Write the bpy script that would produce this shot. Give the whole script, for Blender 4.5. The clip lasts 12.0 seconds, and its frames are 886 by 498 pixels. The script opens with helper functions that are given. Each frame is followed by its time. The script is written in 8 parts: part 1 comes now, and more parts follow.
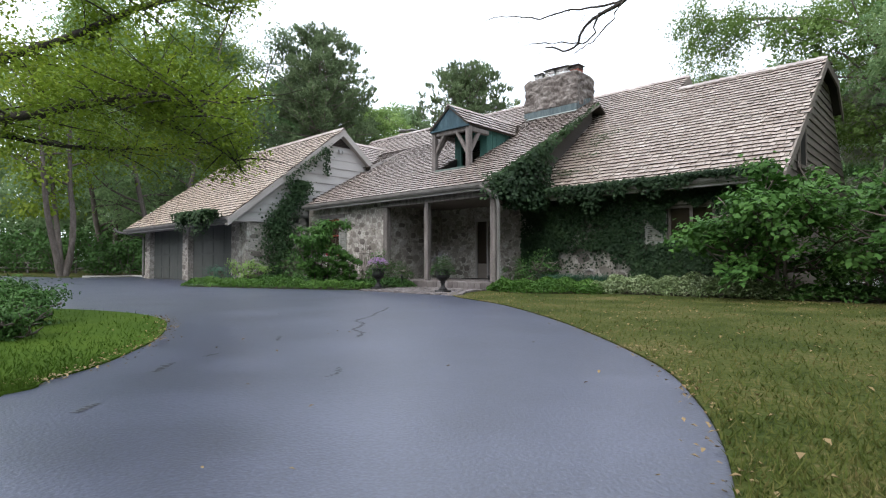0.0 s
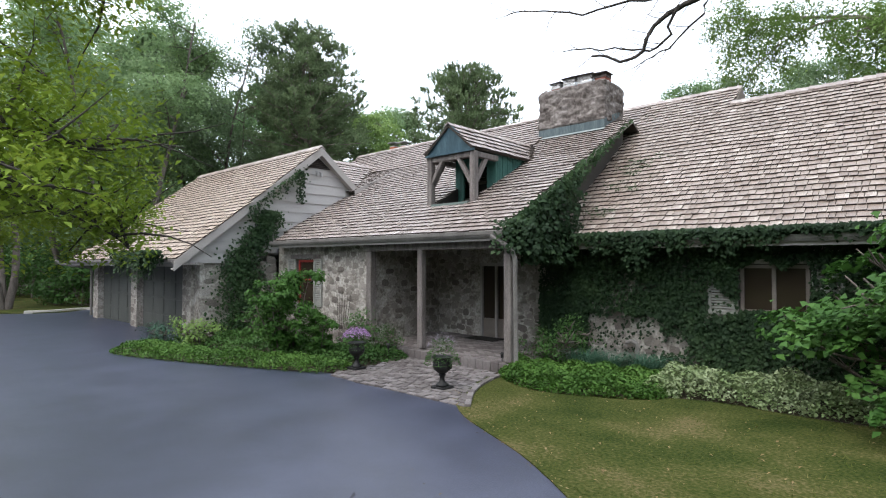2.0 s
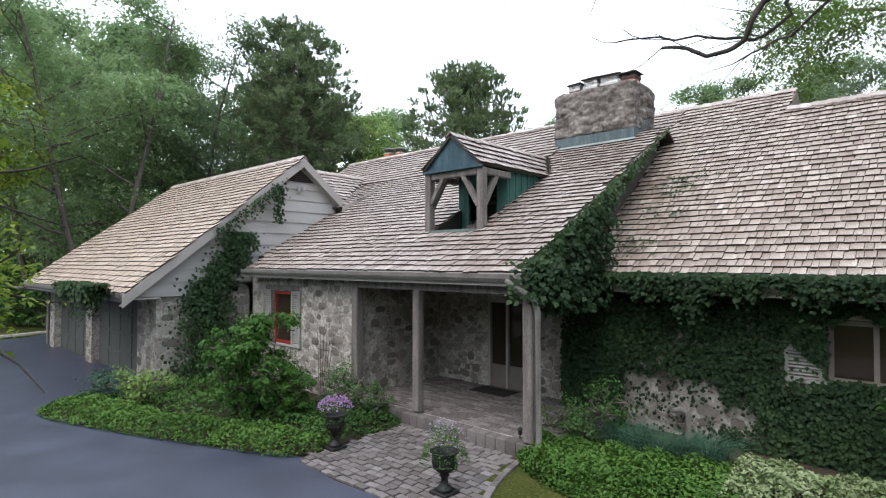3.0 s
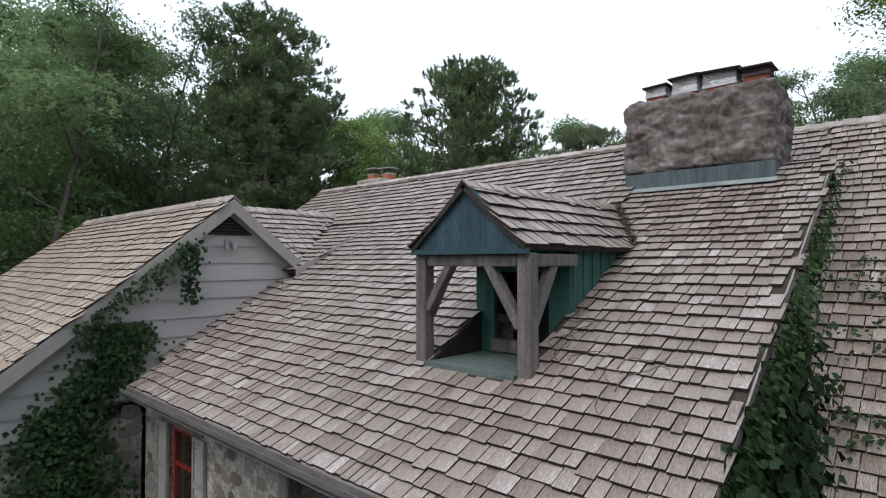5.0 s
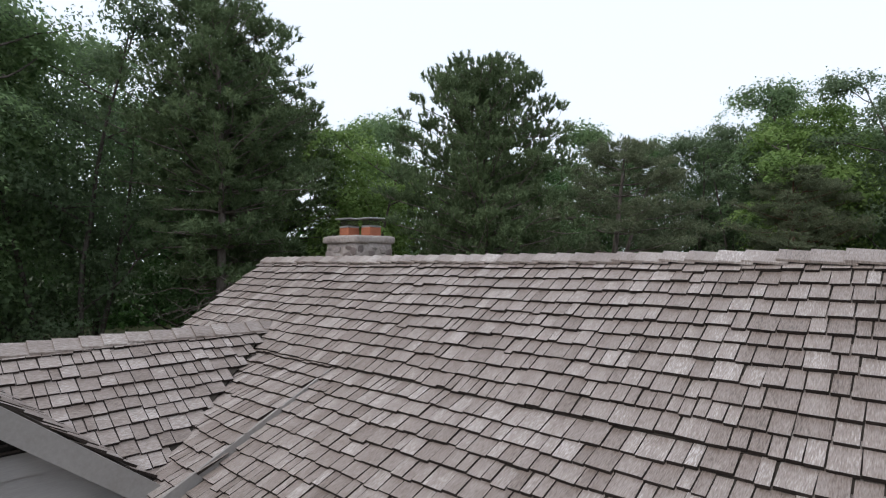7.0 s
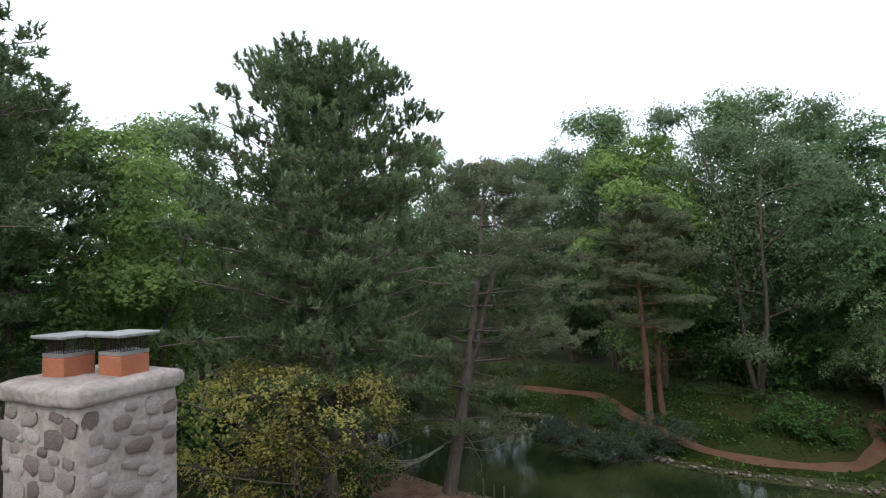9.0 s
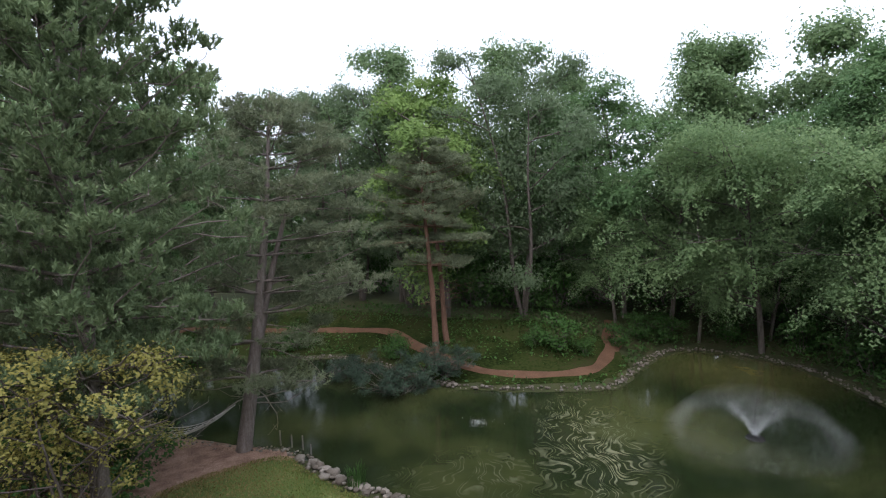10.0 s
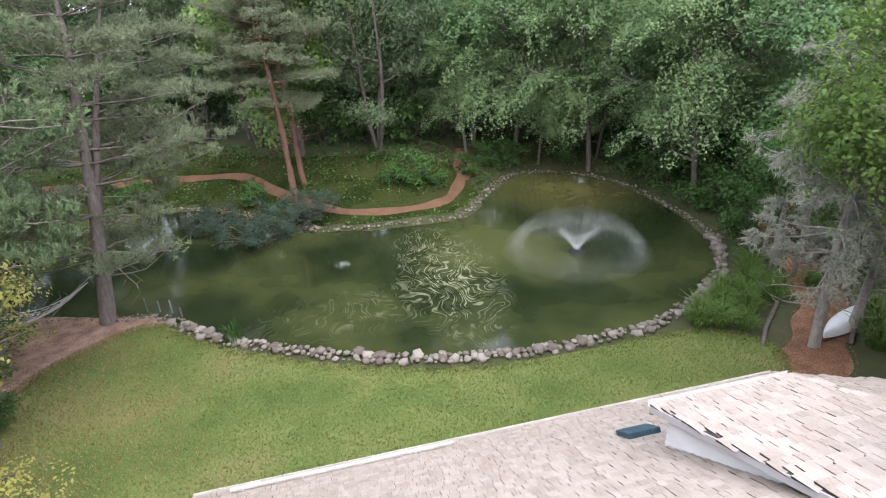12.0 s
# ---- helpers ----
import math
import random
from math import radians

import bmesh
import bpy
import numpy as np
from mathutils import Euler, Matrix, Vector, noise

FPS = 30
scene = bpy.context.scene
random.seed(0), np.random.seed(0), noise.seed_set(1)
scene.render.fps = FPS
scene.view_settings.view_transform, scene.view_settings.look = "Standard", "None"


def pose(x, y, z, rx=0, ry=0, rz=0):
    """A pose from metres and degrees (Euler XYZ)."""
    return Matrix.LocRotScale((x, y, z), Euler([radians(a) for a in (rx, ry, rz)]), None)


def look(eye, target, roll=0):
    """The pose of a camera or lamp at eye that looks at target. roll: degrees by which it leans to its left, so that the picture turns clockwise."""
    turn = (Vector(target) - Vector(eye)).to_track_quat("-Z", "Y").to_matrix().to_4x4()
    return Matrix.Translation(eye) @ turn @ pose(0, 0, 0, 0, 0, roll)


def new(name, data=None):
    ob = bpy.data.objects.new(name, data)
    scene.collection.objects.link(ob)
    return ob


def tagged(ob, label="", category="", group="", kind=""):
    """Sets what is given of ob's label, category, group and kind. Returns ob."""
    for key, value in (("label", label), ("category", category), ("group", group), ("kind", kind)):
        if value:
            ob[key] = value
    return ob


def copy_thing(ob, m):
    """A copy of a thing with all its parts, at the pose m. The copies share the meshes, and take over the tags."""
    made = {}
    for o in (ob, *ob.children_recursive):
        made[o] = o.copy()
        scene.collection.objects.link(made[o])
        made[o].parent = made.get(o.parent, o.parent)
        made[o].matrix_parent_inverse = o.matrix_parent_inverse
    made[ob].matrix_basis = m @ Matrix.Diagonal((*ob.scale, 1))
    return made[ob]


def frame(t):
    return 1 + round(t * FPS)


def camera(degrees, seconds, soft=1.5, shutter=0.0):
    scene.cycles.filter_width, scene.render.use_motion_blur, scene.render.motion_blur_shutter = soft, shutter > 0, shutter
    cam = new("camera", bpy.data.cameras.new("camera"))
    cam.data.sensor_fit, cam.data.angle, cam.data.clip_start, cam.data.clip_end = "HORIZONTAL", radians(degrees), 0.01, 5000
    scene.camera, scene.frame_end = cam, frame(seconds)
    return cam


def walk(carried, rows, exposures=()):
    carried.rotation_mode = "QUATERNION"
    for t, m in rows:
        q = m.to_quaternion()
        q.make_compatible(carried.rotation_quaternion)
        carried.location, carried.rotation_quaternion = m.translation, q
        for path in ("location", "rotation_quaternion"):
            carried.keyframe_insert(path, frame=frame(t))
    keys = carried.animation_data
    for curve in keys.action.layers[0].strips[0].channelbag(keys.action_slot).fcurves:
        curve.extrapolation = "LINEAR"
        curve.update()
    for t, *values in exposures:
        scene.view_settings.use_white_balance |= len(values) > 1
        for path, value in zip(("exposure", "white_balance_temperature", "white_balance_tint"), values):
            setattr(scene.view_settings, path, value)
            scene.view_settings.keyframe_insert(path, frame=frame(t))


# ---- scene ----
cam = camera(77.8, 12.0, 1.15, 0.0)
METRES, EYE, TILT, LEAN, TURN = 29.0, 0.75, 0.0, 0.0, 43.5
ROWS = [
    (0.0, 0.0, 0.0, 0.0, -0.0, 1.52, -0.01),
    (0.5, -0.0004, 0.025, 0.0136, -0.05, 1.47, -0.01),
    (1.0, -0.001, 0.0515, 0.0259, -0.3, 1.45, -0.02),
    (1.5, -0.002, 0.0863, 0.0398, -0.4, 1.44, -0.03),
    (2.0, -0.0027, 0.1248, 0.0541, -0.51, 1.42, -0.02),
    (2.5, -0.0036, 0.1661, 0.0685, -0.63, 1.39, -0.05),
    (3.0, -0.004, 0.2104, 0.0836, -0.68, 1.39, -0.07),
    (5.0, -0.0048, 0.4064, 0.1497, -0.8, 1.27, 0.12),
    (5.5, -0.0045, 0.4596, 0.1683, -0.81, 1.28, 0.13),
    (6.0, -0.0049, 0.5139, 0.1879, -0.79, 1.27, 0.16),
    (6.5, -0.0054, 0.5692, 0.2086, -0.69, 1.27, 0.12),
    (8.5, -0.021, 0.7988, 0.2722, -8.39, 2.45, 1.0),
    (9.0, -0.0194, 0.8486, 0.2825, -19.7, 2.27, 1.4),
    (9.5, -0.0184, 0.8775, 0.29, -30.71, 0.74, 1.9),
    (10.0, -0.0196, 0.8777, 0.2969, -42.01, -5.14, 2.24),
    (10.5, -0.0226, 0.8744, 0.3037, -50.76, -11.09, 2.6),
    (11.0, -0.0234, 0.8694, 0.3161, -52.51, -16.94, 2.64),
    (11.5, -0.0238, 0.8649, 0.3338, -55.38, -22.06, 2.69),
    (12.0, -0.0228, 0.8623, 0.3597, -57.09, -25.12, 2.68),
]
walk(cam, [(t, pose(0, 0, EYE, TILT, LEAN, TURN) @ pose(METRES * x, METRES * y, METRES * z, 90 + pitch, roll, yaw)) for t, x, y, z, yaw, pitch, roll in ROWS],
     [(0, 0.75, 6500, 10), (3.0, 0.65, 6450, 10), (5.0, -0.16, 6450, 11), (6.5, -0.42, 6450, 11), (8.5, -0.2, 6500, 11), (9.0, 0.0, 6500, 11), (9.5, 0.1, 6400, 13), (10.0, 0.35, 6300, 16), (10.5, 0.65, 6200, 18), (11.0, 1.12, 6250, 18), (12.0, 1.38, 6350, 18)])

# ---- sky and sun: a bright overcast afternoon ----
world = bpy.data.worlds.new("overcast_sky")
scene.world = world
world.use_nodes = True
wn, wl = world.node_tree.nodes, world.node_tree.links
wn.clear()
sky = wn.new("ShaderNodeTexSky")
sky.sky_type, sky.sun_disc = "NISHITA", False
sky.sun_elevation, sky.sun_rotation = radians(52), radians(200)
sky.dust_density, sky.air_density = 4.0, 1.0
sky_bg = wn.new("ShaderNodeBackground")
sky_bg.inputs["Strength"].default_value = 0.06
cloud_bg = wn.new("ShaderNodeBackground")
cloud_bg.inputs["Color"].default_value = (0.89, 0.96, 1.05, 1)
cloud_bg.inputs["Strength"].default_value = 1.32
sky_sum = wn.new("ShaderNodeAddShader")
sky_out = wn.new("ShaderNodeOutputWorld")
wl.new(sky.outputs[0], sky_bg.inputs["Color"])
wl.new(sky_bg.outputs[0], sky_sum.inputs[0])
wl.new(cloud_bg.outputs[0], sky_sum.inputs[1])
wl.new(sky_sum.outputs[0], sky_out.inputs["Surface"])

sun_data = bpy.data.lights.new("sun", "SUN")
sun_data.energy, sun_data.angle, sun_data.color = 1.0, radians(30), (1.0, 0.97, 0.92)
sun = new("sun", sun_data)
# from behind the first viewpoint and to its right, high
sun.matrix_world = look((0, 0, 0), (-0.25, 0.62, -0.9))

# ---- building tools ----
class Soup:
    """Collects vertices and faces for one mesh."""

    def __init__(self):
        self.v, self.f = [], []

    def add(self, verts, faces):
        n = len(self.v)
        self.v.extend([tuple(p) for p in verts])
        self.f.extend([tuple(i + n for i in f) for f in faces])
        return self

    def box(self, lo, hi, m=None):
        (a, b, c), (d, e, f) = lo, hi
        p = [(a, b, c), (d, b, c), (d, e, c), (a, e, c), (a, b, f), (d, b, f), (d, e, f), (a, e, f)]
        if m is not None:
            p = [m @ Vector(q) for q in p]
        return self.add(p, [(0, 3, 2, 1), (4, 5, 6, 7), (0, 1, 5, 4), (1, 2, 6, 5), (2, 3, 7, 6), (3, 0, 4, 7)])

    def cbox(self, lo, hi, c=0.01, m=None):
        """A box with chamfered edges."""
        bm = bmesh.new()
        bmesh.ops.create_cube(bm, size=1)
        for v in bm.verts:
            v.co = Vector([(lo[i] + hi[i]) / 2 + v.co[i] * (hi[i] - lo[i]) for i in range(3)])
        bmesh.ops.bevel(bm, geom=list(bm.edges), offset=c, segments=1, affect="EDGES")
        bm.verts.index_update()
        p = [v.co.copy() if m is None else m @ v.co for v in bm.verts]
        self.add(p, [[v.index for v in f.verts] for f in bm.faces])
        bm.free()
        return self

    def tube(self, pts, radii, n=8, cap=True):
        pts = [Vector(p) for p in pts]
        rings, up = [], Vector((0.13, 0.31, 0.94))
        for i, p in enumerate(pts):
            d = (pts[min(i + 1, len(pts) - 1)] - pts[max(i - 1, 0)]).normalized()
            a = d.cross(up if abs(d.dot(up)) < 0.95 else Vector((1, 0, 0))).normalized()
            b = d.cross(a)
            r = radii[i]
            rings += [p + a * (r * math.cos(2 * math.pi * k / n)) + b * (r * math.sin(2 * math.pi * k / n)) for k in range(n)]
        faces = [(i * n + k, i * n + (k + 1) % n, (i + 1) * n + (k + 1) % n, (i + 1) * n + k) for i in range(len(pts) - 1) for k in range(n)]
        if cap:
            faces += [tuple(range(n))[::-1], tuple((len(pts) - 1) * n + k for k in range(n))]
        return self.add(rings, faces)

    def lathe(self, profile, centre=(0, 0, 0), n=20):
        """profile: (radius, height) from the foot up."""
        cx, cy, cz = centre
        v = [(cx + r * math.cos(2 * math.pi * k / n), cy + r * math.sin(2 * math.pi * k / n), cz + z) for r, z in profile for k in range(n)]
        f = [(i * n + k, i * n + (k + 1) % n, (i + 1) * n + (k + 1) % n, (i + 1) * n + k) for i in range(len(profile) - 1) for k in range(n)]
        f += [tuple(range(n))[::-1], tuple((len(profile) - 1) * n + k for k in range(n))]
        return self.add(v, f)

    def prism(self, outline, thick):
        """A slab from a 3D outline, extruded by the vector thick."""
        n, t = len(outline), Vector(thick)
        p = [Vector(q) for q in outline]
        return self.add(p + [q + t for q in p], [tuple(range(n)), tuple(range(2 * n - 1, n - 1, -1))] + [(i, i + n, (i + 1) % n + n, (i + 1) % n) for i in range(n)])

    def make(self, name, material, parent=None, label="", smooth=False, second=None, pattern=()):
        """second, pattern: another material, and for a repeating run of faces which of the two each takes."""
        me = bpy.data.meshes.new(name)
        me.from_pydata(self.v, [], self.f)
        me.update()
        if smooth:
            me.shade_smooth()
        me.materials.append(material)
        if second:
            me.materials.append(second)
            me.polygons.foreach_set("material_index", np.resize(np.array(pattern, dtype=np.int32), len(me.polygons)))
        return hang(new(name, me), parent, label)


def hang(ob, parent=None, label=""):
    if parent is not None:
        ob.parent = parent
    if label:
        ob["label"] = label
    return ob


def thing(name, label, category, group="", kind="", at=None):
    ob = new(name)
    if at is not None:
        ob.location = at
    ob.empty_display_size = 0.2
    return tagged(ob, label, category, group, kind)


def polys(name, verts, size, material, parent=None, label="", smooth=False):
    """One mesh from an array of separate polygons, shape (count * size, 3)."""
    verts = np.ascontiguousarray(verts, dtype=np.float32).reshape(-1, 3)
    n = len(verts) // size
    me = bpy.data.meshes.new(name)
    me.vertices.add(n * size)
    me.vertices.foreach_set("co", verts.ravel())
    me.loops.add(n * size)
    me.loops.foreach_set("vertex_index", np.arange(n * size, dtype=np.int32))
    me.polygons.add(n)
    me.polygons.foreach_set("loop_start", np.arange(0, n * size, size, dtype=np.int32))
    me.update(calc_edges=True)
    if smooth:
        me.shade_smooth()
    me.materials.append(material)
    return hang(new(name, me), parent, label)


def grid_mesh(name, xs, ys, zs, material, parent=None, keep=None):
    """A height field; zs has shape (len(ys), len(xs)). keep: mask of its cells."""
    X, Y = np.meshgrid(xs, ys)
    co = np.stack([X, Y, zs], -1).reshape(-1, 3)
    nx = len(xs)
    j, i = np.meshgrid(np.arange(len(ys) - 1), np.arange(nx - 1), indexing="ij")
    a = (j * nx + i)
    if keep is not None:
        a = a[keep]
    a = a.ravel()
    loops = np.stack([a, a + 1, a + nx + 1, a + nx], -1).ravel()
    me = bpy.data.meshes.new(name)
    me.vertices.add(len(co))
    me.vertices.foreach_set("co", co.astype(np.float32).ravel())
    me.loops.add(len(loops))
    me.loops.foreach_set("vertex_index", loops.astype(np.int32))
    me.polygons.add(len(a))
    me.polygons.foreach_set("loop_start", np.arange(0, len(loops), 4, dtype=np.int32))
    me.update(calc_edges=True)
    me.shade_smooth()
    me.materials.append(material)
    return hang(new(name, me), parent)


def curve_loop(pts, per=8, closed=True):
    """A smooth line through the points (Catmull-Rom)."""
    p = np.array(pts, float)
    n, out = len(p), []
    for i in range(n if closed else n - 1):
        a, b, c, d = (p[(i + k) % n] if closed else p[min(max(i + k, 0), n - 1)] for k in (-1, 0, 1, 2))
        for t in np.arange(per) / per:
            out.append(0.5 * (2 * b + (c - a) * t + (2 * a - 5 * b + 4 * c - d) * t * t + (3 * b - a - 3 * c + d) * t ** 3))
    if not closed:
        out.append(p[-1])
    return np.array(out)


def inside(px, py, poly):
    """Which of the points lie in the polygon."""
    px, py = np.asarray(px, float), np.asarray(py, float)
    hit = np.zeros(px.shape, bool)
    for (x0, y0), (x1, y1) in zip(poly, np.roll(poly, -1, 0)):
        if y0 != y1:
            hit ^= ((y0 > py) != (y1 > py)) & (px < (x1 - x0) * (py - y0) / (y1 - y0) + x0)
    return hit


def edge_distance(px, py, poly):
    """Distance to the outline, negative inside."""
    px, py = np.asarray(px, float), np.asarray(py, float)
    best = np.full(px.shape, 1e9)
    for (x0, y0), (x1, y1) in zip(poly, np.roll(poly, -1, 0)):
        dx, dy = x1 - x0, y1 - y0
        t = np.clip(((px - x0) * dx + (py - y0) * dy) / (dx * dx + dy * dy + 1e-12), 0, 1)
        best = np.minimum(best, (px - x0 - t * dx) ** 2 + (py - y0 - t * dy) ** 2)
    return np.where(inside(px, py, poly), -1, 1) * np.sqrt(best)


def flat_patch(name, outline, z, material, label="", category="", thick=0.04):
    """A flat piece of ground with a real edge."""
    from mathutils import geometry
    pts = [Vector((x, y, z)) for x, y in outline]
    n = len(pts)
    s = Soup().add(pts + [p - Vector((0, 0, thick)) for p in pts], [tuple(t) for t in geometry.tessellate_polygon([pts])])
    s.f += [(i, (i + 1) % n, (i + 1) % n + n, i + n) for i in range(n)]
    return tagged(s.make(name, material), label, category, kind="structure")


def smooth01(t):
    t = np.clip(t, 0, 1)
    return t * t * (3 - 2 * t)

# ---- materials ----
def shader(name, stops, scale=3.0, rough=0.8, bump=0.3, fine=40.0, metal=0.0, stretch=(1, 1, 1), pieces=0.0, blotch=0.5, spec=0.3, depth=0.01, thin=0.0, gain=1.0):
    """A procedural surface: a colour ramp over two scales of noise, with fine relief.
    stops: colours from dark to light. pieces: how much each separate piece differs. thin: light let through (leaves). gain: contrast of the noise."""
    m = bpy.data.materials.new(name)
    m.use_nodes = True
    n, l = m.node_tree.nodes, m.node_tree.links
    b = n["Principled BSDF"]
    b.inputs["Roughness"].default_value = rough
    b.inputs["Metallic"].default_value = metal
    b.inputs["Specular IOR Level"].default_value = spec
    tc, mp = n.new("ShaderNodeTexCoord"), n.new("ShaderNodeMapping")
    mp.inputs["Scale"].default_value = stretch
    l.new(tc.outputs["Object"], mp.inputs["Vector"])
    big, small = n.new("ShaderNodeTexNoise"), n.new("ShaderNodeTexNoise")
    big.inputs["Scale"].default_value, big.inputs["Detail"].default_value = scale, 5
    small.inputs["Scale"].default_value, small.inputs["Detail"].default_value = fine, 4
    l.new(mp.outputs[0], big.inputs["Vector"])
    l.new(mp.outputs[0], small.inputs["Vector"])
    mix = n.new("ShaderNodeMix")
    mix.inputs["Factor"].default_value = 1 - blotch
    l.new(big.outputs["Fac"], mix.inputs["A"])
    l.new(small.outputs["Fac"], mix.inputs["B"])
    value = mix.outputs["Result"]
    spread = n.new("ShaderNodeMapRange")
    spread.inputs["From Min"].default_value, spread.inputs["From Max"].default_value = 0.5 - 0.2 / gain, 0.5 + 0.2 / gain
    l.new(value, spread.inputs["Value"])
    value = spread.outputs["Result"]
    if pieces:
        geo, obi = n.new("ShaderNodeNewGeometry"), n.new("ShaderNodeObjectInfo")
        add, frac, pm = n.new("ShaderNodeMath"), n.new("ShaderNodeMath"), n.new("ShaderNodeMix")
        frac.operation = "FRACT"
        l.new(geo.outputs["Random Per Island"], add.inputs[0])
        l.new(obi.outputs["Random"], add.inputs[1])
        l.new(add.outputs[0], frac.inputs[0])
        pm.inputs["Factor"].default_value = pieces
        l.new(value, pm.inputs["A"])
        l.new(frac.outputs[0], pm.inputs["B"])
        value = pm.outputs["Result"]
    ramp = n.new("ShaderNodeValToRGB")
    while len(ramp.color_ramp.elements) < len(stops):
        ramp.color_ramp.elements.new(0.5)
    for i, c in enumerate(stops):
        ramp.color_ramp.elements[i].position = i / max(1, len(stops) - 1)
        ramp.color_ramp.elements[i].color = (*c, 1)
    l.new(value, ramp.inputs["Fac"])
    l.new(ramp.outputs["Color"], b.inputs["Base Color"])
    if bump:
        bp = n.new("ShaderNodeBump")
        bp.inputs["Strength"].default_value, bp.inputs["Distance"].default_value = bump, depth
        l.new(mix.outputs["Result"], bp.inputs["Height"])
        l.new(bp.outputs["Normal"], b.inputs["Normal"])
    if thin:
        tr, ms = n.new("ShaderNodeBsdfTranslucent"), n.new("ShaderNodeMixShader")
        ms.inputs["Fac"].default_value = thin
        l.new(ramp.outputs["Color"], tr.inputs["Color"])
        l.new(b.outputs[0], ms.inputs[1])
        l.new(tr.outputs[0], ms.inputs[2])
        l.new(ms.outputs[0], n["Material Output"].inputs["Surface"])
    return m


ASPHALT = shader("asphalt", [(0.0168, 0.0193, 0.0337), (0.0305, 0.0354, 0.0599), (0.0547, 0.0611, 0.0957)], 1.1, 0.38, 1.0, 60, blotch=0.45, depth=0.004, spec=0.8, gain=1.5)
KERB_STONE = shader("pale_concrete", [(0.3, 0.28, 0.25), (0.42, 0.4, 0.37)], 3, 0.9, 0.4, 30)
PALE_BARK = shader("pale_grey_bark", [(0.16, 0.14, 0.125), (0.28, 0.25, 0.225), (0.4, 0.37, 0.34)], 4, 0.92, 0.8, 20, stretch=(2, 2, 0.8), depth=0.02)
SEALER = shader("crack_sealer", [(0.02, 0.02, 0.024), (0.04, 0.04, 0.045)], 4, 0.5, 0.3, 60)
LITTER = shader("forest_floor", [(0.0255, 0.0298, 0.0119), (0.0425, 0.051, 0.017), (0.0723, 0.0595, 0.0298)], 0.5, 0.95, 0.8, 25, depth=0.03)
LAWN = shader("lawn_turf", [(0.0189, 0.0292, 0.00688), (0.0361, 0.0473, 0.0112), (0.0559, 0.0602, 0.0172), (0.103, 0.086, 0.0387)], 0.8, 0.95, 1.0, 24, blotch=0.5, depth=0.04, spec=0.05, gain=1.7)
LAWN_BACK = shader("back_lawn_turf", [(0.0465, 0.0828, 0.0237), (0.0852, 0.128, 0.0344), (0.124, 0.154, 0.0476), (0.194, 0.16, 0.0794)], 0.3, 0.95, 0.6, 30, blotch=0.45, depth=0.025, spec=0.05, gain=1.9)
BLADE = shader("grass_blades", [(0.0229, 0.0378, 0.00792), (0.0598, 0.0792, 0.0176), (0.101, 0.104, 0.0317), (0.264, 0.207, 0.106)], 0.8, 0.75, 0, 6, pieces=0.5, thin=0.25, spec=0.05)
SOIL = shader("bed_soil", [(0.03, 0.022, 0.015), (0.06, 0.045, 0.03)], 2, 0.95, 0.7, 30, depth=0.03)
MULCH = shader("bark_mulch", [(0.1, 0.058, 0.04), (0.2, 0.118, 0.08), (0.27, 0.17, 0.125), (0.38, 0.27, 0.21)], 1.6, 0.95, 1.0, 30, depth=0.04, blotch=0.35, gain=2.0)
CHIPS = shader("wood_chips", [(0.1, 0.048, 0.026), (0.19, 0.095, 0.052), (0.31, 0.175, 0.1)], 1.4, 0.95, 1.0, 30, depth=0.04, blotch=0.3, gain=2.2)
# CHIPS again but darker: tree shade on the far path put into the colour
CHIPS_SHADED = shader("shaded_wood_chips", [(0.068, 0.0354, 0.0204), (0.116, 0.0612, 0.0354), (0.17, 0.0952, 0.0578)], 1.0, 0.95, 0.9, 45, depth=0.03)
def shingle_wood(name, stops):
    return shader(name, stops, 0.9, 0.42, 1.0, 16, stretch=(9, 1.2, 1.2), spec=0.9, pieces=0.42, blotch=0.3, depth=0.012, gain=1.6)


SHINGLE = shingle_wood("cedar_shingle", [(0.0865, 0.0641, 0.0534), (0.195, 0.149, 0.122), (0.259, 0.212, 0.19), (0.346, 0.293, 0.261), (0.595, 0.553, 0.545)])
SHINGLE_TAN = shingle_wood("tan_cedar_shingle", [(0.122, 0.0885, 0.0609), (0.261, 0.194, 0.141), (0.353, 0.277, 0.219), (0.437, 0.357, 0.291), (0.608, 0.541, 0.489)])
SHINGLE_BROWN = shingle_wood("brown_cedar_shingle", [(0.08, 0.057, 0.044), (0.18, 0.132, 0.102), (0.245, 0.195, 0.16), (0.33, 0.272, 0.228), (0.62, 0.57, 0.53)])
SHINGLE_PALE = shingle_wood("pale_cedar_shingle", [(0.159, 0.122, 0.0921), (0.265, 0.214, 0.169), (0.319, 0.265, 0.218), (0.365, 0.31, 0.261), (0.464, 0.415, 0.368)])
DECK = shader("roof_underlay", [(0.03, 0.026, 0.022), (0.06, 0.05, 0.04)], 3, 0.95, 0.2, 30)
# butts and sides: weathered end grain, darkened further as the shade between courses
SHINGLE_END = shader("shingle_end_grain_and_shade", [(0.018, 0.013, 0.011), (0.034, 0.026, 0.022), (0.06, 0.047, 0.04)], 2, 0.95, 0.4, 40)
RUSTY_TILE = shader("rusty_flue_tile", [(0.12, 0.035, 0.025), (0.24, 0.075, 0.05)], 4, 0.85, 0.3, 40)
VERDIGRIS = shader("verdigris_flashing", [(0.04, 0.055, 0.063), (0.075, 0.1, 0.108), (0.14, 0.17, 0.175)], 1.5, 0.7, 0.2, 14, stretch=(5, 5, 0.4), metal=0.1)
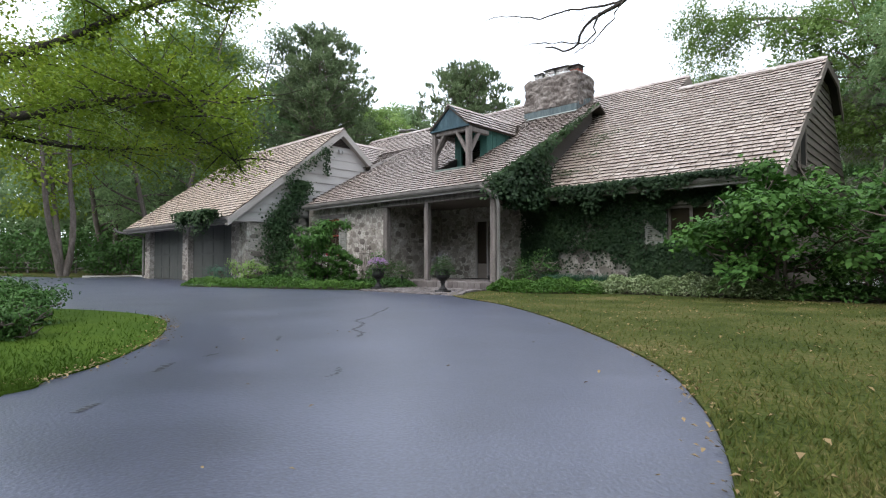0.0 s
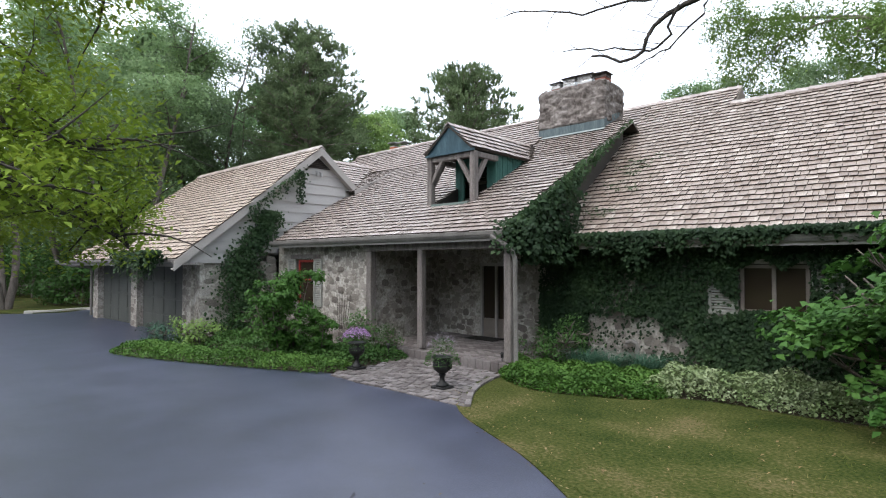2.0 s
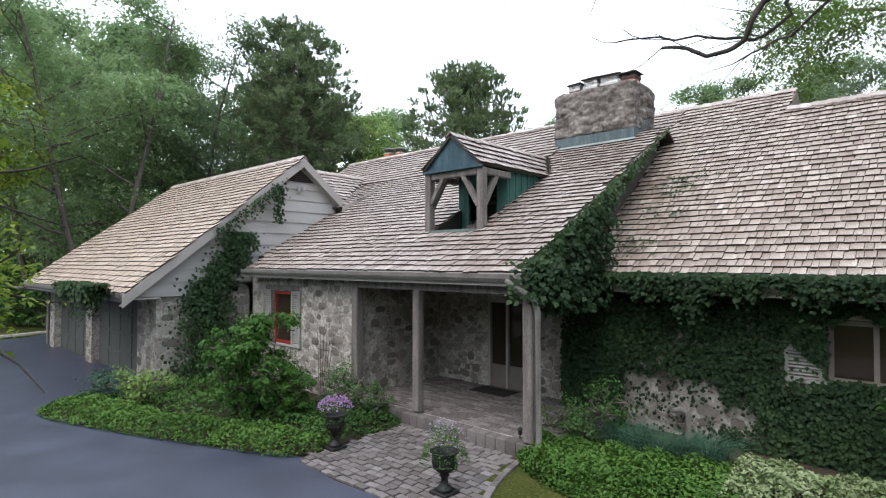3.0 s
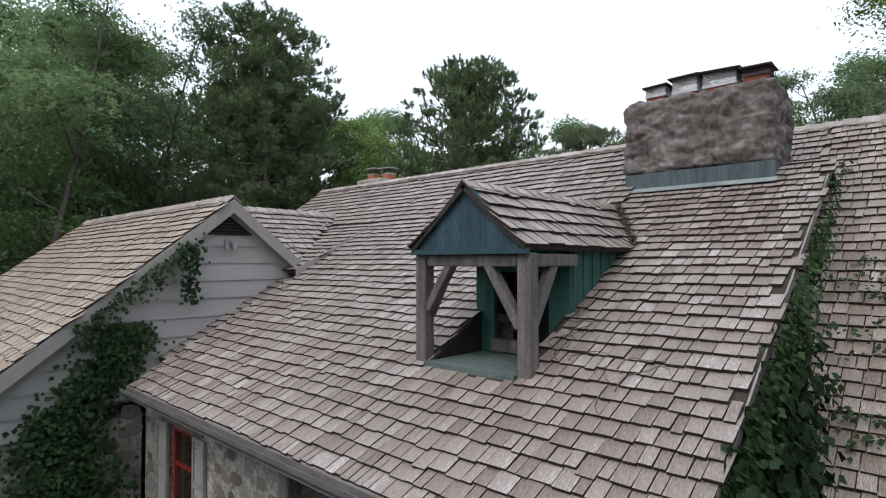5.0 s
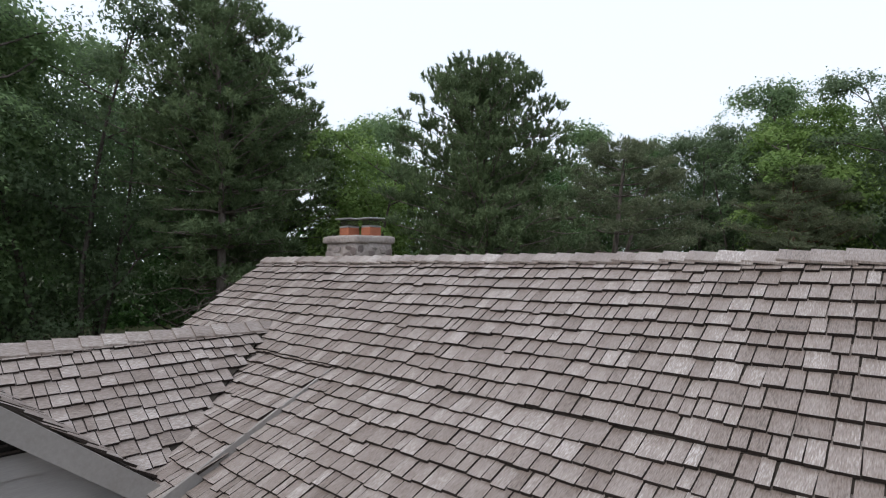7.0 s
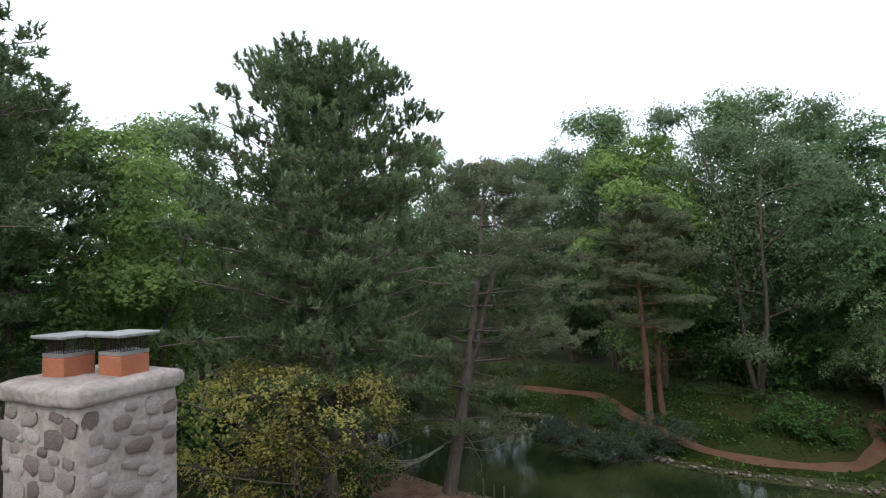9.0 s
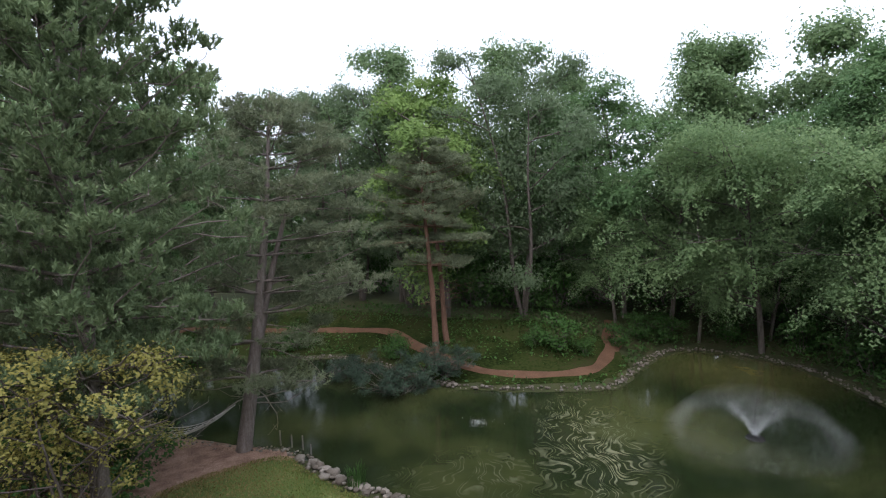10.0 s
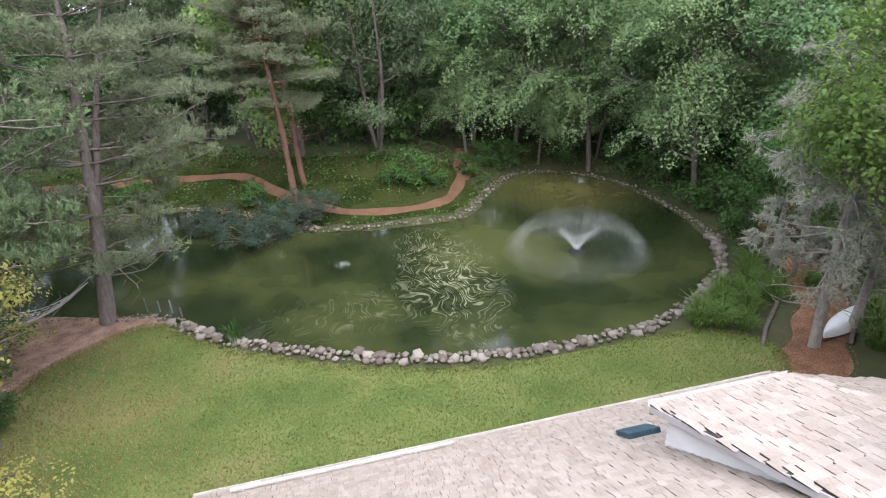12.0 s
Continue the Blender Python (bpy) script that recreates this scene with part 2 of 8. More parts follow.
FLASH_PALE = shader("pale_verdigris", [(0.14, 0.17, 0.17), (0.21, 0.245, 0.24), (0.3, 0.33, 0.32)], 2.5, 0.7, 0.2, 20, metal=0.05)
FLOOR_SHEET = shader("green_sheet_floor", [(0.06, 0.085, 0.078), (0.1, 0.135, 0.125), (0.16, 0.195, 0.18)], 2.5, 0.6, 0.2, 20, metal=0.05)
SIDING = shader("grey_painted_siding", [(0.3, 0.285, 0.275), (0.37, 0.355, 0.345), (0.43, 0.415, 0.4)], 1.2, 0.7, 0.25, 35, stretch=(1, 0.3, 4), pieces=0.2, depth=0.003)
WHITE_SIDING = shader("white_painted_siding", [(0.55, 0.54, 0.53), (0.68, 0.67, 0.66)], 1.2, 0.6, 0.2, 35, stretch=(1, 0.3, 4), pieces=0.2, depth=0.003)
TRIM = shader("grey_trim", [(0.26, 0.24, 0.225), (0.34, 0.32, 0.305)], 2, 0.7, 0.2, 30)
GUTTER = shader("weathered_gutter", [(0.08, 0.074, 0.07), (0.15, 0.14, 0.132), (0.21, 0.198, 0.188)], 3, 0.6, 0.2, 40)
GUTTER_PALE = shader("cream_painted_gutter", [(0.3, 0.28, 0.25), (0.46, 0.44, 0.4), (0.6, 0.58, 0.53)], 3, 0.6, 0.2, 40)
BROWN_BOARD = shader("brown_weathered_boards", [(0.12, 0.1, 0.085), (0.2, 0.175, 0.155)], 2, 0.85, 0.4, 40, stretch=(1, 0.3, 3), pieces=0.3)
# BROWN_BOARD again, darkened as the shadow under the porch roof's edge
DARK_BOARD = shader("shade_darkened_boards", [(0.04, 0.034, 0.03), (0.08, 0.068, 0.06)], 2, 0.85, 0.4, 40, stretch=(1, 0.3, 3), pieces=0.3)
STONE_WASH = shader("mortar_washed_stone", [(0.0544, 0.045, 0.041), (0.109, 0.0927, 0.0846), (0.159, 0.14, 0.13), (0.245, 0.221, 0.209)], 3.2, 0.92, 1.0, 12, depth=0.05, blotch=0.55, gain=1.35)
MORTAR = shader("pale_mortar", [(0.134, 0.118, 0.103), (0.28, 0.258, 0.232), (0.448, 0.426, 0.392)], 3.4, 0.92, 0.9, 16, depth=0.04, gain=1.5)
FIELDSTONE = shader("field_stone", [(0.06, 0.0504, 0.0456), (0.138, 0.12, 0.108), (0.24, 0.218, 0.198), (0.432, 0.414, 0.39)], 5, 0.9, 0.8, 22, pieces=0.55, depth=0.02)
CHIMNEY_STONE = shader("pink_grey_field_stone", [(0.09, 0.07, 0.068), (0.2, 0.165, 0.155), (0.3, 0.26, 0.245), (0.55, 0.52, 0.5)], 5, 0.9, 0.8, 22, pieces=0.6, depth=0.02)
CHIMNEY_MORTAR = shader("pinkish_mortar", [(0.2, 0.165, 0.15), (0.31, 0.27, 0.25), (0.42, 0.38, 0.36)], 3, 0.92, 0.9, 16, depth=0.03)
ROCK = shader("pond_rock", [(0.0585, 0.0479, 0.0371), (0.118, 0.0994, 0.0805), (0.182, 0.161, 0.136), (0.307, 0.273, 0.237)], 4, 0.88, 0.5, 25, pieces=0.65, depth=0.02)
TIMBER = shader("weathered_timber", [(0.055, 0.046, 0.043), (0.13, 0.115, 0.108), (0.24, 0.215, 0.205)], 2, 0.88, 0.9, 26, stretch=(5, 5, 0.6), depth=0.012)
PATINA = shader("copper_patina", [(0.018, 0.04, 0.055), (0.035, 0.07, 0.09), (0.075, 0.125, 0.145)], 2, 0.65, 0.3, 22, stretch=(4, 4, 0.5), metal=0.2)
GREEN_BOARD = shader("green_patina_boards", [(0.014, 0.05, 0.042), (0.028, 0.09, 0.075), (0.06, 0.13, 0.11)], 2, 0.75, 0.3, 25, stretch=(4, 4, 0.5))
# near black: stands in for the shade of rooms and recesses; also the doormat
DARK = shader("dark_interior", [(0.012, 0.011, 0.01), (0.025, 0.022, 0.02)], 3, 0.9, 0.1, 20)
SHUTTER = shader("grey_green_shutter", [(0.2, 0.2, 0.185), (0.3, 0.3, 0.28)], 3, 0.7, 0.2, 30)
RED_PAINT = shader("red_painted_wood", [(0.18, 0.018, 0.015), (0.252, 0.03, 0.024)], 3, 0.5, 0.1, 30)
# door paint taken a step darker for the deep shade under the eave
GARAGE_DOOR = shader("dark_green_grey_garage_door", [(0.0432, 0.0468, 0.0432), (0.072, 0.0756, 0.0698)], 1.5, 0.7, 0.3, 40, stretch=(3, 3, 1))
PAVER = shader("stone_paver", [(0.06, 0.051, 0.049), (0.125, 0.11, 0.107), (0.22, 0.2, 0.198)], 3, 0.85, 0.4, 40, pieces=0.6, depth=0.006)
IRON = shader("dark_cast_iron", [(0.012, 0.012, 0.013), (0.035, 0.034, 0.034)], 6, 0.5, 0.3, 60, metal=0.4)
TERRACOTTA = shader("terracotta_flue", [(0.3, 0.1, 0.055), (0.42, 0.16, 0.09)], 4, 0.85, 0.3, 40)
GALVANISED = shader("galvanised_sheet", [(0.3, 0.3, 0.3), (0.5, 0.5, 0.5)], 4, 0.4, 0.1, 40, metal=0.6)
BLACK_METAL = shader("rusty_black_metal", [(0.03, 0.025, 0.022), (0.07, 0.05, 0.045)], 6, 0.7, 0.3, 50)
BARK = shader("grey_bark", [(0.05, 0.04, 0.033), (0.11, 0.092, 0.08), (0.18, 0.155, 0.14)], 3, 0.95, 0.9, 20, stretch=(3, 3, 0.6), depth=0.03)
PINE_BARK = shader("pine_bark", [(0.08, 0.0653, 0.0573), (0.174, 0.145, 0.128), (0.267, 0.232, 0.211)], 3, 0.95, 0.9, 16, stretch=(3, 3, 0.8), depth=0.03)
SCOTS_BARK = shader("orange_pine_bark", [(0.0744, 0.0434, 0.031), (0.136, 0.0744, 0.0496), (0.186, 0.112, 0.0806)], 3, 0.95, 0.8, 16, stretch=(3, 3, 0.8), depth=0.03)


def leaf(name, dark, mid, light, thin=0.48, rough=0.55):
    return shader(name, [dark, mid, light], 0.5, rough, 0, 3, pieces=0.2, thin=thin, spec=0.15)


LEAF = leaf("deciduous_leaf", (0.065, 0.13, 0.0546), (0.124, 0.215, 0.091), (0.202, 0.319, 0.137))
# lighter and greyer than LEAF: the haze of distance is mixed into the colour
LEAF_FAR = leaf("hazy_far_leaf", (0.099, 0.165, 0.0798), (0.172, 0.257, 0.12), (0.264, 0.355, 0.171))
LEAF_SOFT = leaf("soft_green_leaf", (0.111, 0.181, 0.0845), (0.189, 0.282, 0.128), (0.28, 0.377, 0.179))
LEAF_YELLOW = leaf("yellow_green_leaf", (0.0752, 0.125, 0.015), (0.163, 0.239, 0.0276), (0.313, 0.351, 0.0439), 0.4)
LEAF_LIME = leaf("lime_leaf", (0.1, 0.165, 0.045), (0.175, 0.27, 0.078), (0.265, 0.37, 0.115), 0.4)
LEAF_GOLD = leaf("gold_leaf", (0.17, 0.171, 0.0524), (0.313, 0.294, 0.0899), (0.511, 0.465, 0.142), 0.5)
LEAF_IVY = leaf("ivy_leaf", (0.00637, 0.0149, 0.00744), (0.0159, 0.034, 0.0139), (0.0425, 0.0765, 0.0298), 0.12, 0.65)
LEAF_VINE = leaf("vine_leaf", (0.011, 0.026, 0.011), (0.027, 0.055, 0.021), (0.065, 0.11, 0.042), 0.2, 0.6)
LEAF_COVER = leaf("groundcover_leaf", (0.0283, 0.0731, 0.0136), (0.0629, 0.135, 0.0255), (0.12, 0.219, 0.0467), 0.25)
LEAF_PALE = leaf("variegated_leaf", (0.0723, 0.123, 0.0433), (0.173, 0.231, 0.101), (0.361, 0.405, 0.26), 0.2)
LEAF_BLUE = leaf("blue_green_leaf", (0.03, 0.07, 0.045), (0.05, 0.11, 0.07), (0.08, 0.15, 0.1), 0.2)
NEEDLE = leaf("pine_needles", (0.0802, 0.12, 0.0612), (0.141, 0.196, 0.0957), (0.231, 0.297, 0.148), 0.25, 0.6)
NEEDLE_BROWN = leaf("brownish_pine_needles", (0.098, 0.12, 0.07), (0.165, 0.195, 0.115), (0.255, 0.28, 0.17), 0.25, 0.6)
NEEDLE_GREY = leaf("grey_spruce_needles", (0.156, 0.163, 0.13), (0.286, 0.289, 0.231), (0.468, 0.455, 0.364), 0.25, 0.6)
NEEDLE_DARK = leaf("dark_evergreen_needles", (0.026, 0.045, 0.03), (0.05, 0.08, 0.052), (0.09, 0.13, 0.085), 0.2, 0.6)
LEAF_GREY = leaf("willow_leaf", (0.08, 0.12, 0.064), (0.136, 0.192, 0.104), (0.208, 0.272, 0.16))
LEAF_MAPLE = leaf("maple_leaf", (0.06, 0.11, 0.024), (0.11, 0.18, 0.042), (0.19, 0.275, 0.075), 0.4)
LEAF_BRIGHT = leaf("bright_green_leaf", (0.0258, 0.0731, 0.0155), (0.0516, 0.125, 0.0241), (0.0946, 0.185, 0.0387), 0.3)
LEAF_DEEP = leaf("deep_green_leaf", (0.024, 0.06, 0.0168), (0.048, 0.108, 0.0264), (0.09, 0.18, 0.042), 0.2)
LEAF_DRY = leaf("dry_leaf", (0.098, 0.063, 0.028), (0.196, 0.14, 0.07), (0.294, 0.238, 0.14), 0.1, 0.8)
BLADE_BACK = shader("back_lawn_blades", [(0.0722, 0.113, 0.028), (0.119, 0.159, 0.0402), (0.173, 0.171, 0.0572), (0.206, 0.2, 0.0896)], 0.35, 0.75, 0, 4, pieces=0.75, thin=0.2, spec=0.05)
BLADE_DRY = shader("dry_lawn_blades", [(0.121, 0.103, 0.0362), (0.193, 0.151, 0.0604), (0.266, 0.199, 0.0966), (0.362, 0.266, 0.158)], 0.35, 0.8, 0, 4, pieces=0.75, thin=0.15, spec=0.05)
# bank grass set near black, with the shade of the woods in its colour
BANK = shader("shade_darkened_bank", [(0.00975, 0.0156, 0.0039), (0.0195, 0.0292, 0.00702), (0.0331, 0.0429, 0.0117), (0.039, 0.0312, 0.0175)], 0.4, 0.95, 1.0, 6, blotch=0.5, depth=0.05, spec=0.05, gain=1.6)
ISLAND_TURF = shader("island_turf", [(0.0218, 0.0446, 0.00495), (0.0356, 0.0653, 0.00792), (0.0554, 0.0842, 0.0119)], 0.6, 0.95, 0.9, 14, blotch=0.55, depth=0.03, spec=0.05)
BLADE_GREEN = shader("green_grass_blades", [(0.0216, 0.045, 0.0054), (0.0378, 0.072, 0.009), (0.063, 0.099, 0.0162)], 0.6, 0.7, 0, 10, pieces=0.55, thin=0.25, spec=0.05)
DARK_BARK = shader("dark_bark", [(0.02, 0.017, 0.015), (0.045, 0.038, 0.034), (0.08, 0.07, 0.06)], 3, 0.95, 0.8, 20, stretch=(3, 3, 0.6), depth=0.02)
FLOWER = leaf("purple_flower", (0.2, 0.1, 0.24), (0.33, 0.19, 0.38), (0.5, 0.36, 0.53), 0.3)


def water_material():
    m = bpy.data.materials.new("green_pond_water")
    m.use_nodes = True
    n, l = m.node_tree.nodes, m.node_tree.links
    b = n["Principled BSDF"]
    b.inputs["Roughness"].default_value = 0.06
    b.inputs["IOR"].default_value = 1.33
    tc = n.new("ShaderNodeTexCoord")
    murk = n.new("ShaderNodeTexNoise")
    murk.inputs["Scale"].default_value, murk.inputs["Detail"].default_value = 0.12, 4
    l.new(tc.outputs["Object"], murk.inputs["Vector"])
    ramp = n.new("ShaderNodeValToRGB")
    ramp.color_ramp.elements[0].position, ramp.color_ramp.elements[0].color = 0.42, (0.012, 0.019, 0.007, 1)
    ramp.color_ramp.elements[1].position, ramp.color_ramp.elements[1].color = 0.6, (0.05, 0.058, 0.02, 1)
    l.new(murk.outputs["Fac"], ramp.inputs["Fac"])
    l.new(ramp.outputs["Color"], b.inputs["Base Color"])
    # pale foam drawn out into swirls in the middle of the pond
    push, shift, drawn, warp = n.new("ShaderNodeTexNoise"), n.new("ShaderNodeVectorMath"), n.new("ShaderNodeMapping"), n.new("ShaderNodeTexNoise")
    push.inputs["Scale"].default_value, push.inputs["Detail"].default_value = 0.32, 2.0
    l.new(tc.outputs["Object"], push.inputs["Vector"])
    shift.operation = "MULTIPLY_ADD"
    shift.inputs[1].default_value = (6.5, 6.5, 0)
    l.new(push.outputs["Color"], shift.inputs[0])
    l.new(tc.outputs["Object"], shift.inputs[2])
    drawn.inputs["Scale"].default_value = (0.85, 0.22, 0)
    l.new(shift.outputs[0], drawn.inputs["Vector"])
    warp.inputs["Scale"].default_value, warp.inputs["Detail"].default_value = 0.9, 2.5
    l.new(drawn.outputs[0], warp.inputs["Vector"])
    many = n.new("ShaderNodeMath")
    many.operation = "MULTIPLY"
    many.inputs[1].default_value = 95.0
    l.new(warp.outputs["Fac"], many.inputs[0])
    bands = n.new("ShaderNodeMath")
    bands.operation = "SINE"
    l.new(many.outputs[0], bands.inputs[0])
    thin_b = n.new("ShaderNodeMapRange")
    thin_b.inputs["From Min"].default_value, thin_b.inputs["From Max"].default_value, thin_b.inputs["To Min"].default_value = 0.5, 1.0, 0.07
    l.new(bands.outputs[0], thin_b.inputs["Value"])
    mp = n.new("ShaderNodeMapping")
    mp.inputs["Location"].default_value, mp.inputs["Scale"].default_value = (12.3 / 3.0, -41.8 / 7.5, 0), (1 / 3.0, 1 / 7.5, 0)
    l.new(tc.outputs["Object"], mp.inputs["Vector"])
    ball = n.new("ShaderNodeTexGradient")
    ball.gradient_type = "SPHERICAL"
    l.new(mp.outputs[0], ball.inputs["Vector"])
    # a thinner patch towards the lawn, and yellow scum by the far bank
    mp2, ball2, both = n.new("ShaderNodeMapping"), n.new("ShaderNodeTexGradient"), n.new("ShaderNodeMath")
    mp2.inputs["Location"].default_value, mp2.inputs["Scale"].default_value = (17.6 / 5.0, -39.6 / 2.6, 0), (1 / 5.0, 1 / 2.6, 0)
    ball2.gradient_type = "SPHERICAL"
    l.new(tc.outputs["Object"], mp2.inputs["Vector"])
    l.new(mp2.outputs[0], ball2.inputs["Vector"])
    both.operation = "MULTIPLY_ADD"
    both.inputs[1].default_value = 0.3
    l.new(ball2.outputs["Fac"], both.inputs[0])
    l.new(ball.outputs["Fac"], both.inputs[2])
    area = n.new("ShaderNodeMath")
    area.operation = "MULTIPLY"
    l.new(both.outputs[0], area.inputs[0])
    l.new(thin_b.outputs[0], area.inputs[1])
    torn = n.new("ShaderNodeTexNoise")
    torn.inputs["Scale"].default_value, torn.inputs["Detail"].default_value = 1.6, 6
    l.new(tc.outputs["Object"], torn.inputs["Vector"])
    tear = n.new("ShaderNodeMapRange")
    tear.inputs["From Min"].default_value, tear.inputs["From Max"].default_value = 0.36, 0.6
    l.new(torn.outputs["Fac"], tear.inputs["Value"])
    area2 = n.new("ShaderNodeMath")
    area2.operation = "MULTIPLY"
    l.new(area.outputs[0], area2.inputs[0])
    l.new(tear.outputs[0], area2.inputs[1])
    gain = n.new("ShaderNodeMath")
    gain.operation, gain.use_clamp = "MULTIPLY", True
    gain.inputs[1].default_value = 1.7
    l.new(area2.outputs[0], gain.inputs[0])
    foam = n.new("ShaderNodeMix")
    foam.data_type = "RGBA"
    l.new(gain.outputs[0], foam.inputs[0])
    l.new(ramp.outputs["Color"], foam.inputs[6])
    foam.inputs[7].default_value = (0.18, 0.185, 0.115, 1)
    mp3, ball3, scum_n, scum_f, scum = n.new("ShaderNodeMapping"), n.new("ShaderNodeTexGradient"), n.new("ShaderNodeTexNoise"), n.new("ShaderNodeMath"), n.new("ShaderNodeMix")
    mp3.inputs["Location"].default_value, mp3.inputs["Scale"].default_value = (0.5 / 6.5, -51.0 / 5.5, 0), (1 / 6.5, 1 / 5.5, 0)
    ball3.gradient_type = "SPHERICAL"
    l.new(tc.outputs["Object"], mp3.inputs["Vector"])
    l.new(mp3.outputs[0], ball3.inputs["Vector"])
    scum_n.inputs["Scale"].default_value, scum_n.inputs["Detail"].default_value, scum_n.inputs["Distortion"].default_value = 0.6, 4, 1.5
    l.new(tc.outputs["Object"], scum_n.inputs["Vector"])
    scum_f.operation, scum_f.use_clamp = "MULTIPLY", True
    l.new(ball3.outputs["Fac"], scum_f.inputs[0])
    l.new(scum_n.outputs["Fac"], scum_f.inputs[1])
    scum.data_type = "RGBA"
    l.new(scum_f.outputs[0], scum.inputs[0])
    l.new(foam.outputs[2], scum.inputs[6])
    scum.inputs[7].default_value = (0.16, 0.15, 0.05, 1)
    l.new(scum.outputs[2], b.inputs["Base Color"])
    rip = n.new("ShaderNodeTexNoise")
    rip.inputs["Scale"].default_value, rip.inputs["Detail"].default_value = 3.0, 3
    l.new(tc.outputs["Object"], rip.inputs["Vector"])
    bp = n.new("ShaderNodeBump")
    bp.inputs["Strength"].default_value, bp.inputs["Distance"].default_value = 0.12, 0.03
    l.new(rip.outputs["Fac"], bp.inputs["Height"])
    l.new(bp.outputs["Normal"], b.inputs["Normal"])
    return m


WATER = water_material()


def glass_material():
    m = bpy.data.materials.new("window_glass")
    m.use_nodes = True
    b = m.node_tree.nodes["Principled BSDF"]
    b.inputs["Base Color"].default_value = (0.03, 0.022, 0.016, 1)
    b.inputs["Specular IOR Level"].default_value = 0.25
    b.inputs["Roughness"].default_value = 0.05
    return m


GLASS = glass_material()
ROPE = shader("pale_rope", [(0.35, 0.34, 0.3), (0.5, 0.48, 0.44)], 8, 0.9, 0.2, 60)
WHITE_PAINT = shader("white_gelcoat", [(0.6, 0.61, 0.6), (0.74, 0.75, 0.74)], 2, 0.35, 0.05, 30)
SPRAY = shader("water_spray", [(0.8, 0.82, 0.84), (0.9, 0.92, 0.93)], 2, 0.3, 0, 10, thin=0.5)
FLOWER_PALE = leaf("pale_lilac_flower", (0.18, 0.156, 0.204), (0.27, 0.24, 0.288), (0.372, 0.348, 0.384), 0.3)

# ---- ground, pond, drive, lawns ----
WATER_Z = -1.8
POND = curve_loop([(-28.3, 42.2), (-26.0, 41.9), (-22.9, 39.1), (-18.95, 36.8), (-15.6, 35.3), (-12.7, 34.6), (-9.25, 34.3), (-5.3, 34.6), (-2.3, 35.9),
                   (0.5, 37.9), (2.4, 40.8), (3.1, 45.0), (2.3, 52.2), (-2.6, 56.0), (-6.5, 52.9), (-9.4, 49.05), (-14.0, 49.0), (-18.8, 50.0), (-22.5, 53.5),
                   (-25.4, 56.0), (-29.7, 56.8), (-33.3, 54.5), (-36.5, 52.2), (-36.0, 47.5), (-32.0, 43.6)], 6)


def land(x, y):
    """The height of the ground."""
    x, y = np.asarray(x, float), np.asarray(y, float)
    d = edge_distance(x, y, POND)
    rise = np.where(y > 46, 9.0, 13.0)
    z = WATER_Z + 0.1 + (0 - WATER_Z - 0.1) * smooth01(np.maximum(d, 0) / rise)
    z = np.where(d < 0, WATER_Z + 0.1 - 1.0 * smooth01(-d / 2.5), z)
    return np.where(y < 23, np.maximum(z, 0) * 0, z * smooth01((y - 22) / 4))


def land1(x, y):
    return float(land(np.array([x]), np.array([y]))[0])


def coords(lo, hi, step, far):
    a = np.arange(lo, hi + step / 2, step)
    out = np.array([20, 60, 150, 400, 900, 2000.0]) * far
    return np.concatenate([(lo - out)[::-1], a, hi + out])


gx, gy = coords(-75, 45, 0.8, 1), coords(-40, 105, 0.8, 1)
GX, GY = np.meshgrid(gx, gy)
rough_z = 0.05 * np.sin(GX * 0.9 + 1.3 * np.sin(GY * 0.6)) * np.sin(GY * 1.1) * smooth01((GY - 50) / 10)
ground = grid_mesh("ground", gx, gy, land(GX, GY) - 0.05 + rough_z, LITTER)
tagged(ground, "dark leaf-littered woodland ground around house and pond", "ground", kind="structure")

water = Soup()
water.add([(x, y, WATER_Z) for x, y in POND], [tuple(range(len(POND)))])
tagged(water.make("water", WATER), "dark green still pond water with pale swirls", "pond", kind="structure")

DRIVE = [(3.5, -34), (1.8, -12), (0.7, -4), (0.05, 0.2), (-0.42, 1.92), (-0.95, 3.14), (-1.7, 4.28), (-3.66, 6.22), (-6.0, 8.0), (-8.32, 9.27), (-9.6, 9.27), (-11.0, 9.17), (-12.1, 9.36),
         (-13.25, 8.8), (-16, 7.7), (-18.0, 7.1), (-18.9, 7.3), (-19.2, 8.4), (-19.3, 9.75), (-25, 9.75), (-29.6, 9.75), (-33.6, 10.6), (-32.6, 9.0), (-34.3, 6.8), (-40, 5.6), (-52, 3), (-70, -6), (-68, -14), (-45, -9), (-30, -12), (-20, -14), (-15.5, -6), (-13.4, -1.6), (-12.2, 0.5),
         (-11.0, 1.5), (-9.6, 2.2), (-8.5, 2.5), (-7.4, 2.46), (-6.5, 2.2), (-5.5, 1.75), (-4.5, 1.08), (-3.95, 0.6), (-3.7, 0.2), (-3.5, -2), (-2.8, -12), (-1.5, -34)]
drive_line = curve_loop(DRIVE, 6)
flat_patch("road", drive_line, 0.02, ASPHALT, "dark blue-grey asphalt driveway with sealed cracks", "driveway", 0.06)

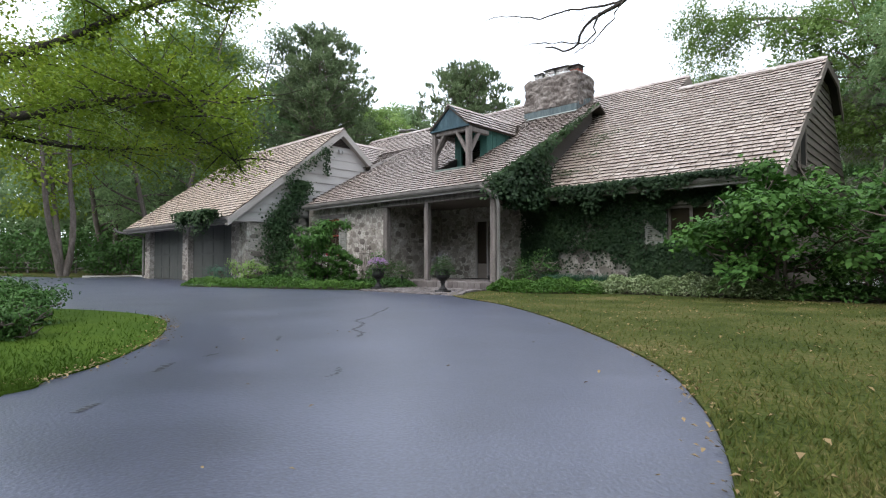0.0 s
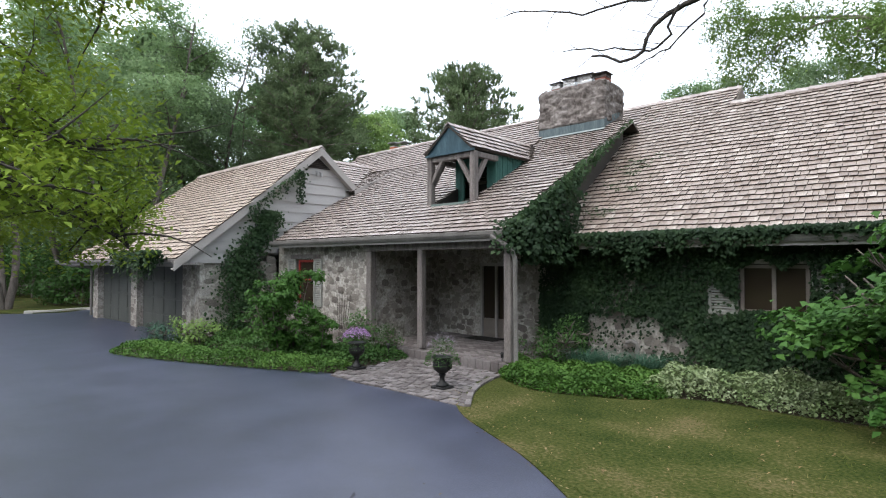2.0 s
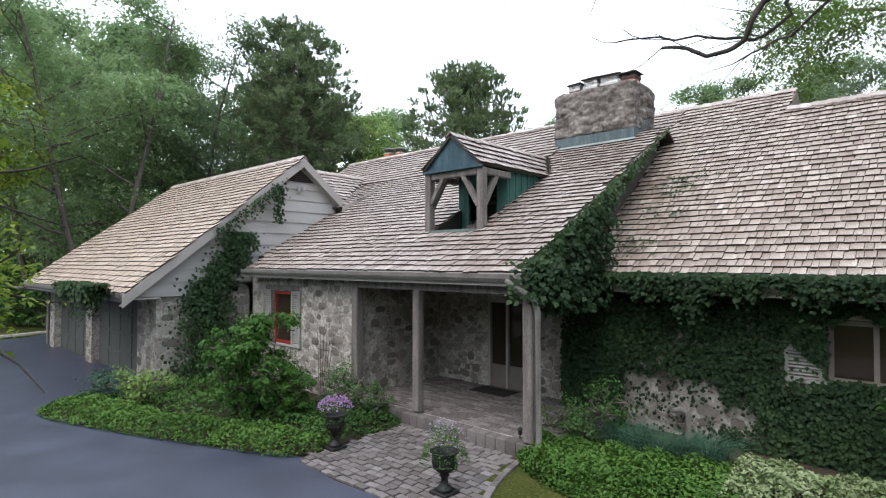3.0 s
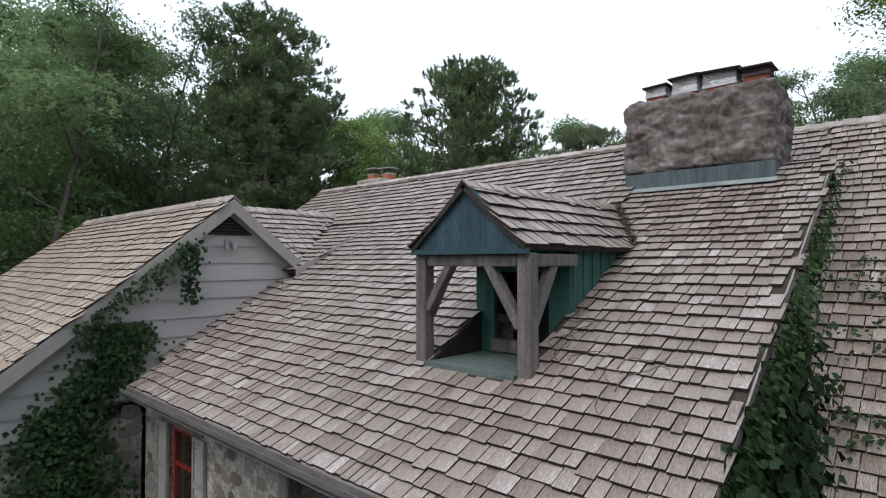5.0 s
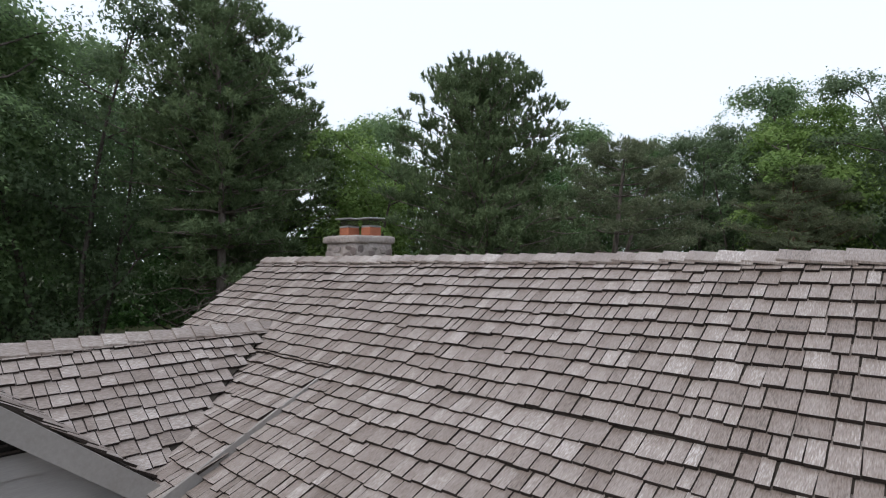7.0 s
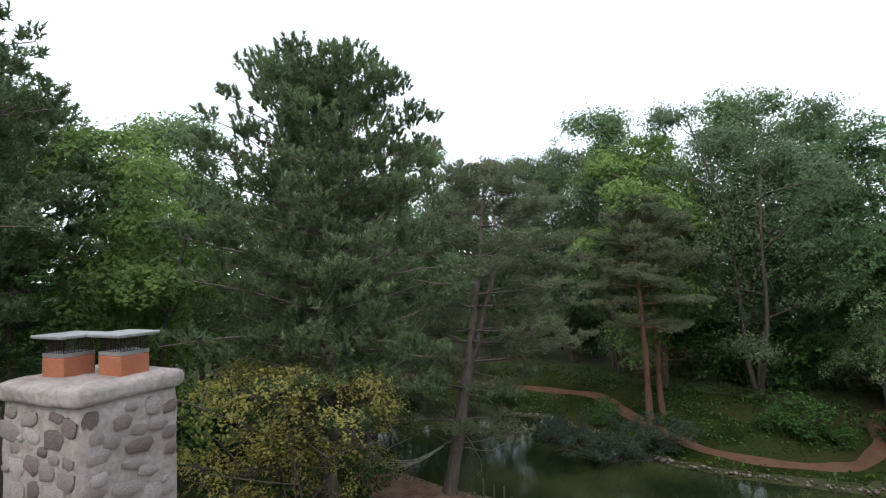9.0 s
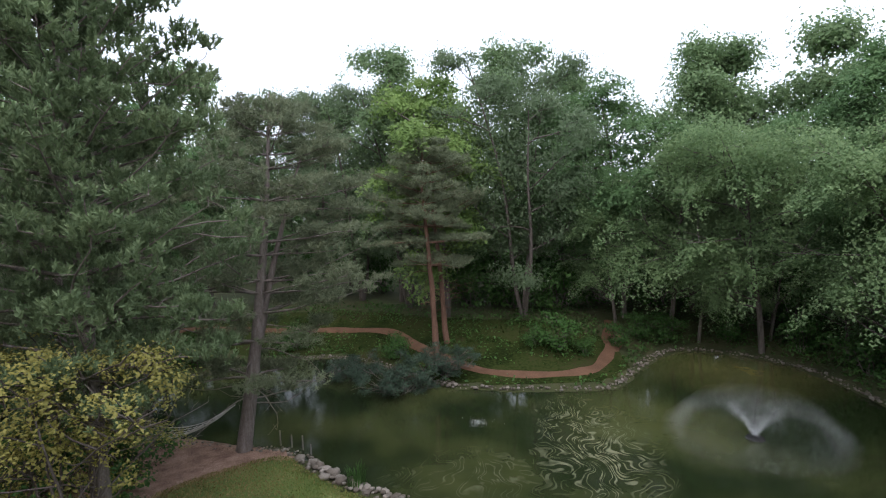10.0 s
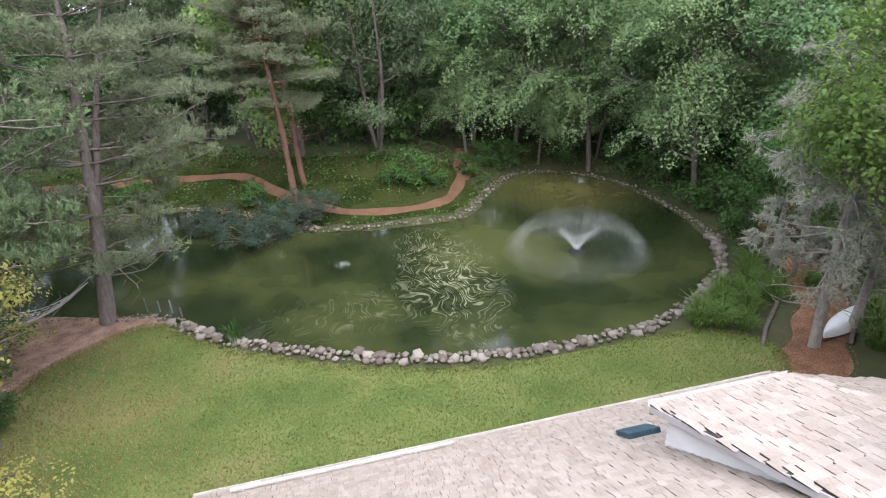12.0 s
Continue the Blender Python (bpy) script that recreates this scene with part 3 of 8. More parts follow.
LAWN_R = curve_loop([(2.5, -34), (1.2, -12), (0.5, -4), (-0.08, 0.2), (-0.54, 1.92), (-1.07, 3.1), (-1.84, 4.2), (-3.77, 6.1), (-6.05, 7.85), (-8.2, 9.0), (-9.3, 10.4), (-9.3, 11.4), (-7.7, 11.0), (-5.7, 12.2),
                     (-4.0, 12.2), (-2.5, 12.4), (2, 12.6), (8, 13), (20, 12), (34, 4), (36, -20), (20, -34)], 6)
front_lawn = flat_patch("lawn_front", LAWN_R, 0.035, LAWN, "mown summer lawn with fallen leaves beside the drive", "lawn", 0.09)
ISLAND = curve_loop([(-3.75, -2), (-3.86, 0.4), (-4.15, 0.8), (-4.6, 1.25), (-5.6, 1.92), (-6.6, 2.38), (-7.5, 2.66), (-8.6, 2.7), (-9.8, 2.4), (-11.2, 1.7), (-12.6, 0.5), (-14, -2), (-17, -8), (-22, -20), (-10, -34), (-2.2, -34), (-3.0, -12)], 6)
flat_patch("lawn_island", ISLAND, 0.035, ISLAND_TURF, "green mown island of grass inside the drive", "lawn", 0.09)
LEFT_LAWN = curve_loop([(-33.6, 10.7), (-33.0, 9.2), (-34.5, 7.2), (-40, 6.0), (-52, 3.5), (-70, -5), (-76, 6), (-70, 14), (-52, 17), (-38, 16), (-33, 14)], 6)
flat_patch("lawn_side", LEFT_LAWN, 0.03, LAWN, "grass beside the drive at the edge of the woods", "lawn", 0.08)


kerb_line = curve_loop([(-29.8, 10.3), (-32.4, 10.75), (-33.75, 10.35), (-33.35, 9.0), (-33.6, 7.9)], 6, closed=False)
kerb = Soup()
for (xa, ya), (xb, yb) in zip(kerb_line[:-1], kerb_line[1:]):
    way = Vector((xb - xa, yb - ya, 0)).normalized()
    off = Vector((-way.y, way.x, 0)) * 0.13
    a, b = Vector((xa, ya, -0.05)), Vector((xb, yb, -0.05))
    kerb.prism([a - off, b - off, b + off, a + off], (0, 0, 0.16))
tagged(kerb.make("kerb", KERB_STONE), "pale concrete kerb at the end of the drive", "kerb", kind="structure")


def draped(name, outline, step, lift, material, label, category):
    """A patch that follows the land, its rim drawn in to the outline."""
    lo, hi = outline.min(0), outline.max(0)
    xs, ys = np.arange(lo[0] - step, hi[0] + 2 * step, step), np.arange(lo[1] - step, hi[1] + 2 * step, step)
    X, Y = np.meshgrid(xs, ys)
    D = edge_distance(X, Y, outline)
    Z = land(X, Y) + np.where(D < 0, lift * smooth01(-D / 0.5), -0.12)
    keep = (D[:-1, :-1] < 0) | (D[1:, :-1] < 0) | (D[:-1, 1:] < 0) | (D[1:, 1:] < 0)
    ob = grid_mesh(name, xs, ys, Z, material, keep=keep)
    return tagged(ob, label, category, kind="structure")


BACK_LAWN = curve_loop([(-23, 25), (-27.2, 29.5), (-29.0, 33.0), (-29.5, 36.0), (-29.1, 38.4), (-27.6, 40.4), (-26.0, 41.2), (-24.6, 39.9), (-22.6, 38.2), (-18.9, 36.0), (-15.6, 34.6), (-12.7, 33.9), (-9.3, 33.6), (-5.6, 33.8), (-3.2, 33.2), (-2.2, 31.4), (-4, 28), (-6, 24), (-14, 22)], 6)
draped("lawn_back", BACK_LAWN, 0.4, 0.06, LAWN_BACK, "mown back lawn sloping down to the pond", "lawn")
draped("ground_mulch", curve_loop([(-34, 34), (-31, 28), (-27.6, 28.5), (-28.6, 31.5), (-29.0, 35.5), (-28.6, 38.2), (-27.1, 40.0), (-25.6, 41.1), (-26.2, 41.95), (-28.5, 42.7), (-31.0, 43.6), (-35, 42)], 6), 0.35, 0.05, MULCH, "reddish bark mulch on the pond bank", "mulch")
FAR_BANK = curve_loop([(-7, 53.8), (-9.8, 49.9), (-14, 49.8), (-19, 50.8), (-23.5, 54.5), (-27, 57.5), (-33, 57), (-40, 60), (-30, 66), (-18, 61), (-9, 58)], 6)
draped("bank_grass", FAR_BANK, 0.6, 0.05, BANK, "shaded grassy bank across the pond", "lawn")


def strip(name, line, width, lift, material, label, category):
    c = curve_loop(line, 8, closed=False)
    d = np.gradient(c, axis=0)
    d /= np.linalg.norm(d, axis=1)[:, None] + 1e-9
    nrm = np.stack([-d[:, 1], d[:, 0]], 1)
    s, k = Soup(), 5
    for p, q in zip(c, nrm):
        for i in range(k):
            u = (i / (k - 1) - 0.5) * width * (1 + 0.15 * math.sin(p[0] * 1.7 + p[1]))
            x, y = p + q * u
            s.v.append((x, y, land1(x, y) + (lift if 0 < i < k - 1 else -0.06)))
    s.f = [(j * k + i, j * k + i + 1, (j + 1) * k + i + 1, (j + 1) * k + i) for j in range(len(c) - 1) for i in range(k - 1)]
    return tagged(s.make(name, material, smooth=True), label, category, kind="structure")


FAR_PATH = [(-6.3, 60.5), (-7.2, 57), (-8.9, 53), (-10.4, 51.1), (-12.8, 50.75), (-15.6, 51.2), (-17.4, 52.1), (-19.5, 54.5), (-21.4, 57.2), (-23.6, 60.2), (-27, 61.2), (-31, 61.4), (-40, 60)]
NEAR_PATH = [(9, 44), (5.5, 39.5), (3.6, 36), (1.6, 33), (-0.8, 31), (-2.5, 29.6), (-4.4, 28.2), (-6.2, 26.9)]
strip("path_far", FAR_PATH, 1.35, 0.07, CHIPS_SHADED, "orange wood-chip path round the pond", "path")
strip("path_near", NEAR_PATH, 2.0, 0.07, CHIPS, "orange wood-chip path beside the pond", "path")

# ---- the house ----
house = thing("house", "rambling stone and timber cottage with cedar shingle roofs and ivy", "house")

RIDGE_Y, RIDGE_Z = 19.08, 7.39
WING_Y, WING_Z, LOW_Y = 20.4, 7.52, 19.45   # ridge of the wing on the right, and its lower end
FRONT_Y, FRONT_Z = 11.7, 3.0          # eave of the porch roof
FS = 0.553                            # slope of the porch roof, which kicks out from the steeper main roof
MEET_Y = 17.2
MEET_Z = FRONT_Z + FS * (MEET_Y - FRONT_Y)
US = (RIDGE_Z - MEET_Z) / (RIDGE_Y - MEET_Y)
RIGHT_Y, RIGHT_Z, RS = 14.06, 2.85, 0.738   # eave of the wing on the right
BACK_Y, BACK_Z = 26.2, 2.62
BS = (RIDGE_Z - BACK_Z) / (BACK_Y - RIDGE_Y)
PORCH_X0, PORCH_X1, STEP_X, END_X, WEST_X = -18.4, -9.45, -7.1, -2.85, -23.4
GAR_RY, GAR_RZ, GAR_EY, GAR_EZ = 13.65, 6.36, 8.78, 2.42
GS = (GAR_RZ - GAR_EZ) / (GAR_RY - GAR_EY)
GAR_X0, GAR_X1 = -29.75, -18.68
DORMER_X = -12.25


def front_z(y):
    return FRONT_Z + FS * (y - FRONT_Y)


def right_z(y):
    return RIGHT_Z + RS * (y - RIGHT_Y)


def back_z(y):
    return RIDGE_Z - BS * (y - RIDGE_Y)


SHINGLE_MESH = {}


def shingle_shape(w, long, g=0.006):
    """A cedar shingle: butt at t = 0, tapering up the slope; lies in x (across), y (up the slope), z (off the deck)."""
    return [(g, 0, -0.004), (w - g, 0, -0.004), (w - g, long, 0.0), (g, long, 0.0), (g, 0, 0.03), (w - g, 0, 0.03), (w - g, long, 0.004), (g, long, 0.004)], \
        [(4, 5, 6, 7), (0, 1, 5, 4), (1, 2, 6, 5), (3, 0, 4, 7)]


def roof_plane(name, origin, along, up, outline, parent, expose=0.208, singles=None, label="", slab=0.1, wide=(0.13, 0.3), hole=None, pieces=None, wood=SHINGLE):
    """A shingled slope. outline: its shape as (across, up the slope) from origin.
    singles: a box (s0, t0, s1, t1) in which each shingle is an object of its own.
    pieces: the deck in convex parts round the hole."""
    o, u, w = Vector(origin), Vector(along).normalized(), Vector(up).normalized()
    n = u.cross(w)
    if n.z < 0:
        n = -n
    poly = np.array(outline, float)
    under = Soup()
    for piece in pieces or [outline]:
        under.prism([o + u * s + w * t - n * 0.005 for s, t in piece], -n * slab)
    deck = under.make(name, DECK, parent, label)
    rng = random.Random(len(name) + int(abs(o.x * 7 + o.y * 13)))
    joint = 0.002 if wood is SHINGLE_PALE else 0.006
    rest = Soup()
    basis = Matrix((u, w, n)).transposed().to_4x4()
    t, s_min, s_max, t_max = poly[:, 1].min(), poly[:, 0].min(), poly[:, 0].max(), poly[:, 1].max()
    singles_made = 0
    row = 0
    while t < t_max - 0.05:
        s = s_min - rng.random() * 0.2
        wave = 0.007 * math.sin(row * 1.7)
        while s < s_max:
            wd = rng.choice((0.1, 0.12, 0.15, 0.18, 0.22)) * (wide[1] / 0.3)
            mid = s + wd / 2
            cut = hole and hole[0] - 0.02 < mid < hole[2] + 0.02 and hole[1] - 0.2 < t < hole[3] - 0.03
            if not cut and inside([mid], [min(t + 0.12, t_max - 0.02)], poly)[0]:
                long = min(expose * 1.7, t_max - t + 0.02)
                jut = rng.uniform(-0.016, 0.01) + wave + 0.01 * math.sin(mid * 2.3 + row)
                if rng.random() < 0.03:
                    jut -= 0.03
                turn = rng.gauss(0, 0.018)
                lift = rng.uniform(0.0, 0.011)
                place = Matrix.Translation(o + u * s + w * (t + jut) + n * lift) @ basis @ Matrix.Rotation(turn, 4, "Z") @ Matrix.Rotation(-0.075 + rng.uniform(-0.015, 0.03), 4, "X")
                if singles and singles[0] < mid < singles[2] and singles[1] < t < singles[3] and singles_made < 300 and long > expose * 1.6:
                    key = (round(wd, 3), wood.name)
                    if key not in SHINGLE_MESH:
                        me = bpy.data.meshes.new("shingle")
                        me.from_pydata(*[shingle_shape(wd, expose * 1.7, joint)[i] if i < 1 else [] for i in (0, 1)], shingle_shape(wd, expose * 1.7)[1])
                        me.materials.append(wood)
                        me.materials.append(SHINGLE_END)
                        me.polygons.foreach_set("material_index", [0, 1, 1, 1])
                        SHINGLE_MESH[key] = me
                    ob = new("shingle", SHINGLE_MESH[key])
                    ob.parent, ob.matrix_basis = deck, place
                    singles_made += 1
                else:
                    v, f = shingle_shape(wd, long, joint)
                    rest.add([place @ Vector(p) for p in v], f)
            s += wd
        t += expose
        row += 1
    if rest.v:
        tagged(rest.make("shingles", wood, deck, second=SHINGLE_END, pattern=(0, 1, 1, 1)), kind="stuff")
    return deck


def ridge_caps(name, a, b, rise_a, rise_b, parent, size=0.2):
    """Overlapping cap shingles along a ridge from a to b; rise_a, rise_b: down-slope directions of its two sides."""
    a, b = Vector(a), Vector(b)
    d = (b - a).normalized()
    s, rng = Soup(), random.Random(3)
    k, total = 0.0, (b - a).length
    while k < total:
        long = rng.uniform(0.24, 0.3)
        for side in (Vector(rise_a).normalized(), Vector(rise_b).normalized()):
            p0, p1 = a + d * k, a + d * min(k + long + 0.1, total + 0.03)
            lift0, lift1 = Vector((0, 0, 0.07 + rng.uniform(0, 0.01))), Vector((0, 0, 0.045))
            wd = size * rng.uniform(0.9, 1.1)
            q = [p0 + lift0, p1 + lift1, p1 + lift1 + side * wd, p0 + lift0 + side * wd]
            s.prism(q, (0, 0, -0.022))
        k += long
    return tagged(s.make(name, SHINGLE, parent), kind="stuff")


def hyp(run, slope):
    return run * math.sqrt(1 + slope * slope)


# porch slope, from the eave to where the steeper main slope begins; right of the chimney it runs a little higher
WX = WEST_X - PORCH_X0


def fs(y):
    return hyp(y - FRONT_Y, FS)


CHIM_X0, CHIM_X1, CHIM_Y, CREASE_Y = -12.38, -10.08, 17.6, 18.15
HA, HB, HC, HD = DORMER_X - 0.66 - PORCH_X0, fs(13.22), DORMER_X + 0.66 - PORCH_X0, fs(14.65)
CX = CHIM_X0 + 0.15 - PORCH_X0
east_s, east_t, meet_t = PORCH_X1 - PORCH_X0, fs(CREASE_Y), fs(MEET_Y)
porch_deck = [[(0, 0), (HA, 0), (HA, meet_t), (0, meet_t)], [(HA, HD), (CX, HD), (CX, meet_t), (HA, meet_t)],
              [(CX, HD), (HC, HD), (HC, east_t), (CX, east_t)], [(HA, 0), (HC, 0), (HC, HB), (HA, HB)], [(HC, 0), (east_s, 0), (east_s, east_t), (HC, east_t)]]
roof_plane("roof", (PORCH_X0, FRONT_Y, FRONT_Z), (1, 0, 0), (0, 1, FS),
           [(0, 0), (east_s, 0), (east_s, east_t), (CX, east_t), (CX, meet_t), (0, meet_t)], house, singles=(3.0, 0.2, 8.9, 2.9),
           hole=(HA, HB, HC, HD), pieces=porch_deck, label="front roof slope of weathered grey-brown cedar shingles")
roof_plane("roof", (WEST_X, MEET_Y - 0.02, MEET_Z), (1, 0, 0), (0, 1, US), [(0, 0), (CHIM_X0 + 0.15 - WEST_X, 0), (CHIM_X0 + 0.15 - WEST_X, hyp(RIDGE_Y - MEET_Y, US)), (0, hyp(RIDGE_Y - MEET_Y, US))], house, label="steeper top of the main roof, weathered cedar shingles")
# west of the porch the slope lies a little higher and meets the garage roof in a valley
ty = 17.6
ES = FS - 0.15 / 2.7


def es(y):
    return hyp(y - 13.0, ES)


roof_plane("roof", (WEST_X, 13.0, front_z(MEET_Y) - ES * (MEET_Y - 13.0)), (1, 0, 0), (0, 1, ES),
           [(1.0, es(MEET_Y)), (-20.42 - WEST_X, es(MEET_Y)), (-18.85 - WEST_X, es(14.95)), (-WX, es(14.9)), (-WX, es(MEET_Y))], house, label="raised west part of the front slope")
Soup().prism([(PORCH_X0 - 0.02, 14.9, front_z(14.9) - 0.06), (PORCH_X0 - 0.02, 14.9, front_z(14.9) + 0.17), (PORCH_X0 - 0.02, MEET_Y - 0.1, front_z(MEET_Y - 0.1) + 0.03), (PORCH_X0 - 0.02, MEET_Y - 0.1, front_z(MEET_Y - 0.1) - 0.05)], (0.035, 0, 0)).make("fascia", TRIM, house, "thin wooden fascia where the roof steps up")
# wing on the right
r1, r2 = hyp(WING_Y - RIGHT_Y, RS), hyp(LOW_Y - RIGHT_Y, RS)
roof_plane("roof", (PORCH_X1 - 0.3, RIGHT_Y, RIGHT_Z), (1, 0, 0), (0, 1, RS),
           [(0, 0), (END_X - PORCH_X1 + 0.3, 0), (END_X - PORCH_X1 + 0.3, r2), (STEP_X - PORCH_X1 + 0.3, r2), (STEP_X - PORCH_X1 + 0.3, r1), (0, r1)], house, singles=(1.0, 0.0, 6.0, 2.6), wood=SHINGLE_BROWN, label="roof slope of the right wing, cedar shingles with moss")
# the wing's slope runs on behind the big chimney
roof_plane("roof", (CHIM_X0 + 0.1, RIGHT_Y, RIGHT_Z), (1, 0, 0), (0, 1, RS), [(0, hyp(17.2 - RIGHT_Y, RS)), (PORCH_X1 - 0.3 - CHIM_X0 - 0.1, hyp(17.2 - RIGHT_Y, RS)), (PORCH_X1 - 0.3 - CHIM_X0 - 0.1, r1), (0, r1)], house, label="top of the wing slope beside the chimney")
Soup().prism([(CHIM_X0 + 0.2, CREASE_Y - 0.02, front_z(CREASE_Y) - 0.02), (PORCH_X1, CREASE_Y - 0.02, front_z(CREASE_Y) - 0.02), (PORCH_X1, CREASE_Y + 0.5, right_z(CREASE_Y + 0.5) + 0.04), (CHIM_X0 + 0.2, CREASE_Y + 0.5, right_z(CREASE_Y + 0.5) + 0.04)], (0, 0, -0.06)).make("saddle", DECK, house)
# back slopes
L_BACK = hyp(BACK_Y - RIDGE_Y, BS)
roof_plane("roof", (-20.9, BACK_Y, BACK_Z), (1, 0, 0), (0, -1, BS), [(0, 0), (12.95, 0), (12.95, hyp(BACK_Y - 22.3, BS)), (20.9 + PORCH_X1, hyp(BACK_Y - 22.3, BS)), (20.9 + PORCH_X1, hyp(BACK_Y - 20.35, BS)), (20.9 + CHIM_X0 + 0.1, hyp(BACK_Y - 20.35, BS)), (20.9 + CHIM_X0 + 0.1, L_BACK), (-2.5, L_BACK), (-2.5, 5.2), (0, 5.2)], house, expose=0.19, singles=(6, 0.5, 11.5, 2.6), wood=SHINGLE_PALE, label="back roof slope of pale cedar shingles")
WE_Y, WE_Z = 22.3, 5.76
WS = (WING_Z - WE_Z) / (WE_Y - WING_Y)
L_WING = hyp(WE_Y - WING_Y, WS)
roof_plane("roof", (PORCH_X1, WE_Y, WE_Z), (1, 0, 0), (0, -1, WS), [(0, 0), (END_X - PORCH_X1, 0), (END_X - PORCH_X1, L_WING - 1.21), (STEP_X - PORCH_X1, L_WING - 1.21), (STEP_X - PORCH_X1, L_WING), (0, L_WING)], house, expose=0.19, wood=SHINGLE_PALE, label="back slope of the right wing")
Soup().prism([(PORCH_X1, WING_Y - 0.3, 6.0), (PORCH_X1, WING_Y, WING_Z), (PORCH_X1, WE_Y - 0.1, WE_Z), (PORCH_X1, WE_Y - 0.1, WE_Z - 0.6)], (-0.05, 0, 0)).make("cheek_wall", BROWN_BOARD, house)
Soup().prism([(CHIM_X0 + 0.12, RIDGE_Y, RIDGE_Z - 0.04), (CHIM_X0 + 0.12, WING_Y, WING_Z - 0.04), (CHIM_X0 + 0.12, WING_Y, 6.4), (CHIM_X0 + 0.12, RIDGE_Y, 6.2)], (-0.05, 0, 0)).make("cheek_wall", BROWN_BOARD, house)
Soup().box((CHIM_X0 + 0.12, WING_Y, 6.3), (PORCH_X1, WING_Y + 0.05, WING_Z - 0.05)).make("cheek_wall", BROWN_BOARD, house)
Soup().prism([(STEP_X, 18.7, right_z(18.7) - 0.1), (STEP_X, WING_Y, WING_Z), (STEP_X, 21.5, WING_Z - 1.05 * WS), (STEP_X, 20, 6.4)], (0.04, 0, 0)).make("cheek_wall", BROWN_BOARD, house)
roof_plane("roof", (STEP_X, 21.32, 6.69), (1, 0, 0), (0, -1, 0.07), [(0, 0), (END_X - STEP_X, 0), (END_X - STEP_X, 1.87), (0, 1.87)], house, label="low top of the wing roof")
roof_plane("roof", (-18.98, 12.35, front_z(12.35) - 0.04), (1, 0, 0), (0, 1, FS), [(0, 0), (0.56, 0), (0.56, 2.9), (0, 2.9)], house, label="strip of porch roof against the garage gable")
# garage
L_GAR = hyp(GAR_RY - GAR_EY, GS)
roof_plane("roof", (GAR_X0, GAR_EY, GAR_EZ), (1, 0, 0), (0, 1, GS), [(0, 0), (GAR_X1 - GAR_X0, 0), (GAR_X1 - GAR_X0, L_GAR), (1.2, L_GAR)], house, expose=0.2, wood=SHINGLE_TAN, label="garage roof slope of tan cedar shingles")
roof_plane("roof", (GAR_X0, GAR_RY + 5.2, GAR_RZ - 5.2 * GS), (1, 0, 0), (0, -1, GS), [(0, 0), (8.9, 0), (8.9, L_GAR), (1.2, L_GAR)], house, label="back garage slope")
roof_plane("roof", (-20.7, GAR_RY + 1.9, GAR_RZ - 1.9 * GS), (1, 0, 0), (0, -1, GS), [(1.8, 0), (1.85, 0), (1.85, hyp(1.9, GS)), (0, hyp(1.9, GS))], house, label="small valley slope")
# link roof between garage ridge and main slope, facing the porch
LS = 0.72
roof_plane("roof", (-18.85, GAR_RY, GAR_RZ - 1.85 * LS), (0, 1, 0), (-1, 0, LS), [(1.4, 0), (1.55, 0), (ty - GAR_RY, hyp(1.85, LS)), (0, hyp(1.85, LS))], house, label="link roof slope meeting the main roof in a valley")
roof_plane("roof", (-23, GAR_RY, GAR_RZ - 2.3 * LS), (0, 1, 0), (1, 0, LS), [(0, 0), (ty - GAR_RY, 0), (ty - GAR_RY, hyp(2.3, LS)), (0, hyp(2.3, LS))], house, label="far link slope")

ridge_caps("ridge_cap", (WEST_X, RIDGE_Y, RIDGE_Z), (CHIM_X0 + 0.1, RIDGE_Y, RIDGE_Z), (0, -1, -FS), (0, 1, -BS), house)
ridge_caps("ridge_cap", (CHIM_X0 + 0.1, WING_Y, WING_Z), (STEP_X, WING_Y, WING_Z), (0, -1, -RS), (0, 1, -WS), house)
ridge_caps("ridge_cap", (STEP_X, LOW_Y, 6.84), (END_X, LOW_Y, 6.84), (0, -1, -RS), (0, 1, -BS), house)
ridge_caps("ridge_cap", (GAR_X0 + 1.2, GAR_RY, GAR_RZ), (GAR_X1, GAR_RY, GAR_RZ), (0, -1, -GS), (0, 1, -GS), house)
ridge_caps("ridge_cap", (-20.7, GAR_RY, GAR_RZ), (-20.7, ty, GAR_RZ), (1, 0, -LS), (-1, 0, -LS), house)


def wall(name, lo, hi, material, label=""):
    return Soup().box(lo, hi).make(name, material, house, label)


# stone front left of the porch, with its window opening
wall("wall", (-18.8, 12.1, -0.1), (-17.75, 12.45, 3.0), MORTAR, "field stone wall in pale mortar")
wall("wall", (-16.7, 12.1, -0.1), (-14.1, 12.45, 3.0), MORTAR, "field stone wall in pale mortar")
wall("wall", (-17.75, 12.1, -0.1), (-16.7, 12.45, 1.05), MORTAR)
wall("wall", (-17.75, 12.1, 2.42), (-16.7, 12.45, 3.0), MORTAR)
# porch recess
Soup().prism([(-14.1, 12.45, -0.1), (-14.1, 14.8, -0.1), (-14.1, 14.8, front_z(14.8) - 0.3), (-14.1, 12.45, front_z(12.45) - 0.3)], (-0.35, 0, 0)).make("wall", MORTAR, house)
wall("wall", (-14.1, 14.8, -0.1), (-12.5, 15.1, 4.2), MORTAR, "mortared stone wall of the porch")
wall("wall", (-11.4, 14.8, -0.1), (-10.3, 15.1, 4.2), MORTAR)
wall("wall", (-12.5, 14.8, 2.3), (-11.4, 15.1, 4.2), MORTAR)
wall("ceiling", (-14.1, 12.15, 2.72), (-9.3, 14.8, 2.8), BROWN_BOARD, "dark board porch ceiling")
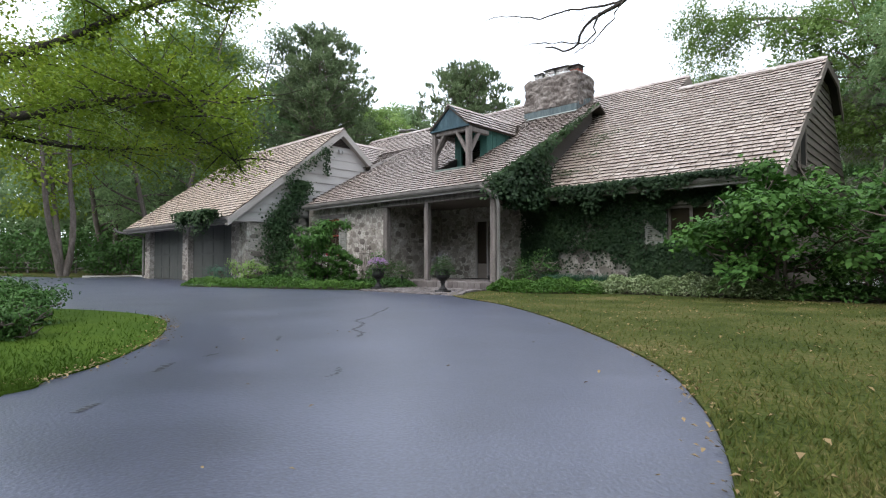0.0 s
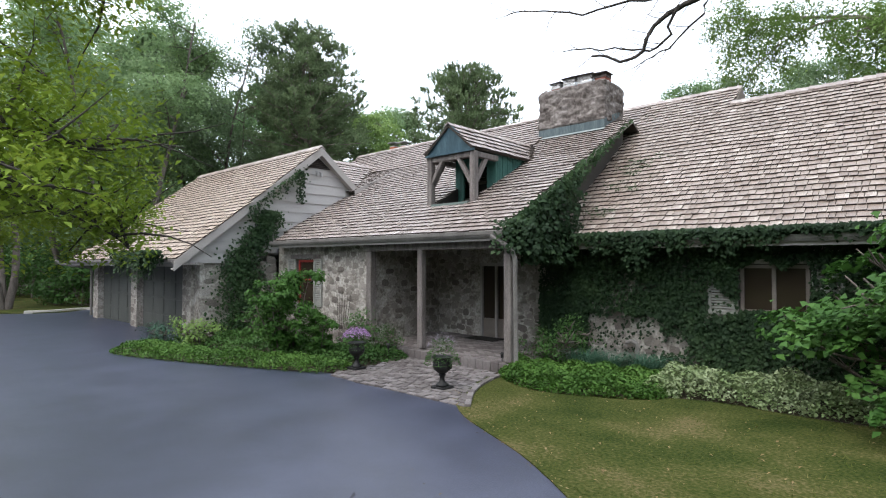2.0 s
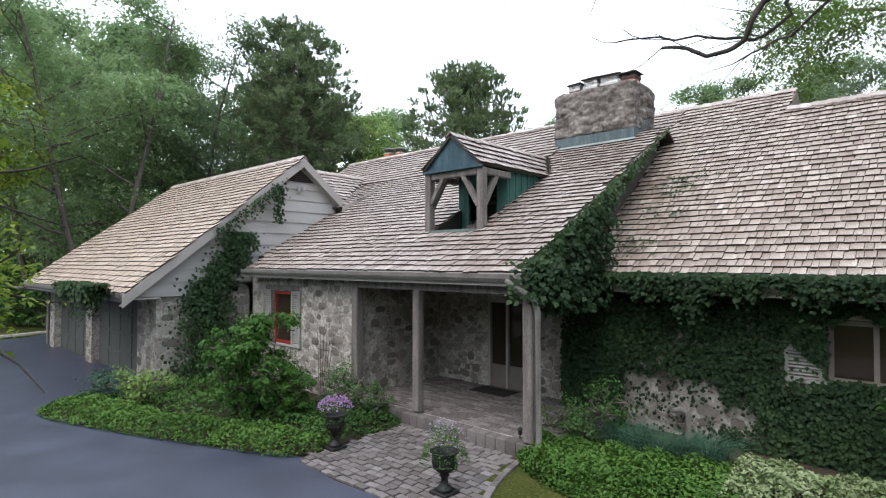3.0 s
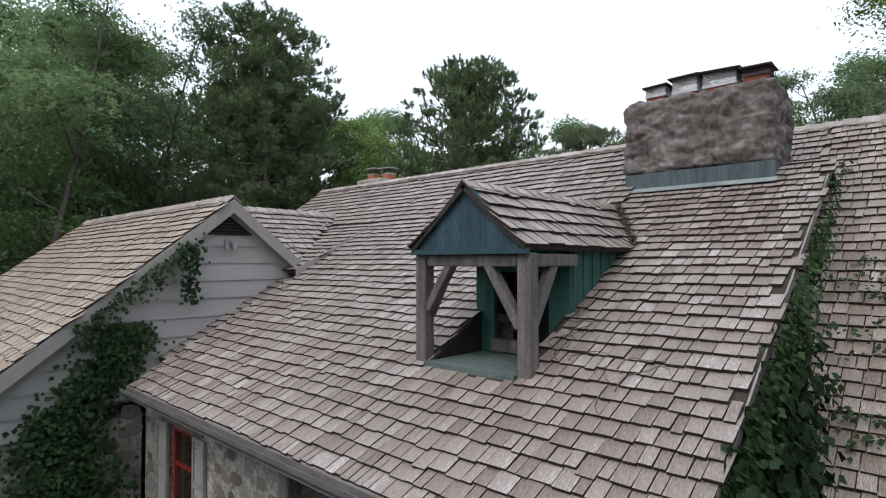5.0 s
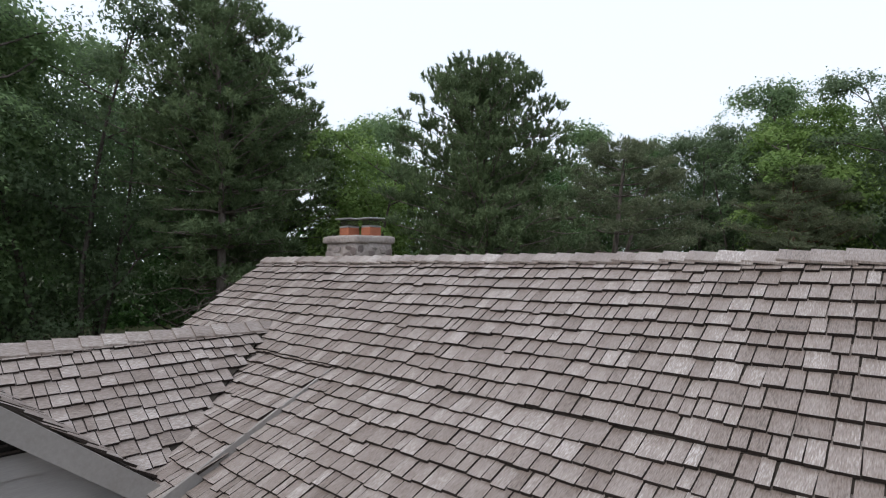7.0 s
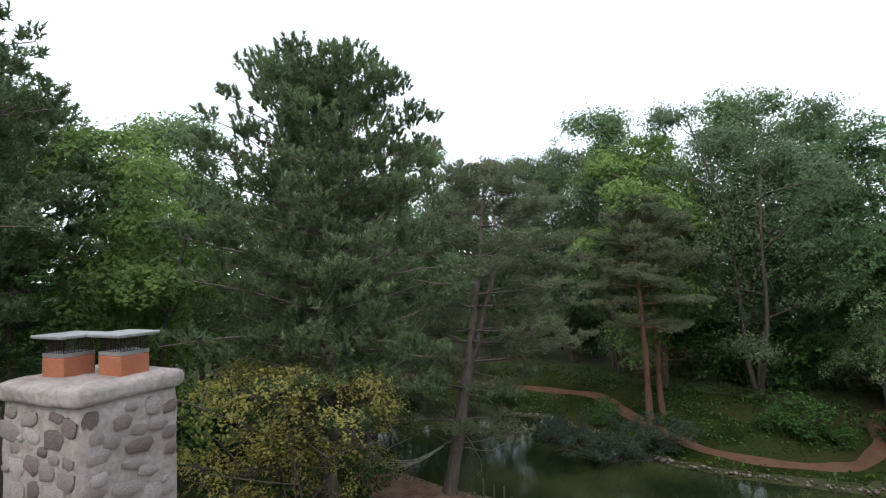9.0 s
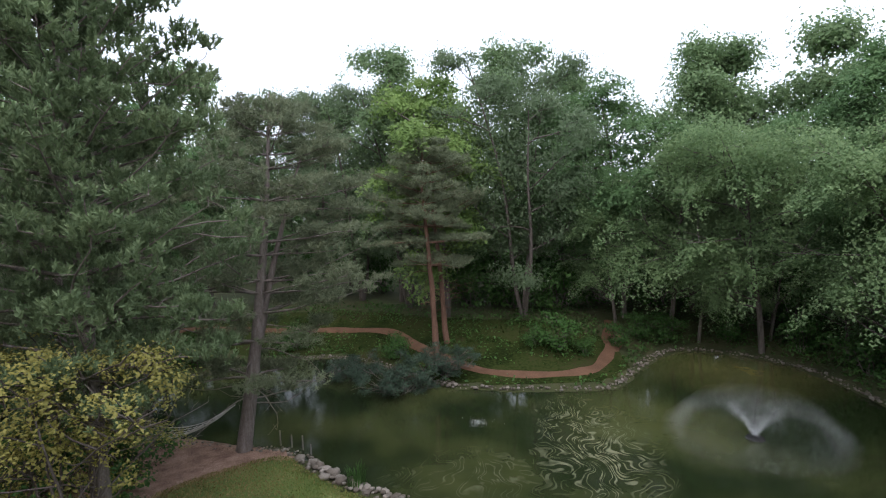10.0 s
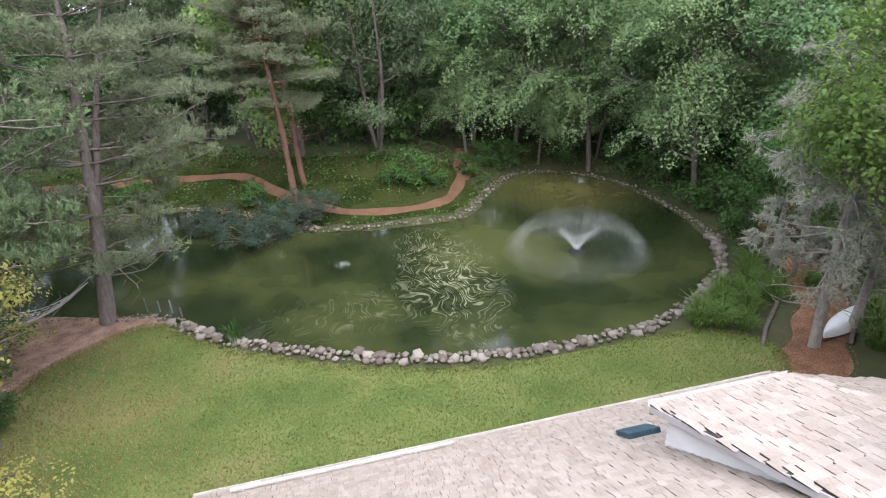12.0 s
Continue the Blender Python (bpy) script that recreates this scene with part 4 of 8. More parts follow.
# right wing
wall("wall", (-10.3, 14.7, -0.1), (-5.75, 15.05, 3.1), MORTAR, "stone wall under ivy")
wall("wall", (-4.5, 14.7, -0.1), (-3.1, 15.05, 3.1), MORTAR)
wall("wall", (-5.75, 14.7, -0.1), (-4.5, 15.05, 1.3), MORTAR)
wall("wall", (-5.75, 14.7, 2.3), (-4.5, 15.05, 3.1), MORTAR)
# right gable wall, back wall, garage
Soup().prism([(-3.1, 15.05, -0.1), (-3.1, 22.1, -0.6), (-3.1, 22.1, 5.6), (-3.1, LOW_Y, 6.6), (-3.1, 15.05, right_z(15.05) - 0.15)], (-0.2, 0, 0)).make("wall", BROWN_BOARD, house, "brown boarded gable wall")
wall("wall", (-22.9, 25.1, -0.9), (-8.3, 25.4, 3.1), SIDING)
wall("wall", (-8.5, 21.9, -0.9), (-3.3, 22.1, 5.6), SIDING)
Soup().prism([(-8.3, 22.1, -0.6), (-8.3, 25.1, -0.9), (-8.3, 25.1, 3.1), (-8.3, 22.1, 5.0)], (-0.2, 0, 0)).make("wall", SIDING, house)
Soup().prism([(-22.9, 14, -0.1), (-22.9, 25.1, -0.8), (-22.9, 25.1, 3.0), (-22.9, RIDGE_Y, 7.15), (-22.9, 14, 4.0)], (-0.2, 0, 0)).make("wall", SIDING, house)
Soup().prism([(-19.1, 9.1, 2.45), (-19.1, 9.1, 2.55), (-19.1, GAR_RY, GAR_RZ - 0.2), (-19.1, 15.2, 5.0), (-19.1, 15.2, 2.7)], (-0.2, 0, 0)).make("wall", SIDING, house, "grey lap-sided garage gable")
wall("wall", (-19.35, 9.6, -0.1), (-19.0, 12.1, 2.35), MORTAR, "stone base of the garage gable")
Soup().prism([(-29.2, 9.6, -0.1), (-29.2, 17, -0.1), (-29.2, 17, 3.4), (-29.2, GAR_RY, GAR_RZ - 0.4), (-29.2, 9.6, 2.8)], (0.2, 0, 0)).make("wall", SIDING, house)
wall("wall", (-29.2, 17, -0.1), (-22.9, 17.2, 3.4), SIDING)
for x0, x1 in ((-29.2, -28.6), (-24.6, -24.0), (-20.0, -19.35)):
    wall("pier", (x0, 9.5, -0.1), (x1, 9.95, 2.55), MORTAR, "stone pier between the garage doors")
wall("wall", (-29.2, 9.6, 2.25), (-19.1, 9.8, 2.9), DARK)
for x0, x1 in ((-28.6, -24.6), (-24.0, -20.0)):
    d = Soup().box((x0, 9.72, 0), (x1, 9.78, 2.25))
    gd = d.make("garage_door", GARAGE_DOOR, house, "dark grey-green panelled garage door")


# ---- stones, chimneys, dormer, porch, windows ----
def lump_mesh(name, seed, material, squash=1.0, rough=0.22, detail=1):
    bm = bmesh.new()
    bmesh.ops.create_icosphere(bm, subdivisions=detail, radius=1)
    rng = random.Random(seed)
    off = Vector((rng.uniform(0, 50), rng.uniform(0, 50), rng.uniform(0, 50)))
    for v in bm.verts:
        v.co *= 1 + rough * noise.noise(v.co * 1.3 + off) * 1.6 + rng.uniform(-0.05, 0.05)
        # blocky sides
        v.co = Vector([math.copysign(abs(c) ** 0.62, c) for c in v.co])
        v.co.z *= squash
    me = bpy.data.meshes.new(name)
    bm.to_mesh(me)
    bm.free()
    me.shade_smooth()
    me.materials.append(material)
    return me


STONES = [lump_mesh("stone", k, FIELDSTONE) for k in range(7)]
CHIMNEY_STONES = [lump_mesh("stone", 20 + k, CHIMNEY_STONE) for k in range(6)]


def stone_face(parent, origin, across, up, size, outwards, seed, step=0.34, lack=0.12, skip=None, proud=0.03, kinds=STONES):
    """Field stones of mixed sizes packed into the mortar of one wall face, the big ones first."""
    rng = random.Random(seed)
    o, u, w, n = Vector(origin), Vector(across), Vector(up), Vector(outwards)
    basis = Matrix((u, w, n)).transposed().to_4x4()
    laid = []
    target = int(size[0] * size[1] / (step * step) * (1 - lack))
    for k in range(target * 14):
        if len(laid) >= target:
            break
        big_ = step * (0.52 - 0.34 * min(1, k / (target * 5)))
        a, b = big_ * rng.uniform(0.85, 1.5), big_ * rng.uniform(0.6, 0.95)
        s, t = rng.uniform(a * 0.6, max(a * 0.61, size[0] - a * 0.6)), rng.uniform(b * 0.5, size[1] - b * 0.5)
        if skip and skip(s, t):
            continue
        if any(((s - p) / (a + c) * 1.02) ** 2 + ((t - q) / (b + d) * 1.02) ** 2 < 0.8 for p, q, c, d in laid):
            continue
        laid.append((s, t, a, b))
        ob = new("stone", rng.choice(kinds))
        ob.parent = parent
        ob.matrix_basis = Matrix.Translation(o + u * s + w * t) @ basis @ Matrix.Rotation(rng.uniform(-0.3, 0.3), 4, "Z") @ Matrix.Diagonal((a, b, proud * rng.uniform(0.3, 0.8), 1))


def lumpy_block(name, lo, hi, material, parent, label, bulge=0.07, cell=0.09, scale=2.2, seed=0):
    """A roughly squared block of stonework under mortar: rounded edges, stones that swell under the wash."""
    lo, hi = Vector(lo), Vector(hi)
    mid, half = (lo + hi) / 2, (hi - lo) / 2
    bm = bmesh.new()
    bmesh.ops.create_cube(bm, size=2)
    n = int(max(half) * 2 / cell)
    bmesh.ops.subdivide_edges(bm, edges=list(bm.edges), cuts=min(n, 56), use_grid_fill=True)
    off = Vector((seed * 7.3, seed * 3.1, 0))
    for v in bm.verts:
        c = v.co
        p = Vector((c.x * half.x, c.y * half.y, c.z * half.z))
        # round the edges
        r = 0.08
        q = Vector([max(-h + r, min(h - r, a)) for a, h in zip(p, half)])
        d = p - q
        nrm = d.normalized() if d.length > 1e-6 else Vector(c)
        p = q + nrm * r
        e = noise.voronoi(Vector(((p.x + off.x) * scale, (p.y + off.y) * scale, (p.z + off.z) * scale * 1.4)))[0]
        p += nrm * (bulge * (min(0.5, (e[1] - e[0]) * 1.1) - 0.2) + 0.4 * bulge * noise.noise((p + off) * 6) + 0.18 * bulge * abs(noise.noise((p + off) * 11)) + 0.12 * bulge * noise.noise((p + off) * 23))
        v.co = mid + p
    me = bpy.data.meshes.new(name)
    bm.to_mesh(me)
    bm.free()
    me.shade_smooth()
    me.materials.append(material)
    return hang(new(name, me), parent, label)


# big chimney
CHIM_TOP = 7.82
big = lumpy_block("chimney", (CHIM_X0, CHIM_Y + 0.06, front_z(CHIM_Y) + 0.3), (CHIM_X1, CHIM_Y + 1.4, CHIM_TOP), STONE_WASH, house, "big mortar-washed stone chimney", 0.1, 0.04, 2.4)
lumpy_block("chimney_neck", (CHIM_X0 + 0.08, CHIM_Y + 0.12, 5.6), (CHIM_X1 - 0.06, CHIM_Y + 1.36, front_z(CHIM_Y) + 0.6), STONE_WASH, big, "", 0.08)
fz = front_z(CHIM_Y)
for k in range(4):
    xa, xb = CHIM_X0 + 0.05 + k * 0.565, CHIM_X0 + 0.05 + (k + 1) * 0.565
    Soup().box((xa + 0.004, CHIM_Y - 0.01 - 0.006 * (k % 2), fz - 0.05), (xb + 0.01, CHIM_Y + 0.03, fz + 0.3)).make("flashing", VERDIGRIS, big, "blue-green weathered copper flashing")
Soup().prism([(CHIM_X0 - 0.02, CHIM_Y, fz + 0.05), (CHIM_X1 + 0.06, CHIM_Y, fz + 0.05), (CHIM_X1 + 0.06, CHIM_Y - 0.15, front_z(CHIM_Y - 0.15) + 0.055), (CHIM_X0 - 0.02, CHIM_Y - 0.15, front_z(CHIM_Y - 0.15) + 0.055)], (0, 0, 0.012)).make("apron", FLASH_PALE, big, "pale green copper flashing apron")
for x in (CHIM_X0 + 0.02, CHIM_X1 - 0.02):
    Soup().prism([(x, CHIM_Y + 0.1, front_z(CHIM_Y + 0.1)), (x, CHIM_Y + 1.2, front_z(CHIM_Y + 1.2)), (x, CHIM_Y + 1.2, front_z(CHIM_Y + 1.2) + 0.12), (x, CHIM_Y + 0.1, front_z(CHIM_Y + 0.1) + 0.3)], (0.02, 0, 0)).make("side_flashing", VERDIGRIS, big)
for cx, wide, deep, foot, tall, metal in ((-11.97, 0.34, 0.34, 0.17, 0.17, True), (-11.48, 0.4, 0.4, 0.14, 0.26, True), (-10.93, 0.5, 0.4, 0.14, 0.24, True), (-10.4, 0.36, 0.36, 0.19, 0.13, False)):
    y0, z0 = CHIM_Y + 0.45, CHIM_TOP - 0.02 + foot
    y1 = y0 + deep
    Soup().cbox((cx - wide / 2, y0, CHIM_TOP - 0.15), (cx + wide / 2, y1, z0), 0.015).make("flue", RUSTY_TILE, big, "rust-red terracotta flue tile")
    Soup().box((cx - wide * 0.5 - 0.012, y0 - 0.012, z0), (cx + wide * 0.5 + 0.012, y1 + 0.012, z0 + 0.05)).make("cap_band", GALVANISED if metal else BLACK_METAL, big, "bright metal band")
    cap = Soup()
    # crossed wires of the spark screen on all four sides
    n = 9
    for k in range(-n, n):
        for slant in (1, -1):
            u0, u1 = k / n, k / n + tall / wide
            f0, f1 = max(0.0, -u0 / (u1 - u0)), min(1.0, (1 - u0) / (u1 - u0))
            if f1 - f0 < 0.05:
                continue
            ends = []
            for f in (f0, f1):
                u = u0 + (u1 - u0) * f
                ends.append((u if slant > 0 else 1 - u, z0 + 0.04 + (tall - 0.04) * f))
            for yy in (y0, y1):
                cap.tube([Vector((cx - wide / 2 + wide * u, yy, z)) for u, z in ends], [0.005, 0.005], 3, cap=False)
            for xx in (cx - wide / 2, cx + wide / 2):
                cap.tube([Vector((xx, y0 + deep * u, z)) for u, z in ends], [0.005, 0.005], 3, cap=False)
    cap.make("cap_screen", GALVANISED if metal else BLACK_METAL, big, "diamond-mesh spark screen")
    tilt = Matrix.Translation((cx, (y0 + y1) / 2, z0 + tall)) @ Matrix.Rotation(0.05 * math.sin(cx * 9), 4, "Y")
    Soup().cbox((-wide * 0.66, -deep * 0.66, 0), (wide * 0.66, deep * 0.66, 0.025), 0.008, tilt).prism([tilt @ Vector(q) for q in ((-wide * 0.66, -deep * 0.66, 0.024), (wide * 0.66, -deep * 0.66, 0.024), (wide * 0.3, 0, 0.06), (-wide * 0.3, 0, 0.06))], (0, 0, 0.004)).make("cap_lid", BLACK_METAL, big, "thin rusty chimney lid")

# small chimney at the west end, stones showing
small = lumpy_block("chimney", (-23.6, 20.7, -0.5), (-22.42, 21.8, 7.88), CHIMNEY_MORTAR, house, "square field stone chimney", 0.03, 0.3, 2.5, 3)
stone_face(small, (-23.55, 20.7, 4.6), (1, 0, 0), (0, 0, 1), (1.1, 3.1), (0, -1, 0), 5, 0.24, -0.2, kinds=CHIMNEY_STONES, proud=0.045)
stone_face(small, (-22.42, 20.75, 4.6), (0, 1, 0), (0, 0, 1), (1.0, 3.1), (1, 0, 0), 6, 0.24, -0.2, kinds=CHIMNEY_STONES, proud=0.045)
lumpy_block("chimney_crown", (-23.66, 20.64, 7.76), (-22.38, 21.86, 7.96), CHIMNEY_MORTAR, small, "rounded mortar crown", 0.02, 0.1, 2, 5)
for cx, cy in ((-23.25, 21.15), (-22.75, 21.4)):
    Soup().cbox((cx - 0.17, cy - 0.17, 7.9), (cx + 0.17, cy + 0.17, 8.16), 0.015).make("flue", TERRACOTTA, small, "orange terracotta flue tile")
    Soup().box((cx - 0.165, cy - 0.165, 8.16), (cx + 0.165, cy + 0.165, 8.2)).make("cap_band", GALVANISED, small, "dull metal band")
    wires = Soup()
    for k in range(9):
        for e in (-0.15, 0.15):
            u = -0.15 + 0.0375 * k
            wires.tube([(cx + u, cy + e, 8.19), (cx + u, cy + e, 8.35)], [0.004, 0.004], 3, cap=False).tube([(cx + e, cy + u, 8.19), (cx + e, cy + u, 8.35)], [0.004, 0.004], 3, cap=False)
    for k in range(5):
        z = 8.2 + 0.032 * k
        wires.tube([(cx - 0.15, cy - 0.15, z), (cx + 0.15, cy - 0.15, z), (cx + 0.15, cy + 0.15, z), (cx - 0.15, cy + 0.15, z), (cx - 0.15, cy - 0.15, z)], [0.004] * 5, 3, cap=False)
    wires.make("cap_screen", BLACK_METAL, small, "black mesh spark screen")
    Soup().cbox((cx - 0.24, cy - 0.24, 8.35), (cx + 0.24, cy + 0.24, 8.385), 0.008).make("cap_lid", GALVANISED, small, "pale metal lid")

# ---- dormer: an open timber porch on the roof ----
dormer = hang(new("dormer"), house, "small open timber dormer with green sides")
DX0, DX1, DY = DORMER_X - 0.76, DORMER_X + 0.76, 13.32
DEZ, DPZ = 5.23, 5.95
for x in (DX0, DX1):
    Soup().cbox((x - 0.085, DY - 0.085, front_z(DY) - 0.1), (x + 0.085, DY + 0.085, DEZ - 0.05), 0.014).make("post", TIMBER, dormer, "weathered grey timber post")
Soup().cbox((DX0 + 0.1, DY - 0.07, DEZ - 0.2), (DX1 - 0.1, DY + 0.07, DEZ - 0.06), 0.012).make("beam", TIMBER, dormer)
for x in (DX0, DX1):
    Soup().cbox((x - 0.07, DY + 0.1, DEZ - 0.2), (x + 0.07, DY + 0.95, DEZ - 0.06), 0.012).make("beam", TIMBER, dormer)


def brace(a, b, wide, deep, parent):
    a, b = Vector(a), Vector(b)
    d = b - a
    m = Matrix.Translation(a) @ d.to_track_quat("Z", "Y").to_matrix().to_4x4()
    Soup().cbox((-wide / 2, -deep / 2, 0), (wide / 2, deep / 2, d.length), 0.01, m).make("brace", TIMBER, parent, "diagonal timber brace")


brace((DX0 + 0.08, DY, 4.5), (DX0 + 0.46, DY, DEZ - 0.15), 0.13, 0.1, dormer)
brace((DX1 - 0.08, DY, 4.38), (DX1 - 0.52, DY, DEZ - 0.15), 0.13, 0.1, dormer)
brace((DX1, DY + 0.08, 4.42), (DX1, DY + 0.5, DEZ - 0.15), 0.1, 0.13, dormer)
brace((DX0, DY + 0.08, 4.42), (DX0, DY + 0.5, DEZ - 0.15), 0.1, 0.13, dormer)
Soup().prism([(DX0 - 0.04, DY - 0.1, DEZ - 0.02), (DX1 + 0.04, DY - 0.1, DEZ - 0.02), (DORMER_X, DY - 0.1, DPZ - 0.03)], (0, 0.05, 0)).make("pediment", PATINA, dormer, "blue-green copper-clad pediment")
edge = Soup().box((DX0 - 0.09, DY - 0.15, DEZ - 0.06), (DX1 + 0.09, DY - 0.08, DEZ))
for sx in (-1, 1):
    edge.prism([(DORMER_X + sx * 0.84, DY - 0.14, DEZ - 0.05), (DORMER_X + sx * 0.84, DY - 0.14, DEZ + 0.03), (DORMER_X, DY - 0.14, DPZ + 0.05), (DORMER_X, DY - 0.14, DPZ - 0.05)], (0, 0.05, 0))
edge.make("pediment_trim", PATINA, dormer, "thin copper edge trim")
# board-and-batten cheeks
BW = 14.28
for x, sx in ((DX0 + 0.1, -1), (DX1 - 0.1, 1)):
    top_y = FRONT_Y + (DEZ - FRONT_Z) / FS
    Soup().prism([(x, BW, front_z(BW) - 0.15), (x, top_y + 0.2, front_z(top_y + 0.2) - 0.15), (x, top_y + 0.2, DEZ), (x, BW, DEZ)], (0.06 * sx, 0, 0)).make("cheek", GREEN_BOARD, dormer, "green board-and-batten side")
    for k in range(8):
        y = BW + 0.05 + k * 0.24
        if front_z(y) < DEZ - 0.1:
            Soup().box((x + 0.06 * sx - (0.02 if sx < 0 else 0), y, front_z(y) - 0.05), (x + 0.06 * sx + (0.02 if sx > 0 else 0), y + 0.045, DEZ)).make("batten", GREEN_BOARD, dormer)
back = Soup().box((DX0 + 0.1, BW, front_z(13.3) - 0.1), (DX0 + 0.34, BW + 0.08, DEZ)).box((DX1 - 0.34, BW, front_z(13.3) - 0.1), (DX1 - 0.1, BW + 0.08, DEZ)).box((DX0 + 0.34, BW, DEZ - 0.28), (DX1 - 0.34, BW + 0.08, DEZ))
back.make("back_wall", GREEN_BOARD, dormer, "green boarded back wall with dark opening")
Soup().cbox((DX0 + 0.3, BW - 0.04, front_z(13.3) + 0.02), (DX1 - 0.3, BW + 0.1, front_z(13.3) + 0.18), 0.01).make("sill", TIMBER, dormer, "grey timber sill")
# sheet coloured as the shade inside the opening
Soup().box((DX0 + 0.3, BW + 0.5, front_z(13.3) - 0.1), (DX1 - 0.3, BW + 0.55, DEZ)).make("dark_opening", DARK, dormer, "near-black sheet for the shade in the recess")
Soup().box((DORMER_X - 0.66, 13.2, front_z(13.24) - 0.06), (DORMER_X + 0.66, BW + 0.6, front_z(13.24) + 0.035)).make("floor_plate", FLOOR_SHEET, dormer, "pale green sheet-metal floor")
for x in (DORMER_X - 0.64, DORMER_X + 0.62):
    Soup().prism([(x, 13.25, front_z(13.25) - 0.02), (x, BW + 0.1, front_z(13.25) - 0.02), (x, BW + 0.1, front_z(BW + 0.1) - 0.01)], (0.02, 0, 0)).make("curb", DARK, dormer)
DS = (DPZ - DEZ) / 0.85
dl = hyp(0.85, DS)
ridge_back = FRONT_Y + (DPZ - FRONT_Z) / FS
eave_back = FRONT_Y + (DEZ - FRONT_Z) / FS
for sx in (-1, 1):
    roof_plane("dormer_roof", (DORMER_X + sx * 0.85, DY - 0.16, DEZ + 0.02), (0, 1, 0), (-sx, 0, DS),
               [(0, 0), (eave_back - DY + 0.2, 0), (ridge_back - DY + 0.2, dl), (0, dl)], dormer, expose=0.24, singles=(-1, -1, 9, 9), slab=0.05, label="little shingled gable roof")
ridge_caps("ridge_cap", (DORMER_X, DY - 0.18, DPZ), (DORMER_X, ridge_back, DPZ), (-1, 0, -DS), (1, 0, -DS), dormer, 0.13)

# ---- garage gable: lap siding, trim, vent and lamp ----
gable = hang(new("gable"), house, "grey lap-sided garage gable with vent")
GX_ = -18.95
z, k = 2.3, 0
while z < 6.1:
    h = 0.345
    y0 = GAR_EY + (z - GAR_EZ) / GS + 0.22
    y1 = min(15.3, GAR_RY + (GAR_RZ - z) / GS - 0.28)
    y1 = min(y1, FRONT_Y + (z + h - FRONT_Z) / FS) + 0.4 if z < 4.8 else y1
    z1 = min(z + h + 0.02, 6.15)
    yt0, yt1 = GAR_EY + (z1 - GAR_EZ) / GS + 0.1, GAR_RY + (GAR_RZ - z1) / GS - 0.1
    yt1 = min(yt1, y1 + 0.0) if z < 4.8 else yt1
    if y1 - y0 > 0.1:
        Soup().add([(GX_ + 0.036, y0, z), (GX_ + 0.036, y1, z), (GX_ + 0.004, yt1, z1), (GX_ + 0.004, yt0, z1), (GX_, y0, z), (GX_, y1, z), (GX_ - 0.02, yt1, z1), (GX_ - 0.02, yt0, z1)],
                   [(0, 1, 2, 3), (0, 4, 5, 1), (0, 3, 7, 4), (1, 5, 6, 2), (2, 6, 7, 3)]).make("board", SIDING, gable)
    z += h
rx = -18.7
for sy, y_end in ((-1, GAR_EY - 0.05), (1, 15.25)):
    ze = GAR_RZ - abs(y_end - GAR_RY) * GS
    Soup().prism([(rx, GAR_RY, GAR_RZ - 0.02), (rx, y_end, ze - 0.02), (rx, y_end, ze - 0.3), (rx, GAR_RY, GAR_RZ - 0.3)], (0.05, 0, 0)).make("rake_board", TRIM, gable, "pale grey rake board")
    Soup().prism([(rx - 0.2, GAR_RY, GAR_RZ - 0.24), (rx - 0.2, y_end, ze - 0.24), (rx + 0.01, y_end, ze - 0.24), (rx + 0.01, GAR_RY, GAR_RZ - 0.24)], (0, 0, -0.03)).make("soffit", TRIM, gable)
vent = Soup().prism([(GX_ + 0.05, GAR_RY - 0.53, 5.63), (GX_ + 0.05, GAR_RY + 0.53, 5.63), (GX_ + 0.05, GAR_RY, 6.02)], (0.012, 0, 0)).make("vent", DARK, gable, "dark triangular louvred vent")
for k in range(5):
    zz = 5.655 + k * 0.066
    half = (6.0 - zz) / 0.74 - 0.03
    if half > 0.04:
        Soup().box((GX_ + 0.055, GAR_RY - half, zz), (GX_ + 0.085, GAR_RY + half, zz + 0.018)).make("slat", BLACK_METAL, vent)
lamp = Soup().box((GX_ + 0.03, 13.57, 5.4), (GX_ + 0.06, 13.73, 5.55)).lathe([(0.0, 0), (0.045, 0.01), (0.055, 0.12), (0.02, 0.15)], (GX_ + 0.15, 13.57, 5.33), 10).lathe([(0.0, 0), (0.045, 0.01), (0.055, 0.12), (0.02, 0.15)], (GX_ + 0.15, 13.73, 5.33), 10)
lamp.tube([(GX_ + 0.05, 13.65, 5.48), (GX_ + 0.15, 13.57, 5.48)], [0.015, 0.015], 6).tube([(GX_ + 0.05, 13.65, 5.48), (GX_ + 0.15, 13.73, 5.48)], [0.015, 0.015], 6)
lamp.make("floodlight", GALVANISED, gable, "twin metal floodlight")

# right gable: boards and a small window
rg = hang(new("gable"), house, "weathered brown boarded gable end")
z = 2.4
while z < 6.35:
    y0, y1 = RIGHT_Y + (z - RIGHT_Z) / RS + 0.2, 21.1 + (6.6 - z) / WS
    y0 = max(y0, 15.0)
    Soup().add([(-3.06, y0, z), (-3.06, y1, z), (-3.09, y1 - 0.15, z + 0.25), (-3.09, y0 + 0.2, z + 0.25), (-3.1, y0, z), (-3.1, y1, z)], [(0, 1, 2, 3), (0, 4, 5, 1)]).make("board", BROWN_BOARD, rg)
    z += 0.24
